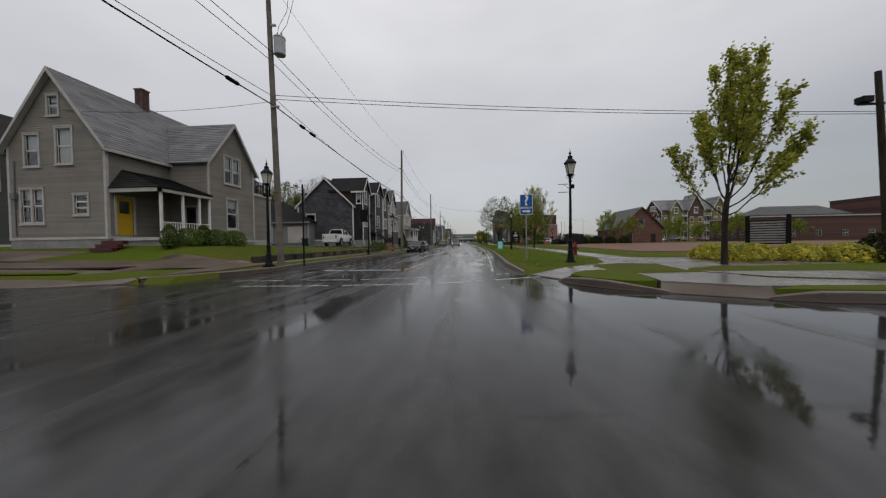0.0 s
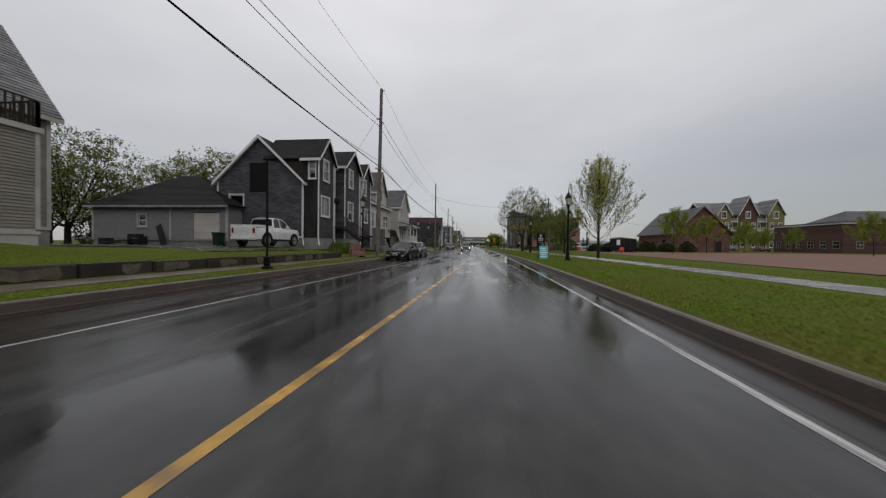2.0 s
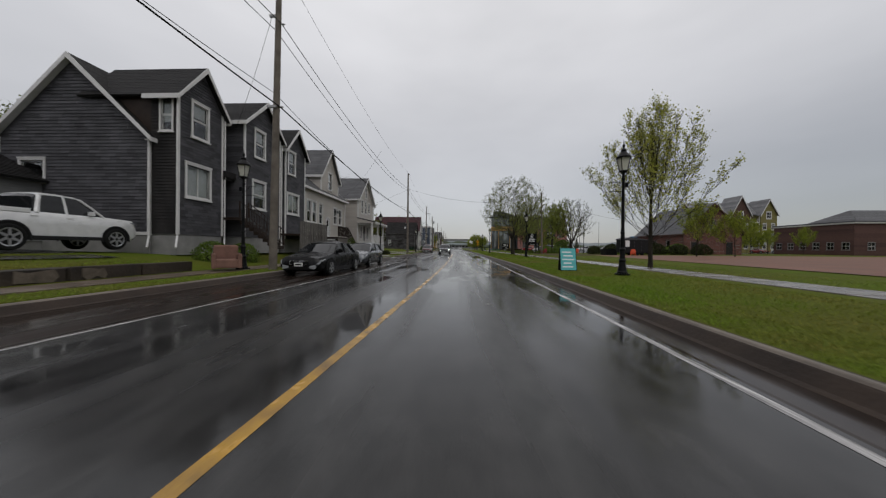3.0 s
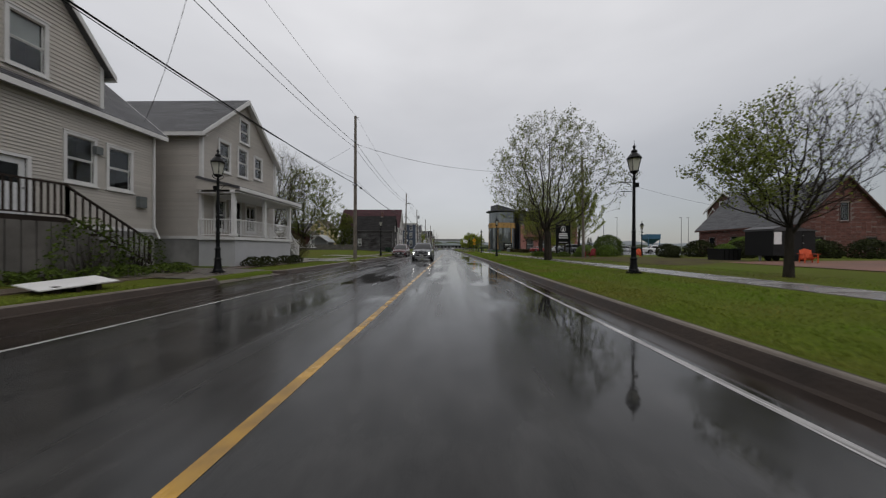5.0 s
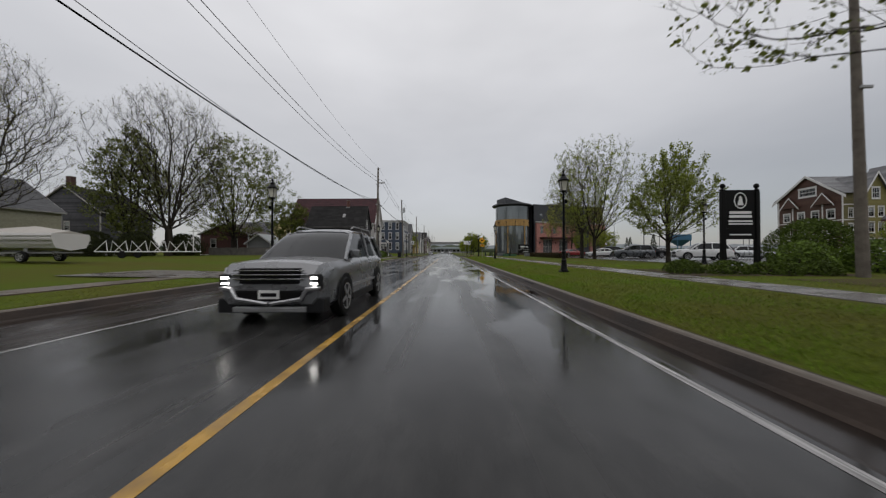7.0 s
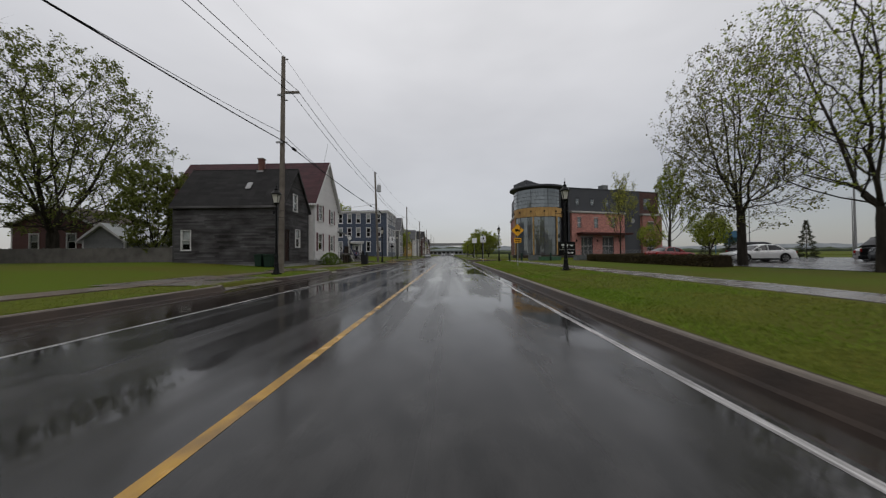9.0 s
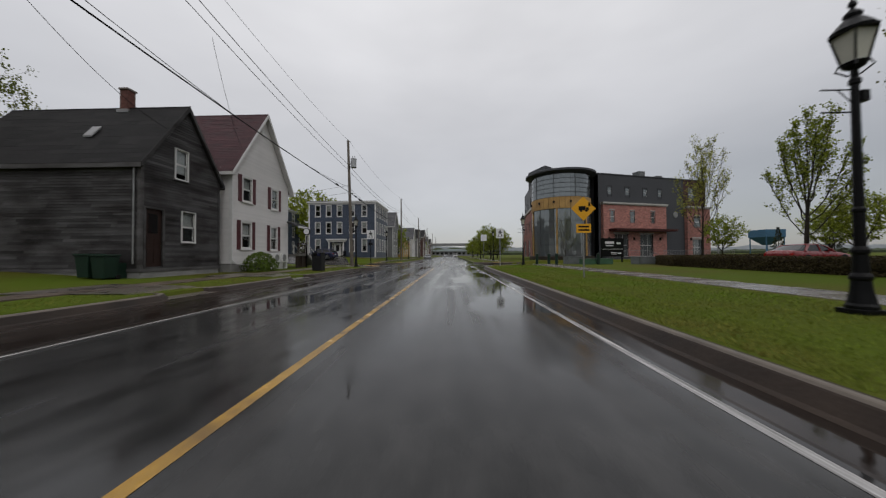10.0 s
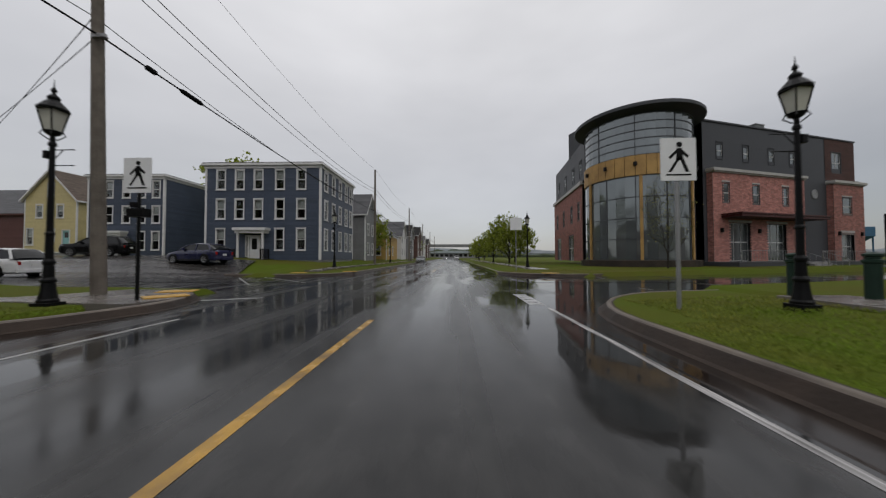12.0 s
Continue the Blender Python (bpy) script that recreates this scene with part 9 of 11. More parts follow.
for x, y, r, mat, label in ((24.6, 68.6, -30, "orange", "bright red-orange slatted garden chair beside the trailer"),
                            (22.8, 84.2, -40, "orange", "bright red-orange slatted garden chair on the lawn"), (16.0, 80.8, -60, "chair_red", "dark red slatted garden chair by the flower bed")):
    garden_chair(pose(x, y, ground_z(x, y), 0, 0, r) @ Matrix.Scale(1.05, 4), mat, label)
# blue steel hopper by the waterfront
hp = thing("steel_hopper", pose(111.0, 223.0, 0.3) @ Matrix.Scale(1.05, 4), "blue steel hopper on stilts near the water", "hopper")
bm = bmesh.new()
lathe(bm, [(1.0, 3.4), (4.4, 6.0), (4.4, 8.4), (4.2, 8.4)], 4)
part("bin", bm, "blue_tank", hp).matrix_local = pose(0, 0, 0, 0, 0, 45)
for x in (-2.8, 2.8):
    for y in (-2.8, 2.8):
        part("leg", boxes((x - 0.12, y - 0.12, 0, x + 0.12, y + 0.12, 6.2)), "blue_tank", hp)
# tall light poles over the car parks
for x, y, z in ((60, 160, 12), (92, 170, 13), (56, 176, 11), (75, 150, 11), (40, 128, 8.5)):
    lp = thing("light_pole", pose(x, y, 0.2), "thin grey steel car park light pole", "light pole", "car park light poles")
    bm = bmesh.new()
    tube(bm, [(0, 0, 0), (0, 0, z)], [0.11, 0.06], 8)
    part("mast", bm, "galv", lp)
    part("head", boxes((-0.7, -0.12, z - 0.05, 0.1, 0.12, z + 0.06), bevel=0.02), "galv", lp)


# ---- the far end ----
far = thing("far_hall", pose(-22, 400, 0), "long grey hall with a pale metal roof at the far end", "building")
part("wall", boxes((0, 0, 0, 48, 14, 4.5)), "grey_siding", far)
bm = bmesh.new()
prism(bm, [(-1, 4.5), (49, 4.5), (49, 5.0), (30, 6.6), (18, 6.6), (-1, 5.0)], 1, -1.0, 15)
part("roof", bm, "teal_metal", far)
for k in range(12):
    part("window", boxes((1 + k * 4, -0.06, 1.6, 3.6 + k * 4, 0.0, 3.6)), "car_glass", far)
br = thing("footbridge", pose(0, 350, 0), "pale overhead bridge across the far end of the road", "bridge")
part("deck", boxes((-26, 0, 8.0, 26, 3, 10.0), bevel=0.05), "grey_siding", br)
for x in (-18, 16):
    part("pier", boxes((x, 0.5, 0, x + 1.2, 2.5, 8.0)), "foundation", br)


def ridge_line(name, y, x0, x1, z, amp, mat, label, seed, step):
    rnd = random.Random(seed)
    xs = steps(x0, x1, step)
    v, f = [], []
    h = 0.0
    for i, x in enumerate(xs):
        h = 0.75 * h + rnd.uniform(-1, 1) * amp * 0.5
        for dy, zz in ((0, -2), (0, z * 0.55 + h * 0.3), (step, z + h), (step * 2, -2)):
            v.append((x, y + dy, max(-2, zz)))
    for i in range(len(xs) - 1):
        for k in range(3):
            a = i * 4 + k
            f.append((a, a + 4, a + 5, a + 1))
    return tagged(from_arrays(name, v, f, mat), label, "backdrop", kind="structure")


ridge_line("backdrop_hills", 1250, -1800, 1800, 26, 7, "hill", "low wooded hills on the horizon, haze put into their colour", 3, 30)
ridge_line("backdrop_woods", 620, -700, 40, 13, 4, "far_woods", "dark line of distant trees", 5, 7)
ridge_line("backdrop_woods", 700, 30, 900, 8, 3, "far_woods", "low line of distant trees over the water", 8, 7)


# ---- trees, shrubs, grass ----
def grow(seed, height, radius, crown_base, ends, fork=None, spread=1.0, top_bias=0.0, rise=0.3, low=0.0):
    """Branch nodes of a tree: each end point in the crown joins the nearest branch below it. Returns places, parents and the ends."""
    rnd = random.Random(seed)
    fork = fork if fork is not None else crown_base * 0.8
    lean = (rnd.uniform(-0.03, 0.03), rnd.uniform(-0.03, 0.03))
    nodes, parent = [], []
    n0 = 6
    for k in range(n0 + 1):
        z = fork * k / n0
        nodes.append(Vector((lean[0] * z, lean[1] * z, z)))
        parent.append(k - 1)
    # main limbs rising from the fork
    limbs = rnd.randint(4, 6)
    for q in range(limbs):
        a = 2 * math.pi * (q + rnd.uniform(-0.25, 0.25)) / limbs
        out = 0.0 if q == 0 else rnd.uniform(0.35, 0.62) * radius
        top = (0.9 if q == 0 else rnd.uniform(0.6, 0.8)) * (height - fork)
        last = n0 if q < 3 else n0 - 1
        start = nodes[last].copy()
        for k in range(1, 8):
            t = k / 7
            p = start + Vector((math.cos(a) * out * t ** 0.85, math.sin(a) * out * t ** 0.85, top * t ** 1.1))
            p += Vector((rnd.uniform(-1, 1), rnd.uniform(-1, 1), 0)) * 0.03 * radius
            nodes.append(p)
            parent.append(last)
            last = len(nodes) - 1
    pts = []
    while len(pts) < ends:
        a, r = rnd.uniform(0, 2 * math.pi), math.sqrt(rnd.uniform(0.02, 1))
        z = rnd.uniform(-1, 1)
        if r * r + z * z > 1 or (r * r + z * z < 0.16 and rnd.random() < 0.6):
            continue
        wob = 1 + 0.16 * math.sin(3 * a + seed) + 0.12 * math.sin(5 * a + 2.1 * seed + 4 * z) + 0.08 * math.sin(9 * a + 7 * z)
        zz = (crown_base + height) / 2 + (height - crown_base) / 2 * z - low * max(0, r - 0.5) * (height - crown_base)
        rr = r * radius * wob * (1 - top_bias * max(0, z)) * (0.75 + 0.25 * spread if z < 0 else 1)
        pts.append(Vector((rr * math.cos(a), rr * math.sin(a), zz)))
    root = Vector((0, 0, fork))
    pts.sort(key=lambda p: (p - root).length)
    tips = []
    arr = np.array([tuple(p) for p in nodes])
    way = [0.0]
    for i in range(1, len(nodes)):
        way.append(way[parent[i]] + (nodes[i] - nodes[parent[i]]).length)
    for p in pts:
        d = arr - np.array(tuple(p))
        dist = np.sqrt((d ** 2).sum(1))
        above = np.maximum(0, d[:, 2] + rise * dist)
        under = np.where(arr[:, 2] < fork * 0.98, 5.0, 0.0)
        i = int(np.argmin(dist + 0.5 * np.array(way) + 1.8 * above + under))
        a = nodes[i]
        n = 2 if dist[i] < 0.8 else 3
        side = Vector((rnd.uniform(-1, 1), rnd.uniform(-1, 1), 0.2)) * dist[i] * 0.07
        j = i
        new_pts = []
        for k in range(1, n + 1):
            t = k / n
            q = a.lerp(p, t) + side * math.sin(math.pi * t) + Vector((0, 0, -0.07 * dist[i] * math.sin(math.pi * t)))
            nodes.append(q)
            parent.append(j)
            way.append(way[j] + (q - nodes[j]).length)
            j = len(nodes) - 1
            new_pts.append(tuple(q))
        arr = np.vstack([arr, np.array(new_pts)])
        tips.append(j)
    return nodes, parent, tips


def grow_upswept(seed, height, radius, fork, limbs, lean=(0.0, 0.0), flat=0.0):
    """Branch nodes of a vase-shaped tree: limbs fan out from a low fork and sweep up, with short side branches that rise along them."""
    rnd = random.Random(seed)
    nodes, parent, tips = [], [], []
    n0 = 5
    for k in range(n0 + 1):
        nodes.append(Vector((rnd.uniform(-0.01, 0.01), rnd.uniform(-0.01, 0.01), fork * k / n0)))
        parent.append(k - 1)
    trunk = [n0]
    for k in range(1, 7):
        nodes.append(Vector((lean[0] * 0.1 * k, lean[1] * 0.1 * k, fork + (height * 0.45 - fork) * k / 6)))
        parent.append(trunk[-1])
        trunk.append(len(nodes) - 1)
    for q in range(limbs):
        a = 2 * math.pi * (q * 0.618 + rnd.uniform(-0.08, 0.08))
        share = (q + 0.5) / limbs
        out = radius * (0.12 + 0.88 * share) * rnd.uniform(0.85, 1.12)
        top = height * (1.0 - 0.5 * share ** 1.7) * rnd.uniform(0.9, 1.03)
        last = trunk[min(len(trunk) - 1, int((1 - share) * len(trunk) + rnd.uniform(0, 1.2)))]
        start = nodes[last].copy()
        way = Vector((math.cos(a) * (1 - flat * abs(math.cos(a))) + lean[0], math.sin(a) + lean[1], 0)) * out
        count = 9
        for k in range(1, count + 1):
            t = k / count
            p = start + way * t ** 0.8 + Vector((0, 0, (top - start.z) * t ** 1.12))
            p += Vector((rnd.uniform(-1, 1), rnd.uniform(-1, 1), rnd.uniform(-1, 1))) * 0.02 * radius
            before = nodes[last]
            nodes.append(p)
            parent.append(last)
            last = len(nodes) - 1
            if t > 0.25:
                along = (p - before).normalized()
                for _ in range(2 if t < 0.9 else 3):
                    d = (along * 1.2 + Vector((rnd.uniform(-1, 1), rnd.uniform(-1, 1), rnd.uniform(-0.2, 0.8))) * 0.75).normalized()
                    length = height * (0.05 + 0.13 * (1 - t)) * rnd.uniform(0.6, 1.3)
                    j = last
                    for m in (0.5, 1.0):
                        nodes.append(p + d * length * m + Vector((0, 0, 0.12 * length * m * m)))
                        parent.append(j)
                        j = len(nodes) - 1
                        tips.append(j)
    return nodes, parent, tips


def tree(name, seed, height, radius, crown_base, ends, leaves, leaf_size, leaf_mat, label, trunk_r=0.2, spread=1.0, fork=None, top_bias=0.0, patch=0.0, clump=0.5,
         rise=0.3, low=0.0, taper=0.5, leafy=None, upswept=None, wind=0.0):
    nodes, parent, tips = grow_upswept(seed, height, radius, **upswept) if upswept else grow(seed, height, radius, crown_base, ends, fork, spread, top_bias, rise, low)
    rnd = random.Random(seed + 99)
    rng = np.random.default_rng(seed)
    root = thing(name, pose(0, 0, 0), label, "tree")
    weight = [0.0] * len(nodes)
    for t in tips:
        weight[t] += 1
    for i in range(len(nodes) - 1, 0, -1):
        weight[parent[i]] += weight[i]
    total = max(weight[0], 1)
    rad = [max(0.005, trunk_r * (max(w, 0.5) / total) ** taper) for w in weight]
    for k in range(4):
        rad[k] *= 1 + 0.3 * (1 - k / 4) ** 2
    heir = {}
    for i in range(1, len(nodes)):
        p = parent[i]
        if p not in heir or weight[i] > weight[heir[p]]:
            heir[p] = i
    v, f, rings = [], [], {}

    def ring(p, d, r, n):
        ref = Vector((1, 0, 0)) if abs(d.x) < 0.8 else Vector((0, 1, 0))
        s = (ref - d * ref.dot(d)).normalized()
        o = d.cross(s)
        k0 = len(v)
        for k in range(n):
            t = 2 * math.pi * k / n
            q = p + (s * math.cos(t) + o * math.sin(t)) * r
            v.append((q.x, q.y, q.z))
        return k0

    for i in range(1, len(nodes)):
        p = parent[i]
        d = nodes[i] - nodes[p]
        if d.length < 1e-5:
            continue
        d.normalize()
        n = 12 if rad[i] > 0.07 else (6 if rad[i] > 0.02 else 3)
        if heir[p] == i and p in rings and rings[p][1] == n:
            ka = rings[p][0]
        else:
            ka = ring(nodes[p] - d * rad[i] * 0.5, d, min(rad[p], rad[i] * 1.3), n)
        kb = ring(nodes[i], d, rad[i], n)
        rings[i] = (kb, n)
        for k in range(n):
            f.append((ka + k, ka + (k + 1) % n, kb + (k + 1) % n, kb + k))
    # fine twigs at the ends
    bases, ends_ = [], []
    for t in tips:
        base = nodes[t]
        back = (nodes[t] - nodes[parent[t]]).normalized()
        for q in range(5):
            b0 = base if q < 3 else nodes[parent[t]].lerp(base, 0.5)
            d = (back * 0.9 + Vector((rnd.uniform(-1, 1), rnd.uniform(-1, 1), rnd.uniform(-0.4, 1))) + Vector((0.7 * wind, 0, 0))).normalized()
            e = b0 + d * rnd.uniform(0.4, 1.0) * clump
            s = d.orthogonal().normalized() * 0.005
            o = d.cross(s)
            k0 = len(v)
            for z in (b0 + s, b0 - s * 0.5 + o, b0 - s * 0.5 - o, e):
                v.append(tuple(z))
            f += [(k0, k0 + 1, k0 + 3), (k0 + 1, k0 + 2, k0 + 3), (k0 + 2, k0, k0 + 3)]
            bases.append(tuple(b0))
            ends_.append(tuple(e))
    from_arrays("trunk", v, f, "bark", root, smooth=True)
    # leaves, gathered along the twigs
    B, E = np.array(bases), np.array(ends_)
    dens = np.ones(len(B))
    if patch:
        for i in range(len(B)):
            q = 0.15 + 1.6 * smooth_step(0.4, 0.62, 0.5 + 0.5 * noise.noise(Vector(bases[i]) * 0.4 + Vector((seed, 0, 0))))
            dens[i] = q * patch + 1 - patch
    if leafy:
        # one side in leaf, the other still bare
        side = B[:, 0] * leafy[0] + B[:, 1] * leafy[1]
        dens *= 0.03 + 1 / (1 + np.exp(-(side - 0.3) * 5.0))
    pick = rng.choice(len(B), size=int(leaves), p=dens / dens.sum())
    t = rng.uniform(0.25, 1.05, (len(pick), 1))
    c = B[pick] * (1 - t) + E[pick] * t + rng.normal(0, 0.12 * clump, (len(pick), 3))
    d = rng.uniform(-1, 1, (len(pick), 3)) + np.array((wind, 0, -0.25))
    d /= np.linalg.norm(d, axis=1)[:, None] + 1e-6
    s = np.cross(d, rng.uniform(-1, 1, (len(pick), 3)))
    s /= np.linalg.norm(s, axis=1)[:, None] + 1e-6
    z = leaf_size * rng.uniform(0.6, 1.3, (len(pick), 1))
    lv = np.stack([c, c + d * z * 0.45 + s * z * 0.42, c + d * z, c + d * z * 0.45 - s * z * 0.42], 1).reshape(-1, 3)
    crown = from_arrays("crown", lv, np.arange(len(lv)).reshape(-1, 4), leaf_mat, root)
    crown["kind"] = "stuff"
    return root


def plant(t, x, y, rz=0, s=1.0, dz=-0.05):
    t.matrix_world = pose(x, y, ground_z(x, y) + dz, 0, 0, rz) @ Matrix.Scale(s, 4)
    return t


def again(t, x, y, rz=0, dz=-0.05):
    return copy_thing(t, pose(x, y, ground_z(x, y) + dz, 0, 0, rz))


plant(tree("street_tree", 11, 6.9, 1.9, 2.0, 240, 16000, 0.1, "leaf_yellow", "young upswept tree with fresh green leaves by the corner", 0.09, clump=0.36, taper=0.52, upswept=dict(fork=1.5, limbs=14, lean=(0.22, 0.0)), wind=0.6), 10.5, 8.9, 0)
plant(tree("street_tree", 12, 8.0, 3.2, 2.9, 650, 15000, 0.08, "leaf_yellow", "vase-shaped tree with sparse yellow-green new leaves", 0.1, clump=0.5, taper=0.55, upswept=dict(fork=1.2, limbs=40, lean=(0.08, 0.0))), 10.8, 41.5, 70)
plant(tree("street_tree", 13, 6.2, 2.3, 2.0, 700, 8500, 0.08, "leaf_dark", "tree in green leaf on one side and bare on the other", 0.12, 1.0, 1.7, patch=0.4, low=0.0, rise=0.6, leafy=(0.96, 0.28)), 12.7, 58.4, 120)
plant(tree("maple_tree", 14, 11.6, 4.9, 2.9, 1300, 17000, 0.1, "leaf_olive_green", "broad maple with sparse new leaves on the verge", 0.27, 1.2, 2.5, patch=0.55, low=0.2, rise=0.2, clump=0.65, wind=0.4, taper=0.6), 9.3, 73.2, 0)
plant(tree("street_tree", 15, 11.4, 4.3, 2.6, 420, 15000, 0.13, "leaf", "vase-shaped tree with fresh pale green leaves by the car park", 0.19, clump=0.6, upswept=dict(fork=1.9, limbs=22, lean=(0.25, 0.0)), wind=0.6), 24.5, 105, 0)
plant(tree("street_tree", 16, 7.4, 3.3, 2.2, 420, 9500, 0.12, "leaf_dark", "small spreading tree with bright green leaves", 0.13, 1.15, patch=0.5, low=0.1, wind=0.4), 19.4, 97.6, 0)
plant(tree("street_tree", 17, 16.4, 4.5, 2.2, 1500, 18000, 0.12, "leaf_olive", "tall tree with sparse olive-green leaves near the car park", 0.24, 1.05, 4.0, patch=0.45, rise=0.5, low=0.12, wind=0.7, clump=0.7, taper=0.54), 21.7, 119.4, 0)
plant(tree("street_tree", 18, 15.0, 5.4, 3.4, 1100, 15000, 0.1, "leaf", "tall spreading tree with fresh yellow-green leaves", 0.18, 1.05, patch=0.6, rise=0.5), 19.6, 110.8, 55)
plant(tree("street_tree", 28, 9.8, 2.5, 2.2, 320, 9000, 0.12, "leaf", "slender wind-blown tree with fresh green leaves by the hedge", 0.12, clump=0.5, upswept=dict(fork=2.0, limbs=14, lean=(0.25, 0.0)), wind=0.7), 24.6, 130.8, 0)
plant(tree("street_tree", 29, 7.5, 1.8, 1.6, 220, 900, 0.1, "leaf_olive", "thin budding sapling before the glazed drum", 0.06, 0.9, rise=0.9), 18.6, 157.5, 0)
plant(tree("street_tree", 19, 10.4, 2.1, 2.4, 380, 3600, 0.11, "leaf_yellow", "slender tree with thin new leaves on the lawn", 0.075, clump=0.55, upswept=dict(fork=2.2, limbs=16, lean=(0.1, 0.0))), 23.0, 137.2, 0)
small = plant(tree("street_tree", 20, 5.2, 1.9, 1.6, 200, 5200, 0.13, "leaf", "small fresh green tree", 0.08, 1.0, rise=0.5), 30.5, 133, 0)
again(small, 35, 138.5, 100)
again(small, 33, 147.3, 200)
plant(tree("maple_tree", 21, 20.5, 8.6, 2.6, 1700, 36000, 0.18, "leaf_olive_green", "large leafy maple behind the garden", 0.42, 1.1, 3.2, patch=0.75, clump=0.95, low=0.1, taper=0.54), -35.6, 126.4, 0)
plant(tree("garden_tree", 22, 17.5, 4.6, 1.8, 1000, 20000, 0.19, "leaf_olive_green", "leafy garden tree behind the houses", 0.28, 1.0, 3.0, patch=0.5, clump=0.9, top_bias=0.45), -41.3, 114.0, 0)
bare = plant(tree("bare_tree", 23, 13.0, 4.3, 2.6, 1500, 3600, 0.09, "leaf_olive", "bare twiggy tree with a few buds in a garden", 0.24, 1.0, rise=0.7, clump=0.9, taper=0.52), -38.5, 93.0, 0, 1.45)
copy_thing(bare, pose(-50, 104.6, ground_z(-50, 104.6), 0, 0, 140) @ Matrix.Scale(1.3, 4))
copy_thing(bare, pose(-36.4, 114.4, ground_z(-36, 114), 0, 0, 260) @ Matrix.Scale(1.2, 4))
plant(tree("garden_tree", 24, 9.4, 3.2, 0.5, 420, 22000, 0.15, "leaf_olive_green", "dense olive-green garden tree by the fence", 0.14, 1.0), -25.4, 126.2, 0)
g25 = plant(tree("garden_tree", 25, 9.5, 4.6, 2.0, 700, 12000, 0.15, "leaf_olive_green", "leafy olive-green tree behind the garage", 0.2, 1.0, patch=0.5, clump=0.8, rise=0.5), -33.5, 47, 0)
again(g25, -44, 43, 150)
again(g25, -27, 52, 260)
again(g25, -40, 30, 80)
copy_thing(g25, pose(-37.5, 40, 0.6, 0, 0, 200) @ Matrix.Scale(1.15, 4))
copy_thing(g25, pose(-30.5, 49.5, 0.6, 0, 0, 310) @ Matrix.Scale(1.2, 4))
far_tree = plant(tree("street_tree", 26, 7.5, 3.6, 0.9, 320, 9500, 0.2, "leaf", "bushy light green tree farther down the street", 0.15, 1.1, clump=0.7), 10.5, 182, 0)
for x, y, r in ((13.5, 193, 60), (11, 205, 130), (-12.5, 185, 200), (11.5, 232, 20), (12, 262, 310), (-13, 248, 100), (14, 300, 40), (-30, 182, 70)):
    again(far_tree, x, y, r)
mid_tree = plant(tree("garden_tree", 27, 6.6, 2.8, 1.2, 420, 6500, 0.13, "leaf", "small loose green tree by the brick hall", 0.06, clump=0.8, patch=0.5, upswept=dict(fork=1.0, limbs=11, lean=(0.15, 0.0))), 31, 66, 0)
for x, y, r in ((36.5, 67, 120), (58, 104, 60), (66, 118, 310), (84, 116, 160), (75, 96, 20), (90, 88, 250), (61, 32, 140), (48, 30, 45), (76, 34, 10),
                (70, 105, 200), (78, 107, 33), (96, 112, 90), (54, 62, 150), (66, 98, 75), (74, 118, 15), (88, 124, 280), (97, 121, 130)):
    copy_thing(mid_tree, pose(x, y, ground_z(x, y) - 0.05, 0, 0, r) @ Matrix.Scale(0.85 + 0.55 * ((r * 7) % 10) / 10, 4))
copy_thing(far_tree, pose(-28.2, 178, 0.6, 0, 0, 30) @ Matrix.Scale(1.95, 4))


def shrub(name, seed, w, d, h, count, size, mat, label, category="shrub", twigs=60):
    rnd = random.Random(seed)
    root = thing(name, pose(0, 0, 0), label, category)
    v, f = [], []
    for _ in range(twigs):
        a, r = rnd.uniform(0, 2 * math.pi), rnd.uniform(0, 0.85)
        e = Vector((w / 2 * r * math.cos(a), d / 2 * r * math.sin(a), h * rnd.uniform(0.4, 0.92)))
        b = Vector((e.x * 0.4, e.y * 0.4, -0.05))
        s = (e - b).orthogonal().normalized() * 0.012
        o = (e - b).normalized().cross(s)
        k0 = len(v)
        for q in (b + s, b - s * 0.5 + o, b - s * 0.5 - o, e):
            v.append(tuple(q))
        f += [(k0, k0 + 1, k0 + 3), (k0 + 1, k0 + 2, k0 + 3), (k0 + 2, k0, k0 + 3)]
    from_arrays("stem", v, f, "twig", root)
    lv, lf = [], []
    for _ in range(count):
        a, z = rnd.uniform(0, 2 * math.pi), rnd.uniform(0.02, 1)
        lump = 1 + 0.16 * math.sin(4 * a + seed) * math.sin(5 * z + seed) + 0.1 * math.sin(9 * a + 7 * z)
        rr = math.sqrt(max(0.0, 1 - (max(0, z - 0.3) / 0.7) ** 2.2)) * lump * (0.72 + 0.28 * rnd.random() ** 0.5) * (0.8 + 0.2 * min(1, z * 4))
        c = Vector((w / 2 * rr * math.cos(a), d / 2 * rr * math.sin(a), h * z * (0.95 + 0.1 * rnd.random())))
        n = (Vector((math.cos(a), math.sin(a), 0.4)) + Vector((rnd.uniform(-1, 1), rnd.uniform(-1, 1), rnd.uniform(-1, 1))) * 0.9).normalized()
        s = n.orthogonal().normalized()
        s = s * math.cos(a * 7 + z * 31) + n.cross(s) * math.sin(a * 7 + z * 31)
        t = n.cross(s)
        q = size * rnd.uniform(0.6, 1.3)
        k0 = len(lv)
        lv += [tuple(c - s * q * 0.5), tuple(c + t * q * 0.35 + n * q * 0.1), tuple(c + s * q * 0.5), tuple(c - t * q * 0.35 + n * q * 0.1)]
        lf.append((k0, k0 + 1, k0 + 2, k0 + 3))
    crown = from_arrays("foliage", lv, lf, mat, root)
    crown["kind"] = "stuff"
    return root


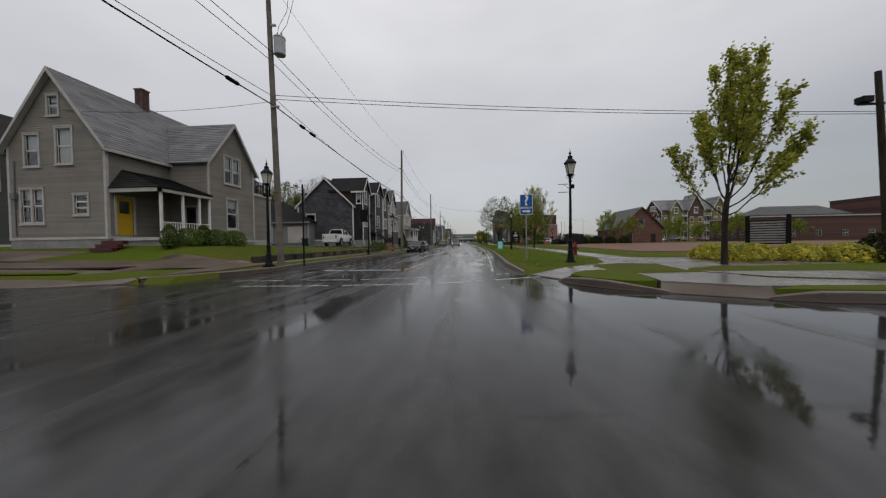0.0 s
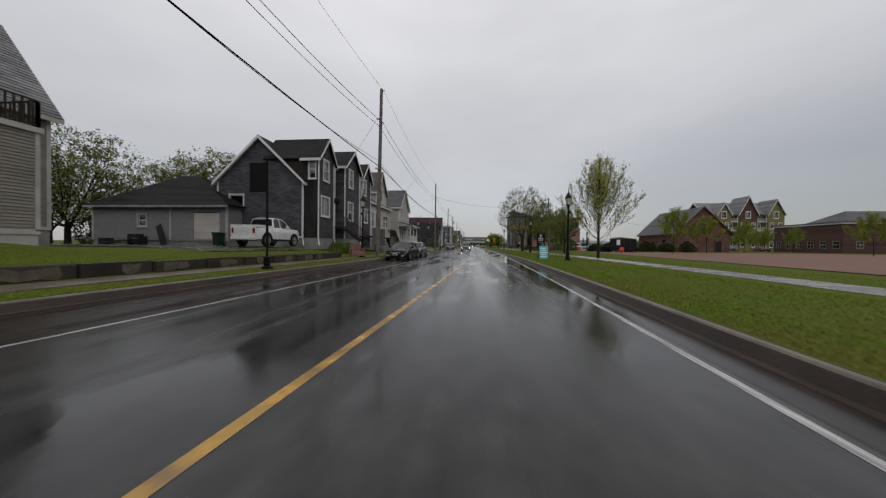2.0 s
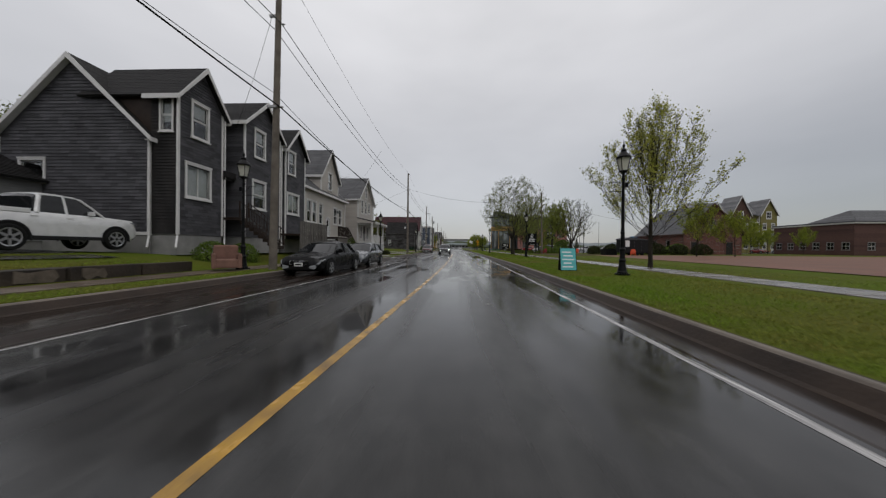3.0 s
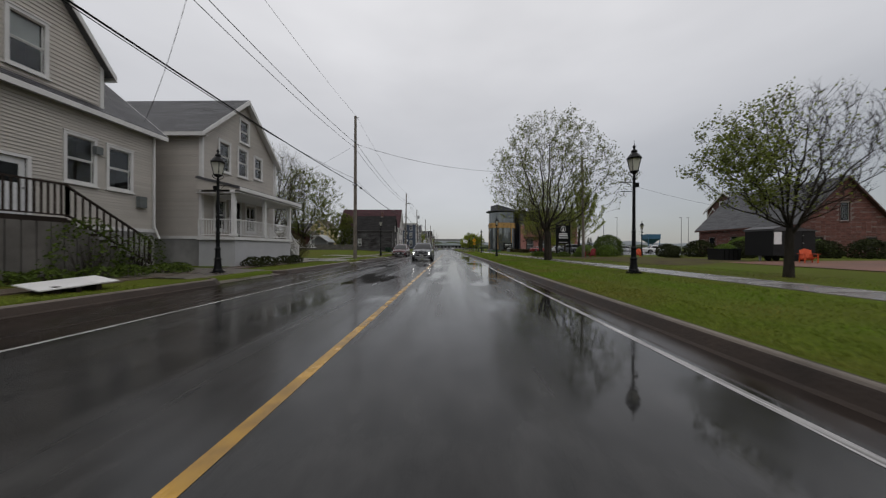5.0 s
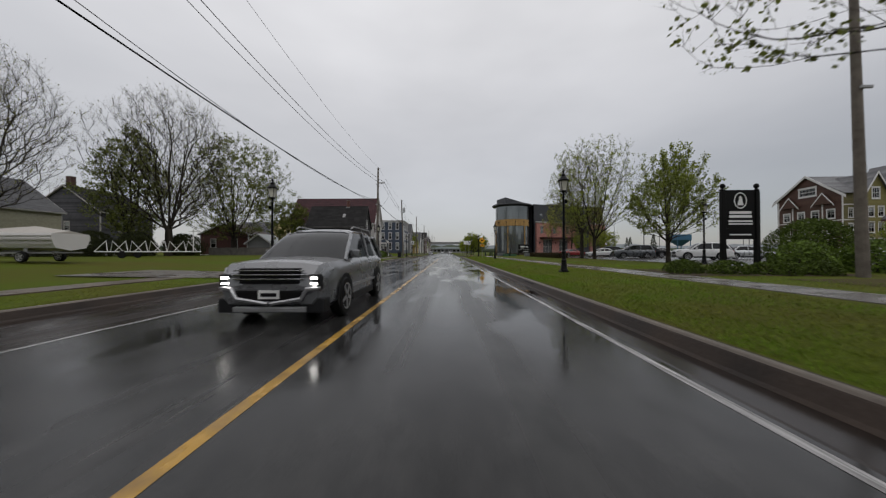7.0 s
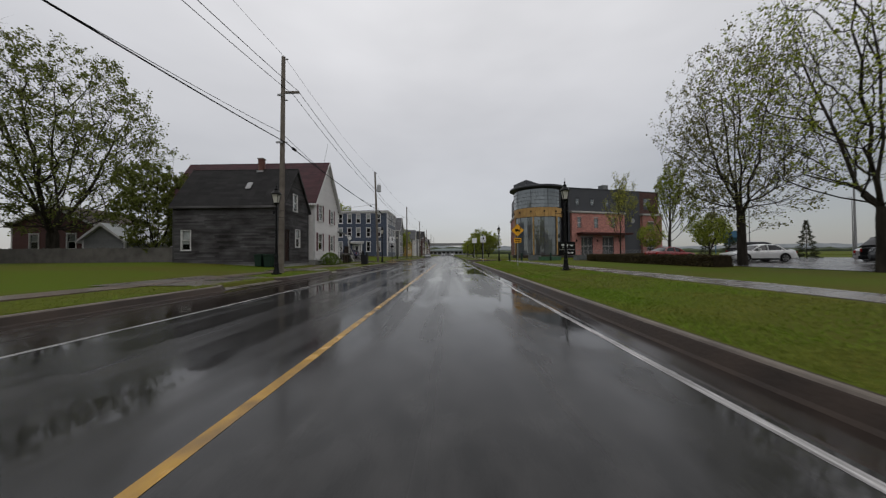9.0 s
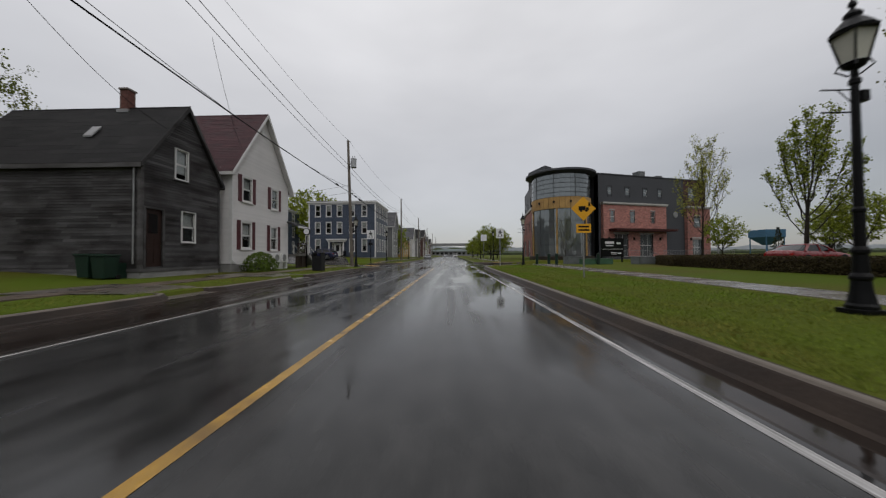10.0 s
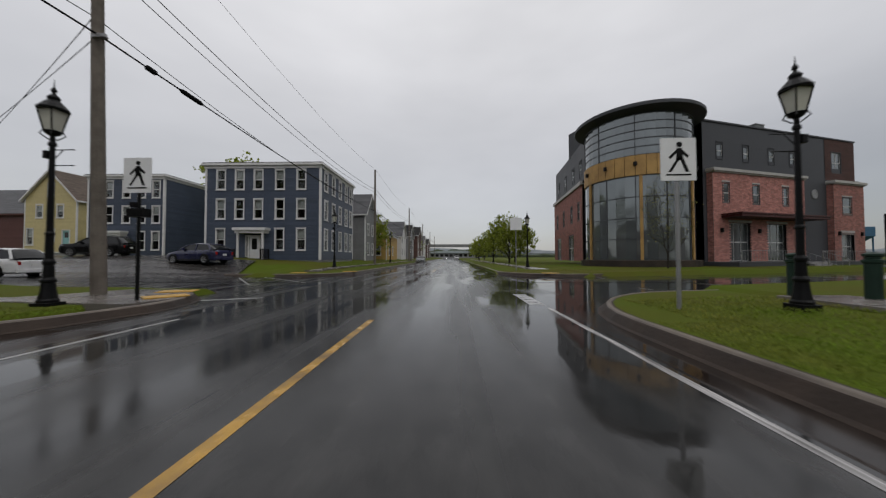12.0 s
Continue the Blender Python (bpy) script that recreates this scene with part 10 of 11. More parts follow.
golden = plant(shrub("golden_shrub", 31, 1.7, 1.5, 0.72, 2600, 0.085, "shrub_yellow", "low golden-leaved shrub in the corner bed"), 12.3, 11.8)
for x, y, r in ((13.4, 11.1, 60), (14.5, 10.5, 130), (12.7, 12.6, 200), (13.9, 12.0, 20), (15.4, 9.8, 300), (12.4, 10.9, 250)):
    again(golden, x, y, r)
dark_round = plant(shrub("evergreen_shrub", 32, 1.8, 1.7, 1.1, 1700, 0.13, "shrub_dark", "dark green rounded shrub at the end of the bed"), 16.6, 9.4)
green = plant(shrub("garden_shrub", 33, 1.5, 1.4, 1.0, 1500, 0.1, "shrub_bright", "rounded green shrub in front of the porch"), -15.0, 14.6)
for x, y, r in ((-14.9, 16.6, 60), (-14.4, 17.6, 130), (-10.9, 39.4, 200), (-10.6, 41.2, 20)):
    again(green, x, y, r)
cone = plant(shrub("upright_shrub", 34, 0.8, 0.8, 1.25, 1100, 0.1, "shrub", "upright pointed green shrub by the porch steps"), -15.1, 13.5)
again(cone, -14.9, 15.6, 90)
plant(shrub("garden_shrub", 35, 2.0, 1.7, 1.25, 2400, 0.11, "shrub_bright", "large rounded bright green bush by the wall"), -10.6, 129.8)
hedge_dark = plant(shrub("overgrown_hedge", 36, 4.2, 3.0, 2.3, 5600, 0.1, "hedge_brown", "tall dark overgrown hedge beside the driveway", "hedge", 140), -14.9, 78.8)
for x, y, r in ((-17.4, 81.0, 70), (-18.5, 78.0, 150), (-21.5, 82.5, 210)):
    again(hedge_dark, x, y, r)
wild = plant(shrub("wild_shrub", 43, 5.0, 4.0, 3.1, 5200, 0.16, "shrub_dark", "tall wild green shrubbery along the garden edge", "shrub", 120), -41.5, 109.5)
for x, y, r in ((-45.5, 107.5, 60), (-38.0, 111.5, 130), (-49.5, 104.0, 200), (-36.0, 116.5, 20), (-43.5, 124.5, 300), (-47.5, 121, 40), (-51, 117, 130), (-43, 96, 90), (-47, 98, 10), (-35, 90, 170), (-31, 44, 20), (-34.5, 41, 110), (-28.5, 49, 200), (-39, 37, 290), (-26, 53.5, 60)):
    again(wild, x, y, r)
low_bed = plant(shrub("low_shrub", 37, 1.2, 0.9, 0.55, 700, 0.09, "shrub_dark", "low dark planting at the foot of the porch"), -8.9, 64.0)
for i, (x, y) in enumerate(((-8.9, 65.2), (-8.85, 67.0), (-8.9, 68.4))):
    again(low_bed, x, y, 47 * i)
verge_bush = plant(shrub("garden_shrub", 38, 2.4, 2.0, 1.4, 2600, 0.13, "shrub_bright", "rounded green bush by the entrance sign"), 18.0, 86.6)
for x, y, r in ((20.0, 85.6, 130), (29.5, 80.5, 60), (33.5, 82.0, 150), (40, 85.6, 80), (36, 84, 150)):
    again(verge_bush, x, y, r)
plant(shrub("garden_shrub", 46, 4.4, 3.7, 2.7, 9000, 0.12, "shrub", "large dense green bush behind the entrance sign", twigs=120), 22.4, 90.2, 75)
ivy = plant(shrub("climbing_vine", 44, 0.7, 2.4, 1.9, 800, 0.1, "shrub", "straggling green vine over the stair railing", "vine", 70), -10.25, 57.6)
copy_thing(ivy, pose(-10.2, 59.3, ground_z(-10, 59), 0, 0, 170) @ Matrix.Scale(0.75, 4))
weeds = plant(shrub("weed_clump", 45, 1.3, 1.0, 0.4, 420, 0.09, "shrub", "clump of wet green weeds at the skirt's foot", "weeds", 40), -9.9, 56.2)
for x, y, r in ((-9.6, 57.3, 80), (-9.7, 58.4, 160), (-9.5, 59.6, 220), (-9.8, 60.4, 300), (-9.9, 55.2, 30)):
    again(weeds, x, y, r)
for x, y, r, k in ((28.5, 82.5, 10, 1.6), (31.5, 81.0, 60, 1.5), (34.5, 80.0, 120, 1.7), (37.5, 79.0, 170, 1.5), (40.5, 78.0, 220, 1.6), (26.0, 84.0, 270, 1.3), (24.2, 80.5, 30, 1.0), (29.5, 78.5, 80, 1.0)):
    copy_thing(dark_round, pose(x, y, ground_z(x, y), 0, 0, r) @ Matrix.Scale(k, 4))
for x, y, r, k in ((33.2, 82.6, 40, 1.5), (38.8, 81.0, 140, 1.3)):
    copy_thing(verge_bush, pose(x, y, ground_z(x, y), 0, 0, r) @ Matrix.Scale(k, 4))
mound = plant(shrub("low_shrub", 39, 1.6, 1.2, 0.6, 1200, 0.1, "shrub", "low green mound in the sign bed"), 13.2, 85.0)
for x, y, r in ((11.8, 85.6, 50), (14.6, 84.6, 120), (16.2, 84.4, 230), (12.4, 86.4, 300)):
    again(mound, x, y, r)

def clipped_hedge(path, width, height, count, label):
    """A long hedge with a flat clipped top: a twiggy core under a skin of small leaves, uneven along its edges."""
    rnd = random.Random(40)
    root = thing("clipped_hedge", pose(0, 0, 0), label, "hedge")
    pts = [Vector((x, y, 0)) for x, y in path]
    cum = [0.0]
    for p, q in zip(pts, pts[1:]):
        cum.append(cum[-1] + (q - p).length)

    def at(d):
        k = max(i for i in range(len(pts) - 1) if cum[i] <= d)
        way = (pts[k + 1] - pts[k]).normalized()
        p = pts[k] + way * (d - cum[k])
        p.z = ground_z(p.x, p.y)
        return p, way, Vector((way.y, -way.x, 0))

    bm = bmesh.new()
    rows = []
    d = 0.0
    while d < cum[-1]:
        p, way, side = at(d)
        w, h = width * rnd.uniform(0.38, 0.44), height * rnd.uniform(0.84, 0.93)
        rows.append([bm.verts.new(p + side * w * a + Vector((0, 0, z))) for a, z in ((-1, -0.05), (-1.03, h * 0.8), (-0.8, h), (0.8, h), (1.03, h * 0.8), (1, -0.05))])
        d += 0.45
    for r0, r1 in zip(rows, rows[1:]):
        for k in range(5):
            bm.faces.new((r0[k], r1[k], r1[k + 1], r0[k + 1]))
    bm.faces.new(rows[0])
    bm.faces.new(rows[-1][::-1])
    bmesh.ops.recalc_face_normals(bm, faces=bm.faces)
    part("stem", bm, "hedge_core", root)
    lv, lf = [], []
    for _ in range(count):
        p, way, side = at(rnd.uniform(0, cum[-1] * 0.9999))
        wob = 1 + 0.08 * noise.noise(p * 0.9) + 0.05 * noise.noise(p * 3.1)
        u = rnd.uniform(-1, 1)
        if rnd.random() < 0.36:
            c, n = p + side * u * width * 0.5 + Vector((0, 0, height * wob * rnd.uniform(0.9, 1.04))), Vector((0, 0, 1))
        else:
            sg = 1 if rnd.random() < 0.5 else -1
            c, n = p + side * sg * width * 0.5 * wob * rnd.uniform(0.9, 1.04) + Vector((0, 0, height * rnd.uniform(0.02, 1.0))), side * sg
        n = (n + Vector((rnd.uniform(-1, 1), rnd.uniform(-1, 1), rnd.uniform(-1, 1))) * 0.9).normalized()
        a = n.orthogonal().normalized()
        t = n.cross(a)
        q = 0.1 * rnd.uniform(0.6, 1.3)
        k0 = len(lv)
        lv += [tuple(c - a * q * 0.5), tuple(c + t * q * 0.35), tuple(c + a * q * 0.5), tuple(c - t * q * 0.35)]
        lf.append((k0, k0 + 1, k0 + 2, k0 + 3))
    from_arrays("foliage", lv, lf, "hedge_brown", root)["kind"] = "stuff"


clipped_hedge([(17.9, 116.5), (17.9, 126), (18.3, 133.5), (19.0, 136.0), (20.6, 137.6), (35.6, 142.8)], 1.3, 0.72, 34000, "long clipped brownish hedge along the edge of the car park")


def conifer(x, y, h):
    root = thing("young_spruce", pose(x, y, ground_z(x, y)), "small young spruce beside the car park", "tree", "young spruces")
    rnd = random.Random(int(x * 10))
    bm = bmesh.new()
    tube(bm, [(0, 0, -0.05), (0, 0, h)], [0.06, 0.01], 6)
    part("trunk", bm, "bark", root)
    v, f = [], []
    for _ in range(2600):
        z = 0.2 + (h - 0.2) * rnd.random() ** 1.5
        tier = 0.75 + 0.25 * math.sin(z * 11.0)
        a, r = rnd.uniform(0, 2 * math.pi), (h - z) * 0.3 * tier * (0.35 + 0.65 * rnd.random() ** 0.5)
        c = Vector((math.cos(a) * r, math.sin(a) * r, z - 0.12 * r))
        d = Vector((math.cos(a) + rnd.uniform(-0.5, 0.5), math.sin(a) + rnd.uniform(-0.5, 0.5), rnd.uniform(-0.3, 0.6))).normalized()
        o = d.orthogonal().normalized() * 0.035
        k0 = len(v)
        v += [tuple(c - o), tuple(c + d * rnd.uniform(0.12, 0.26)), tuple(c + o)]
        f.append((k0, k0 + 1, k0 + 2))
    from_arrays("foliage", v, f, "shrub_dark", root)["kind"] = "stuff"


conifer(44, 146, 4.2)
conifer(50, 158, 4.6)
conifer(41, 133, 4.2)

# flower bed edging
patch("flower_bed", [(11.2, 10.9), (17.5, 8.9), (18, 12.2), (12, 14.0)], "soil", "dark soil bed under the golden shrubs", "flower bed", 0.015)
patch("flower_bed", [(10.9, 84), (17.5, 83.6), (18.5, 88), (11.2, 88.4)], "soil", "dark soil bed round the entrance sign", "flower bed", 0.015)
patch("flower_bed", [(12.9, 66.0), (12.9, 82.6), (22, 82.2), (26, 76), (24, 72), (15.2, 66.0)], "bed_turf", "brownish thin turf and mulch beyond the path", "flower bed", 0.012)
patch("flower_bed", [(-8.3, 62.6), (-8.2, 69.0), (-9.5, 69.0), (-9.5, 62.6)], "soil", "dark soil bed at the porch foot", "flower bed", 0.015)


def blades(name, areas, label):
    rng = np.random.default_rng(5)
    vs, fs, k = [], [], 0
    for u0, u1, y0, y1, per, h in areas:
        n = int((u1 - u0) * (y1 - y0) * per)
        uu, yy = rng.uniform(u0, u1, n), rng.uniform(y0, y1, n)
        a, hh, le = rng.uniform(0, 2 * np.pi, n), h * rng.uniform(0.5, 1.25, n), rng.uniform(0.6, 1.6, n)
        w = 0.006 * rng.uniform(0.7, 1.5, n)
        for i in range(n):
            x, y = shift(yy[i]) + uu[i], yy[i]
            if 8.95 < uu[i] < 11.3:
                continue
            z = ground_z(x, y) - 0.005
            c, s = math.cos(a[i]), math.sin(a[i])
            vs += [(x - s * w[i], y + c * w[i], z), (x + s * w[i], y - c * w[i], z), (x + c * hh[i] * le[i], y + s * hh[i] * le[i], z + hh[i])]
            fs.append((k, k + 1, k + 2))
            k += 3
    return tagged(from_arrays(name, vs, fs, "blade"), label, "grass", kind="stuff")


blades("grass", [(5.3, 8.1, 9.3, 12, 700, 0.05), (4.82, 6.0, 12, 137, 1150, 0.05), (6.0, 8.9, 12, 137, 520, 0.05), (11.3, 14, 14, 100, 120, 0.055), (-7.5, -6.38, 13, 56, 350, 0.06), (-8.3, -6.38, 63, 134, 150, 0.06),
                 (-12.5, -9.35, 14, 36, 120, 0.07), (5.6, 8.9, 137, 139.6, 500, 0.055), (-8.2, -5.7, 134, 138.2, 300, 0.055)], "short wet spring grass on the verges")


# ---- vehicles ----
wheel_cache = {}


def wheel(car_root, x, y, r, w, spokes=5):
    key = (round(r, 3), round(w, 3), spokes)
    if key not in wheel_cache:
        t = bmesh.new()
        lathe(t, [(r * 0.66, -w / 2), (r * 0.9, -w / 2), (r * 0.985, -w * 0.38), (r, -w * 0.2), (r, w * 0.2), (r * 0.985, w * 0.38), (r * 0.9, w / 2), (r * 0.66, w / 2)], 28)
        c = bmesh.new()
        for s in (-1, 1):
            for k in range(spokes):
                a = 2 * math.pi * k / spokes
                d, o = Vector((math.cos(a), math.sin(a), 0)), Vector((-math.sin(a), math.cos(a), 0))
                z = s * w * 0.47
                q = [d * r * 0.12 - o * r * 0.1, d * r * 0.12 + o * r * 0.1, d * r * 0.64 + o * r * 0.07, d * r * 0.64 - o * r * 0.07]
                lo = [c.verts.new(p + Vector((0, 0, z))) for p in q]
                hi = [c.verts.new(p + Vector((0, 0, z + s * 0.02))) for p in q]
                c.faces.new(lo)
                c.faces.new(hi)
                for i in range(4):
                    c.faces.new((lo[i], lo[(i + 1) % 4], hi[(i + 1) % 4], hi[i]))
            rings = [[c.verts.new((rr * math.cos(2 * math.pi * k / 28), rr * math.sin(2 * math.pi * k / 28), s * w * 0.5 + s * dz)) for k in range(28)] for rr, dz in ((r * 0.6, 0.0), (r * 0.68, 0.01))]
            for k in range(28):
                c.faces.new((rings[0][k], rings[0][(k + 1) % 28], rings[1][(k + 1) % 28], rings[1][k]))
        made = []
        for nm, b, mt in (("tyre", t, "tyre"), ("rim", c, "rim")):
            me = bpy.data.meshes.new(nm)
            bmesh.ops.recalc_face_normals(b, faces=b.faces)
            b.to_mesh(me)
            b.free()
            me.materials.append(M[mt])
            made.append((nm, me))
        wheel_cache[key] = made
    tyre = None
    for nm, me in wheel_cache[key]:
        ob = new("wheel" if tyre is None else nm, me)
        if tyre is None:
            tyre = ob
            ob.parent = car_root
            ob.matrix_local = pose(x, y, r, 0, 90, 0)
        else:
            ob.parent = tyre
    return tyre


def loft(bm, sections):
    """Joins rings of equal length, given as lists of points, and closes both ends."""
    rows = [[bm.verts.new(p) for p in s] for s in sections]
    n = len(rows[0])
    for a, b in zip(rows, rows[1:]):
        for k in range(n):
            bm.faces.new((a[k], a[(k + 1) % n], b[(k + 1) % n], b[k]))
    bm.faces.new(rows[0][::-1])
    bm.faces.new(rows[-1])


def smooth_all(ob):
    ob.data.shade_smooth()
    ob.data.set_sharp_from_angle(angle=radians(32))
    return ob


def interp(table, t):
    for (a, va), (b, vb) in zip(table, table[1:]):
        if t <= b:
            k = (t - a) / (b - a) if b > a else 0
            return va + (vb - va) * k
    return table[-1][1]


def vehicle(name, m, paint, label, category, L, W, H, top, roof, wheels, wr=0.33, belt=None, clear=0.2, spokes=5, lit=False, rack=False, bed=None, face="grille", lamp_len=0.4, well=0.03):
    """Nose at -y, tail at +y. top: (y, height) of the body's upper line without the cabin; roof: (y, height) of the cabin; wheels: (front, rear) axle places."""
    car = thing(name, m, label, category)
    n = 40
    secs = []
    for i in range(n + 1):
        y = -L / 2 + L * i / n
        t = abs(y) / (L / 2)
        zt = interp(top, y)
        wf = 1 - 0.16 * max(0, (t - 0.72) / 0.28) ** 2.2
        end = max(0, (t - 0.93) / 0.07)
        zb = clear + 0.12 * end
        hw = W / 2 * wf
        zt_e = zt - 0.12 * end ** 2
        zm = zb + (zt_e - zb) * 0.55
        secs.append([(-hw * 0.86, y, zb), (-hw * 0.97, y, zb + 0.1), (-hw, y, zm), (-hw * 0.985, y, zt_e - 0.16), (-hw * 0.9, y, zt_e - 0.03), (-hw * 0.6, y, zt_e + 0.01),
                     (0, y, zt_e + 0.03), (hw * 0.6, y, zt_e + 0.01), (hw * 0.9, y, zt_e - 0.03), (hw * 0.985, y, zt_e - 0.16), (hw, y, zm), (hw * 0.97, y, zb + 0.1), (hw * 0.86, y, zb)])
    bm = bmesh.new()
    loft(bm, secs)
    body = smooth_all(part("body", bm, paint, car))
    # cabin: glass all round, a painted roof and pillars
    y0, y1 = roof[0][0], roof[-1][0]
    secs, cap = [], []
    k = 22
    for i in range(k + 1):
        y = y0 + (y1 - y0) * i / k
        zr, zt = interp(roof, y), interp(top, y)
        zl = zt - 0.05
        tt = 0.5 - 0.5 * math.cos(min(1, (zr - zt) / (H - zt + 1e-6)) * math.pi)
        lo, hi = W / 2 * 0.9, W / 2 * (0.88 - 0.16 * tt)
        zr = max(zr, zl + 0.02)
        secs.append([(-lo, y, zl), (-hi, y, zr - 0.05), (-hi * 0.8, y, zr - 0.005), (0, y, zr + 0.01), (hi * 0.8, y, zr - 0.005), (hi, y, zr - 0.05), (lo, y, zl)])
        if zr > H - 0.12:
            cap.append([(-hi - 0.008, y, zr - 0.1), (-hi - 0.004, y, zr - 0.04), (-hi * 0.8, y, zr + 0.012), (0, y, zr + 0.028), (hi * 0.8, y, zr + 0.012), (hi + 0.004, y, zr - 0.04), (hi + 0.008, y, zr - 0.1), (0, y, zr - 0.06)])
    bm = bmesh.new()
    loft(bm, secs)
    smooth_all(part("cabin_glass", bm, "car_glass", car, "dark tinted windows"))
    bm = bmesh.new()
    loft(bm, cap)
    smooth_all(part("roof", bm, paint, car))
    ya, yb = cap[0][0][1], cap[-1][0][1]
    for s in (-1, 1):
        for ylo, yhi, th in ((y0 + 0.12, ya + 0.02, 0.05), ((ya + yb) / 2 - 0.12, (ya + yb) / 2 - 0.1, 0.045), (yb + (y1 - yb) * 0.55, yb - 0.05, 0.075)):
            zl, zr = interp(top, ylo), interp(roof, yhi)
            bm = bmesh.new()
            tube(bm, [(s * W / 2 * 0.9, ylo, zl - 0.06), (s * W / 2 * 0.82, (ylo + yhi) / 2, (zl + zr) / 2 - 0.03), (s * W / 2 * 0.735, yhi, zr - 0.05)], [th, th * 0.9, th * 0.9], 6)
            part("pillar", bm, paint, car)
        bm = boxes((s * W / 2 * 0.98 - 0.1, y0 + 0.55, interp(top, y0 + 0.5) - 0.02, s * W / 2 * 0.98 + 0.1, y0 + 0.68, interp(top, y0 + 0.5) + 0.15), bevel=0.03)
        part("mirror", bm, paint, car)
        bm = boxes((s * W / 2 - 0.03, wheels[0] + wr + 0.12, clear - 0.02, s * W / 2 + 0.005, wheels[1] - wr - 0.12, clear + 0.12), bevel=0.01)
        part("sill", bm, "plastic", car)
        for yd in ((ya + yb) / 2 - 0.25, (ya + yb) / 2 + 0.75):
            bm = boxes((s * W / 2 * 0.985 - 0.02, yd, interp(top, yd) - 0.2, s * W / 2 * 0.985 + 0.025, yd + 0.2, interp(top, yd) - 0.16), bevel=0.008)
            part("door_handle", bm, paint, car)
        # lights
        lens = []
        for q, (fx, lo_z, hi_z) in enumerate(((0.56, 0.17, 0.1), (0.72, 0.2, 0.07), (0.88, 0.21, 0.05))):
            hw, ze = W / 2 * 0.84, interp(top, -L / 2) - 0.12
            lens.append(((s * hw * fx, -L / 2 - 0.012, ze - lo_z), (s * hw * fx, -L / 2 - 0.012, ze - hi_z)))
        for q in range(1, 6):
            y = -L / 2 + q * lamp_len / 5
            t = abs(y) / (L / 2)
            hw = W / 2 * (1 - 0.16 * max(0, (t - 0.72) / 0.28) ** 2.2)
            ze = interp(top, y) - 0.12 * max(0, (t - 0.93) / 0.07) ** 2
            lens.append(((s * (hw * 0.995 + 0.012), y, ze - 0.19 + 0.012 * q), (s * (hw * 0.975 + 0.012), y, ze - 0.1)))
        bm = bmesh.new()
        rows = [[bm.verts.new(p) for p in (a, b, (b[0] * 0.93, b[1] + 0.05, b[2]), (a[0] * 0.93, a[1] + 0.05, a[2]))] for a, b in lens]
        for ra, rb in zip(rows, rows[1:]):
            for k in range(4):
                bm.faces.new((ra[k], ra[(k + 1) % 4], rb[(k + 1) % 4], rb[k]))
        bm.faces.new(rows[0])
        bm.faces.new(rows[-1][::-1])
        lens = part("headlight", bm, "headlight", car)
        if lit and face != "bold":
            hx, ze = s * W / 2 * 0.84 * 0.74, interp(top, -L / 2) - 0.25
            part("lamp", boxes((hx - 0.08, -L / 2 - 0.022, ze - 0.035, hx + 0.08, -L / 2 - 0.005, ze + 0.035), bevel=0.006), "headlight_on", lens, "bright glowing lamp")
        zt = interp(top, L / 2 - 0.15)
        bm = boxes((s * W * 0.385 - 0.09, L / 2 - 0.2, zt - (0.5 if bed else 0.36), s * W * 0.385 + 0.06, L / 2 + 0.012, zt - 0.14), bevel=0.03)
        part("taillight", bm, "taillight", car)
        for yw in wheels:
            wheel(car, s * (W / 2 - 0.085), yw, wr, 0.22, spokes)
            bm = bmesh.new()
            for rr, dx in ((wr + 0.04 + well, 0.012),):
                ring_in = [(yw + (wr + well - 0.015) * math.cos(a), wr + (wr + well - 0.015) * math.sin(a)) for a in [math.pi * q / 14 for q in range(-1, 16)]]
                ring_out = [(yw + rr * math.cos(a), wr + rr * math.sin(a)) for a in [math.pi * q / 14 for q in range(-1, 16)]]
                xo = s * (W / 2 + dx)
                for (a, b), (c, d), (e, f), (g, h) in zip(ring_in, ring_in[1:], ring_out[1:], ring_out):
                    bm.faces.new([bm.verts.new((xo, a, b)), bm.verts.new((xo, c, d)), bm.verts.new((xo, e, f)), bm.verts.new((xo, g, h))])
            # flat black disc on the closed body, painted as the arch's inner shade
            bm2 = bmesh.new()
            disc = [bm2.verts.new((s * (W / 2 + 0.006), yw + (wr + well) * math.cos(2 * math.pi * q / 24), max(clear - 0.02, wr + (wr + well) * math.sin(2 * math.pi * q / 24)))) for q in range(24)]
            bm2.faces.new(disc)
            part("wheel_well", bm2, "sign_black", car)
            part("arch", bm, "plastic", car)
    zf = interp(top, -L / 2 + 0.15)
    bm = bmesh.new()
    if face == "bold":
        box(bm, -W * 0.27, -L / 2 - 0.02, zf - 0.36, W * 0.27, -L / 2 + 0.1, zf - 0.1, bevel=0.03)
        box(bm, -W * 0.3, -L / 2 - 0.02, clear + 0.16, W * 0.3, -L / 2 + 0.1, clear + 0.34, bevel=0.03)
    elif face == "kidney":
        for s in (-1, 1):
            box(bm, s * 0.2 - 0.17, -L / 2 - 0.015, zf - 0.3, s * 0.2 + 0.17, -L / 2 + 0.1, zf - 0.12, bevel=0.03)
        box(bm, -W * 0.36, -L / 2 - 0.01, clear + 0.06, W * 0.36, -L / 2 + 0.1, clear + 0.2, bevel=0.02)
    else:
        box(bm, -W * 0.25, -L / 2 - 0.015, zf - 0.42, W * 0.25, -L / 2 + 0.1, zf - 0.18, bevel=0.03)
        box(bm, -W * 0.36, -L / 2 - 0.01, clear + 0.06, W * 0.36, -L / 2 + 0.1, clear + 0.26, bevel=0.02)
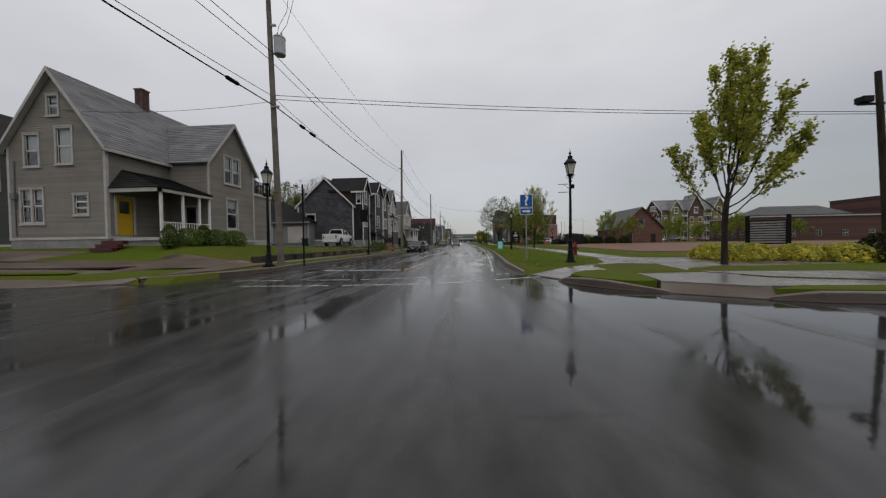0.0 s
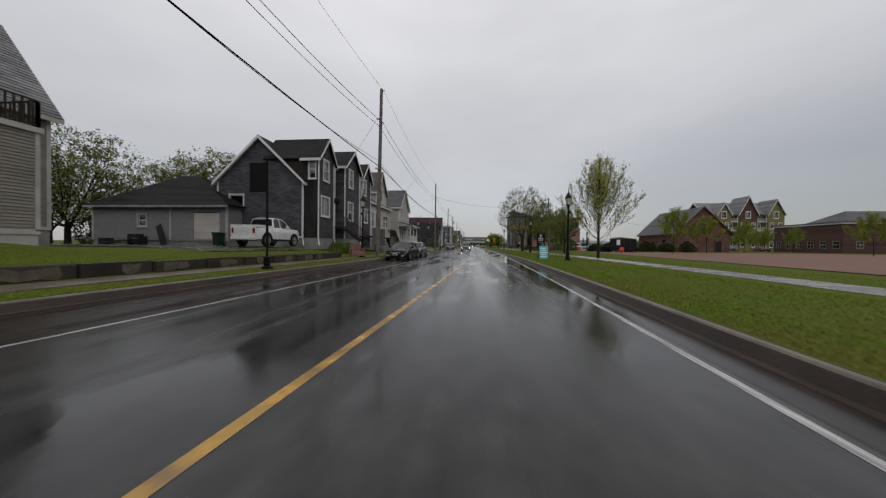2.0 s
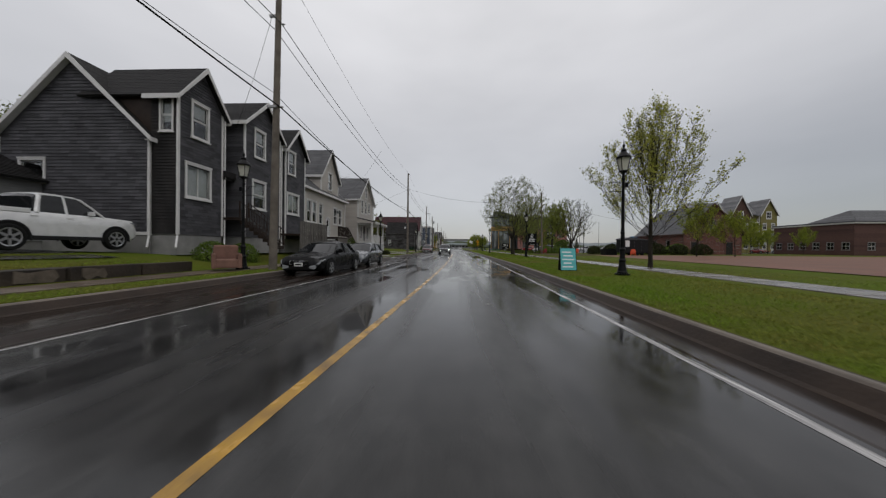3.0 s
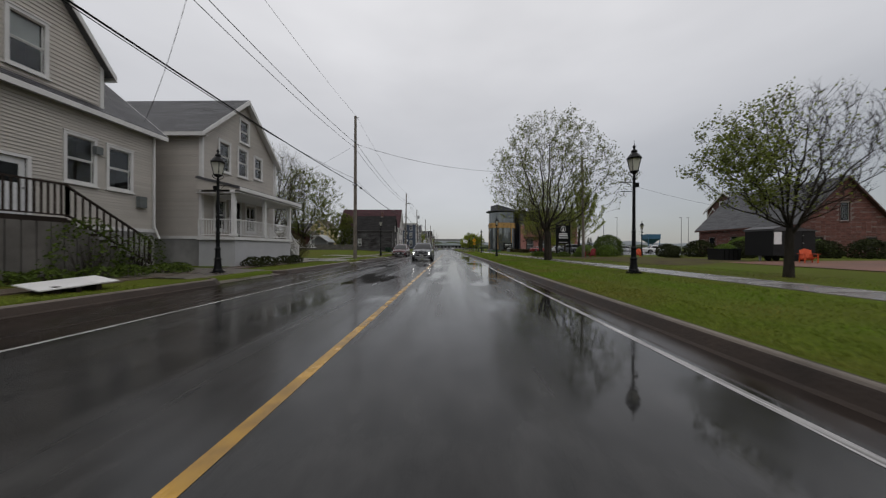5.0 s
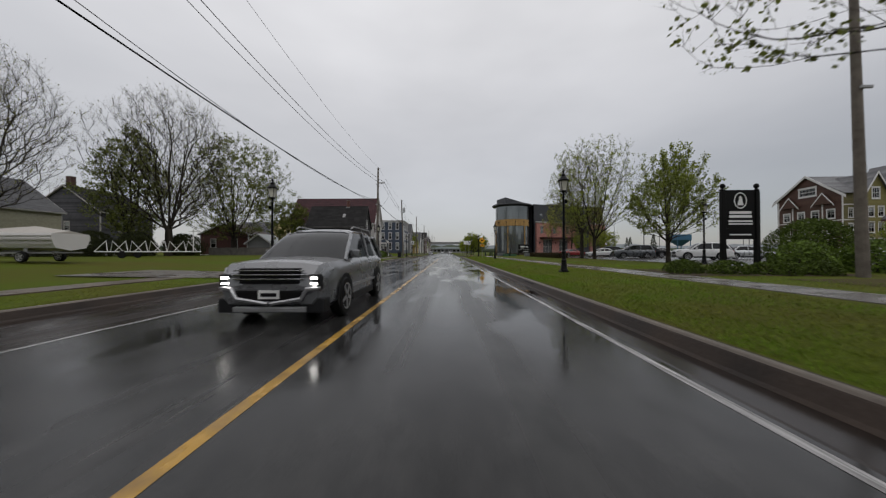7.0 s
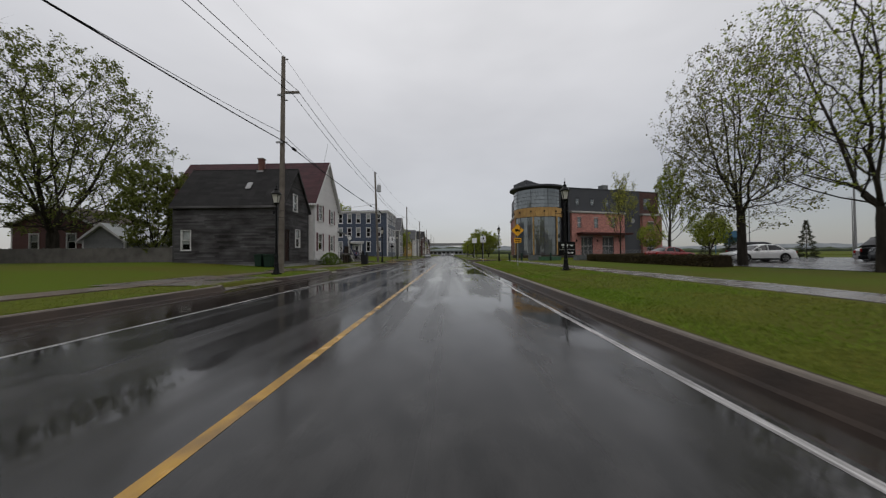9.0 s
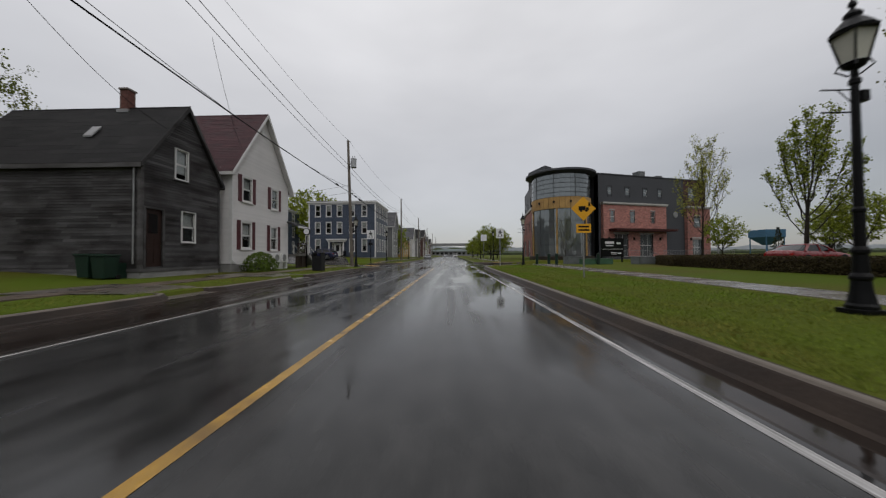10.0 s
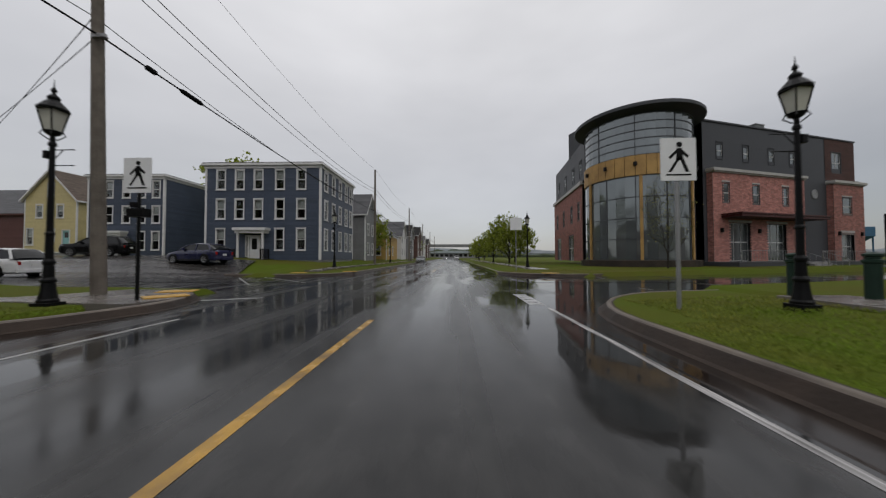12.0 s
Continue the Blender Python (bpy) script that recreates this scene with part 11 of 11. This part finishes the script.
    part("grille", bm, "sign_black", car)
    if face == "bold":
        for z in (zf - 0.15, zf - 0.22, zf - 0.29):
            part("grille_bar", boxes((-W * 0.31, -L / 2 - 0.04, z, W * 0.31, -L / 2, z + 0.022), bevel=0.005), "chrome", car)
        bm = bmesh.new()
        for s in (-1, 1):
            tube(bm, [(s * W * 0.44, -L / 2 + 0.02, zf - 0.42), (s * W * 0.33, -L / 2 - 0.035, zf - 0.44), (s * W * 0.28, -L / 2 - 0.04, clear + 0.2), (s * 0.02, -L / 2 - 0.04, clear + 0.12)], [0.035, 0.04, 0.035, 0.03], 6)
        part("bumper_trim", bm, "rim", car, "bright curved bumper trim")
        part("skid_plate", boxes((-W * 0.32, -L / 2 - 0.03, clear - 0.02, W * 0.32, -L / 2 + 0.2, clear + 0.07), bevel=0.02), "galv", car)
        part("cladding", boxes((-W * 0.47, -L / 2 + 0.03, clear - 0.04, W * 0.47, -L / 2 + 0.3, clear + 0.2), bevel=0.03), "plastic", car)
        for s in (-1, 1):
            unit = part("lamp_unit", boxes((s * W * 0.39 - 0.11, -L / 2 - 0.01, zf - 0.46, s * W * 0.39 + 0.1, -L / 2 + 0.16, zf - 0.2), bevel=0.03), "plastic", car)
            for z in (zf - 0.28, zf - 0.37):
                part("lamp", boxes((s * W * 0.39 - 0.06, -L / 2 - 0.022, z, s * W * 0.39 + 0.05, -L / 2, z + 0.04), bevel=0.006), "headlight_on" if lit else "headlight", unit, "bright glowing lamp" if lit else "")
            part("door_trim", boxes((s * (W / 2 + 0.004) - 0.012, -1.0, 0.5, s * (W / 2 + 0.004) + 0.012, 0.95, 0.56), bevel=0.005), "rim", car)
    elif face == "kidney":
        for s in (-1, 1):
            bm = bmesh.new()
            tube(bm, [(s * 0.2 - 0.16, -L / 2 - 0.015, zf - 0.29), (s * 0.2 - 0.17, -L / 2 - 0.02, zf - 0.14), (s * 0.2 + 0.17, -L / 2 - 0.02, zf - 0.14), (s * 0.2 + 0.14, -L / 2 - 0.015, zf - 0.29), (s * 0.2 - 0.16, -L / 2 - 0.015, zf - 0.29)], 0.009, 5)
            part("grille_surround", bm, "chrome", car)
    else:
        part("grille_bar", boxes((-W * 0.28, -L / 2 - 0.03, zf - 0.25, W * 0.28, -L / 2, zf - 0.22), bevel=0.005), "chrome", car)
        part("grille_bar", boxes((-W * 0.26, -L / 2 - 0.03, zf - 0.36, W * 0.26, -L / 2, zf - 0.335), bevel=0.005), "chrome", car)
        part("bumper_trim", boxes((-W * 0.34, -L / 2 - 0.03, clear + 0.03, W * 0.34, -L / 2 + 0.05, clear + 0.08), bevel=0.01), "galv", car)
    p = part("number_plate", boxes((-0.17, -L / 2 - 0.05, clear + 0.2, 0.17, -L / 2 - 0.02, clear + 0.34), bevel=0.004), "plate", car)
    part("text_bar", boxes((-0.13, -L / 2 - 0.053, clear + 0.24, 0.13, -L / 2 - 0.05, clear + 0.3)), "sign_black", p)
    p = part("number_plate", boxes((-0.17, L / 2 - 0.0, interp(top, L / 2) - 0.4, 0.17, L / 2 + 0.02, interp(top, L / 2) - 0.26), bevel=0.004), "plate", car)
    part("rear_bumper", boxes((-W * 0.44, L / 2 - 0.12, clear + 0.05, W * 0.44, L / 2 + 0.06, clear + 0.28), bevel=0.04), paint, car)
    if rack:
        for s in (-1, 1):
            bm = bmesh.new()
            tube(bm, [(s * W * 0.34, ya + 0.2, H + 0.0), (s * W * 0.35, ya + 0.35, H + 0.06), (s * W * 0.35, yb - 0.3, H + 0.06), (s * W * 0.34, yb - 0.1, H - 0.02)], 0.02, 6)
            part("roof_rail", bm, "galv", car)
    if bed:
        a, b, zb = bed
        part("bed_liner", boxes((-W * 0.4, a, zb + 0.028, W * 0.4, b, zb + 0.036)), "sign_black", car)
        bm = boxes((-W * 0.485, a, zb - 0.05, -W * 0.4, b + 0.02, zb + 0.1), (W * 0.4, a, zb - 0.05, W * 0.485, b + 0.02, zb + 0.1), (-W * 0.47, b - 0.05, clear + 0.35, W * 0.47, b + 0.04, zb + 0.1), bevel=0.02)
        part("bed_rail", bm, paint, car)
        part("tailgate_handle", boxes((-0.16, b + 0.035, zb - 0.16, 0.16, b + 0.06, zb - 0.05), bevel=0.01), "sign_black", car)
    return car


M["headlight_on"] = bpy.data.materials.new("glowing_headlight")
M["headlight_on"].use_nodes = True
hb = M["headlight_on"].node_tree.nodes["Principled BSDF"]
hb.inputs["Base Color"].default_value = (0.8, 0.82, 0.85, 1)
hb.inputs["Emission Color"].default_value = (1.0, 0.97, 0.92, 1)
hb.inputs["Emission Strength"].default_value = 9.0

SEDAN = dict(L=4.63, W=1.82, H=1.42, wr=0.33, top=[(-2.32, 0.62), (-2.2, 0.74), (-1.0, 0.93), (1.4, 0.98), (2.1, 1.0), (2.32, 0.9)],
             roof=[(-1.05, 0.92), (-0.25, 1.34), (0.2, 1.42), (0.9, 1.38), (1.75, 1.02)], wheels=(-1.45, 1.35))
HATCH = dict(L=4.1, W=1.74, H=1.45, wr=0.31, top=[(-2.05, 0.62), (-1.9, 0.76), (-0.95, 0.95), (1.6, 1.0), (2.05, 0.95)],
             roof=[(-1.1, 0.94), (-0.3, 1.38), (0.3, 1.45), (1.3, 1.4), (1.95, 1.05)], wheels=(-1.28, 1.25))
SUV = dict(L=4.7, W=1.88, H=1.74, wr=0.37, clear=0.24, top=[(-2.35, 0.96), (-2.2, 1.04), (-1.1, 1.1), (1.9, 1.14), (2.35, 1.08)],
           roof=[(-1.3, 1.08), (-0.55, 1.58), (-0.1, 1.72), (1.3, 1.73), (1.85, 1.66), (2.3, 1.16)], wheels=(-1.42, 1.3))
VAN = dict(L=5.1, W=1.98, H=1.74, wr=0.34, top=[(-2.55, 0.7), (-2.4, 0.86), (-1.5, 1.02), (2.2, 1.1), (2.55, 1.05)],
           roof=[(-1.7, 1.0), (-0.7, 1.6), (0.0, 1.74), (1.8, 1.72), (2.45, 1.15)], wheels=(-1.6, 1.5))
TRUCK = dict(L=5.3, W=1.92, H=2.06, wr=0.45, clear=0.4, well=0.07, lamp_len=0.34, top=[(-2.65, 1.2), (-2.55, 1.3), (-1.35, 1.36), (0.85, 1.38), (2.65, 1.38)],
             roof=[(-1.4, 1.36), (-0.8, 1.88), (-0.45, 2.03), (0.1, 2.06), (0.6, 2.04), (0.8, 1.96), (0.92, 1.4)], wheels=(-1.68, 1.55), bed=(1.0, 2.58, 1.34))

vehicle("sedan_car", pose(-5.25, 39.2, 0, 0, 0, -2.5), "car_black", "glossy black sedan parked at the kerb", "car", face="kidney", **SEDAN)
vehicle("hatchback_car", pose(-5.35, 45.3, 0, 0, 0, -2), "car_grey", "grey hatchback parked behind a black sedan", "car", **HATCH)
vehicle("minivan_car", pose(-5.55, 93.0, 0), "car_maroon", "maroon minivan parked at the kerb", "car", **VAN)
vehicle("suv_car", pose(-1.24, 79.3, 0), "car_steel", "silver-grey SUV in the oncoming lane, headlights on", "car", lit=True, rack=True, face="bold", **SUV)
tz = ground_z(-14.6, 35.9)
vehicle("pickup_truck", pose(-14.62, 35.9, tz + 0.04, 0, 0, 180), "car_white", "white crew-cab pickup parked on the drive", "truck", spokes=6, **TRUCK)
# cars by the blue houses
vehicle("hatchback_car", pose(-16.9, 154.6, ground_z(-16.9, 154.6) + 0.03, 0, 0, -97), "car_navy", "dark navy hatchback parked before the blue house", "car", **HATCH)
vehicle("suv_car", pose(-29.0, 158.5, ground_z(-29, 158.5) + 0.03, 0, 0, -78), "car_black", "black SUV parked before the blue house", "car", rack=True, **SUV)
vehicle("suv_car", pose(-25.8, 150.0, 0.03, 0, 0, -85), "car_white", "white crossover on the side street", "car", **SUV)
vehicle("sedan_car", pose(-43.5, 160.0, ground_z(-43, 160) + 0.03, 0, 0, 80), "car_silver", "silver sedan parked by the yellow house", "car", **SEDAN)
# the car park behind the hedge
for i, (x, y, r, spec, col, lab) in enumerate((
        (27.5, 104.5, 250, SUV, "car_white", "white crossover in the car park"), (33.5, 106.0, 70, SEDAN, "car_silver", "silver sedan in the car park"),
        (37.5, 103.5, 75, SEDAN, "car_white", "white sedan in the car park"), (25.5, 113.0, 260, SUV, "car_grey", "graphite SUV in the car park"),
        (29.5, 116.5, 80, SUV, "car_black", "black SUV in the car park"), (34.5, 121.0, 85, SEDAN, "car_silver", "silver sedan in the car park"),
        (26.5, 123.5, 265, SEDAN, "car_white", "white sedan in the car park"), (31.0, 128.0, 90, SUV, "car_black", "black SUV in the car park"),
        (24.8, 131.0, 100, SEDAN, "car_red", "dark red sedan by the hedge"), (66, 121, 10, SEDAN, "car_white", "white sedan by the apartment block"),
        (70, 121, 190, SUV, "car_red", "dark red SUV by the apartment block"), (74, 121, 5, SEDAN, "car_silver", "silver sedan by the apartment block"),
        (79, 121, 0, SUV, "car_grey", "grey SUV by the apartment block"), (62, 121, 185, HATCH, "car_white", "white hatchback by the apartment block"),
        (88, 120, 0, SEDAN, "car_red", "red sedan by the apartment block"), (94, 120, 0, SEDAN, "car_silver", "silver sedan by the apartment block"))):
    vehicle("parked_car", pose(x, y, ground_z(x, y) + 0.03, 0, 0, r), col, lab, "car", **spec)
# parked far down the street
vehicle("sedan_car", pose(-5.3, 128.0 + 72, 0), "car_grey", "grey sedan parked far down the street", "car", **SEDAN)
vehicle("suv_car", pose(3.2, 262, 0), "car_white", "white SUV far down the street", "car", **SUV)
vehicle("sedan_car", pose(-2.2, 300, 0), "car_silver", "silver car far down the street", "car", lit=True, **SEDAN)
# covered boat on its trailer behind the hedge
bt = thing("boat", pose(-20.9, 88.4, ground_z(-20.9, 88.4), 0, 0, 184), "white ribbed boat hull on a trailer beside the hedge", "boat")
bm = bmesh.new()
loft(bm, [[(x, -0.9 * w, 1.5 + up), (x, -0.95 * w, 1.25), (x, -0.75 * w, 0.75 + dn), (x, 0, 0.6 + dn), (x, 0.75 * w, 0.75 + dn), (x, 0.95 * w, 1.25), (x, 0.9 * w, 1.5 + up)]
          for x, w, up, dn in ((-2.3, 1.0, 0.0, 0.0), (-1.0, 1.0, 0.0, 0.0), (0.6, 0.96, 0.04, 0.02), (1.7, 0.72, 0.1, 0.12), (2.4, 0.2, 0.18, 0.4))])
part("hull", bm, "white_siding", bt)
for z in (0.95, 1.15, 1.35):
    part("strake", boxes((-2.3, -0.98, z, 1.2, -0.93, z + 0.05), (-2.3, 0.93, z, 1.2, 0.98, z + 0.05), bevel=0.01), "cream_trim", bt)
bm = bmesh.new()
loft(bm, [[(x, -0.88 * w, 1.5), (x, 0, 1.5 + h), (x, 0.88 * w, 1.5)] for x, w, h in ((-2.25, 1.0, 0.15), (-0.5, 1.0, 0.42), (1.2, 0.85, 0.3), (2.2, 0.3, 0.2))])
part("cover", bm, "taupe_siding", bt, "pale boat cover")
part("trailer_frame", boxes((-2.2, -0.7, 0.45, 2.6, -0.62, 0.53), (-2.2, 0.62, 0.45, 2.6, 0.7, 0.53), (-2.2, -0.7, 0.45, -2.1, 0.7, 0.53), (2.5, -0.7, 0.45, 2.6, 0.7, 0.53), (-0.9, -0.7, 0.5, -0.7, 0.7, 0.72), (1.1, -0.7, 0.5, 1.3, 0.7, 0.75)), "galv", bt)
for s in (-1, 1):
    w = wheel(bt, 0, s * 0.85, 0.28, 0.18)
    w.matrix_local = pose(-0.8, s * 0.85, 0.28, 90)
part("jack", boxes((2.5, -0.05, 0.0, 2.6, 0.05, 0.5)), "galv", bt)


# ---- the boards of the nearest walls, one by one ----
def loose_boards(wall_ob):
    """Gives each lapped board of a wall its own object; the wall itself becomes the sheathing behind them."""
    me = wall_ob.data
    co = [v.co.copy() for v in me.vertices]
    if len(co) % 6 or not 12 < len(co) // 6 <= 300 or len(me.polygons) != len(co) // 3:
        return 0
    mat = me.materials[0]
    keys, verts, faces = {}, [], []

    def vert(p):
        k = (round(p.x, 2), round(p.y, 2), round(p.z, 2))
        if k not in keys:
            keys[k] = len(verts)
            verts.append(tuple(p))
        return keys[k]

    count = len(co) // 6
    for i in range(count):
        p = co[6 * i:6 * i + 6]
        n = (p[0] - p[4]).normalized()
        board = bpy.data.meshes.new("board")
        board.from_pydata([tuple(q) for q in p], [], [(0, 1, 2, 3), (4, 5, 1, 0)])
        board.materials.append(mat)
        ob = new("board", board)
        ob.parent = wall_ob
        f = [vert(p[4]), vert(p[5]), vert(p[2] - n * ((p[2] - p[5]).dot(n))), vert(p[3] - n * ((p[3] - p[4]).dot(n)))]
        if len(set(f)) == 4:
            faces.append(f)
    sheath = bpy.data.meshes.new("wall")
    sheath.from_pydata(verts, [], faces)
    sheath.materials.append(M["room"])
    wall_ob.data = sheath
    return count


boards = 0
for house in ("corner_house", "black_house", "white_house", "porch_house", "pale_house", "garage", "green_house"):
    for ob in [o for o in bpy.data.objects if o.name.startswith(("wall", "wing_wall")) and o.parent and o.parent.name.startswith(house) and o.type == "MESH"]:
        if boards < 2400:
            boards += loose_boards(ob)
for ob in bpy.data.objects:
    if ob.type == "MESH" and ob.parent and ob.name.split(".")[0] in ("wall", "roof", "bay_wall", "gable_wall", "bay_roof", "gable_roof", "porch_roof", "bay_side", "side_wall", "entrance_roof") and len(ob.data.polygons) > 10 and not ob.children:
        ob["kind"] = "stuff"
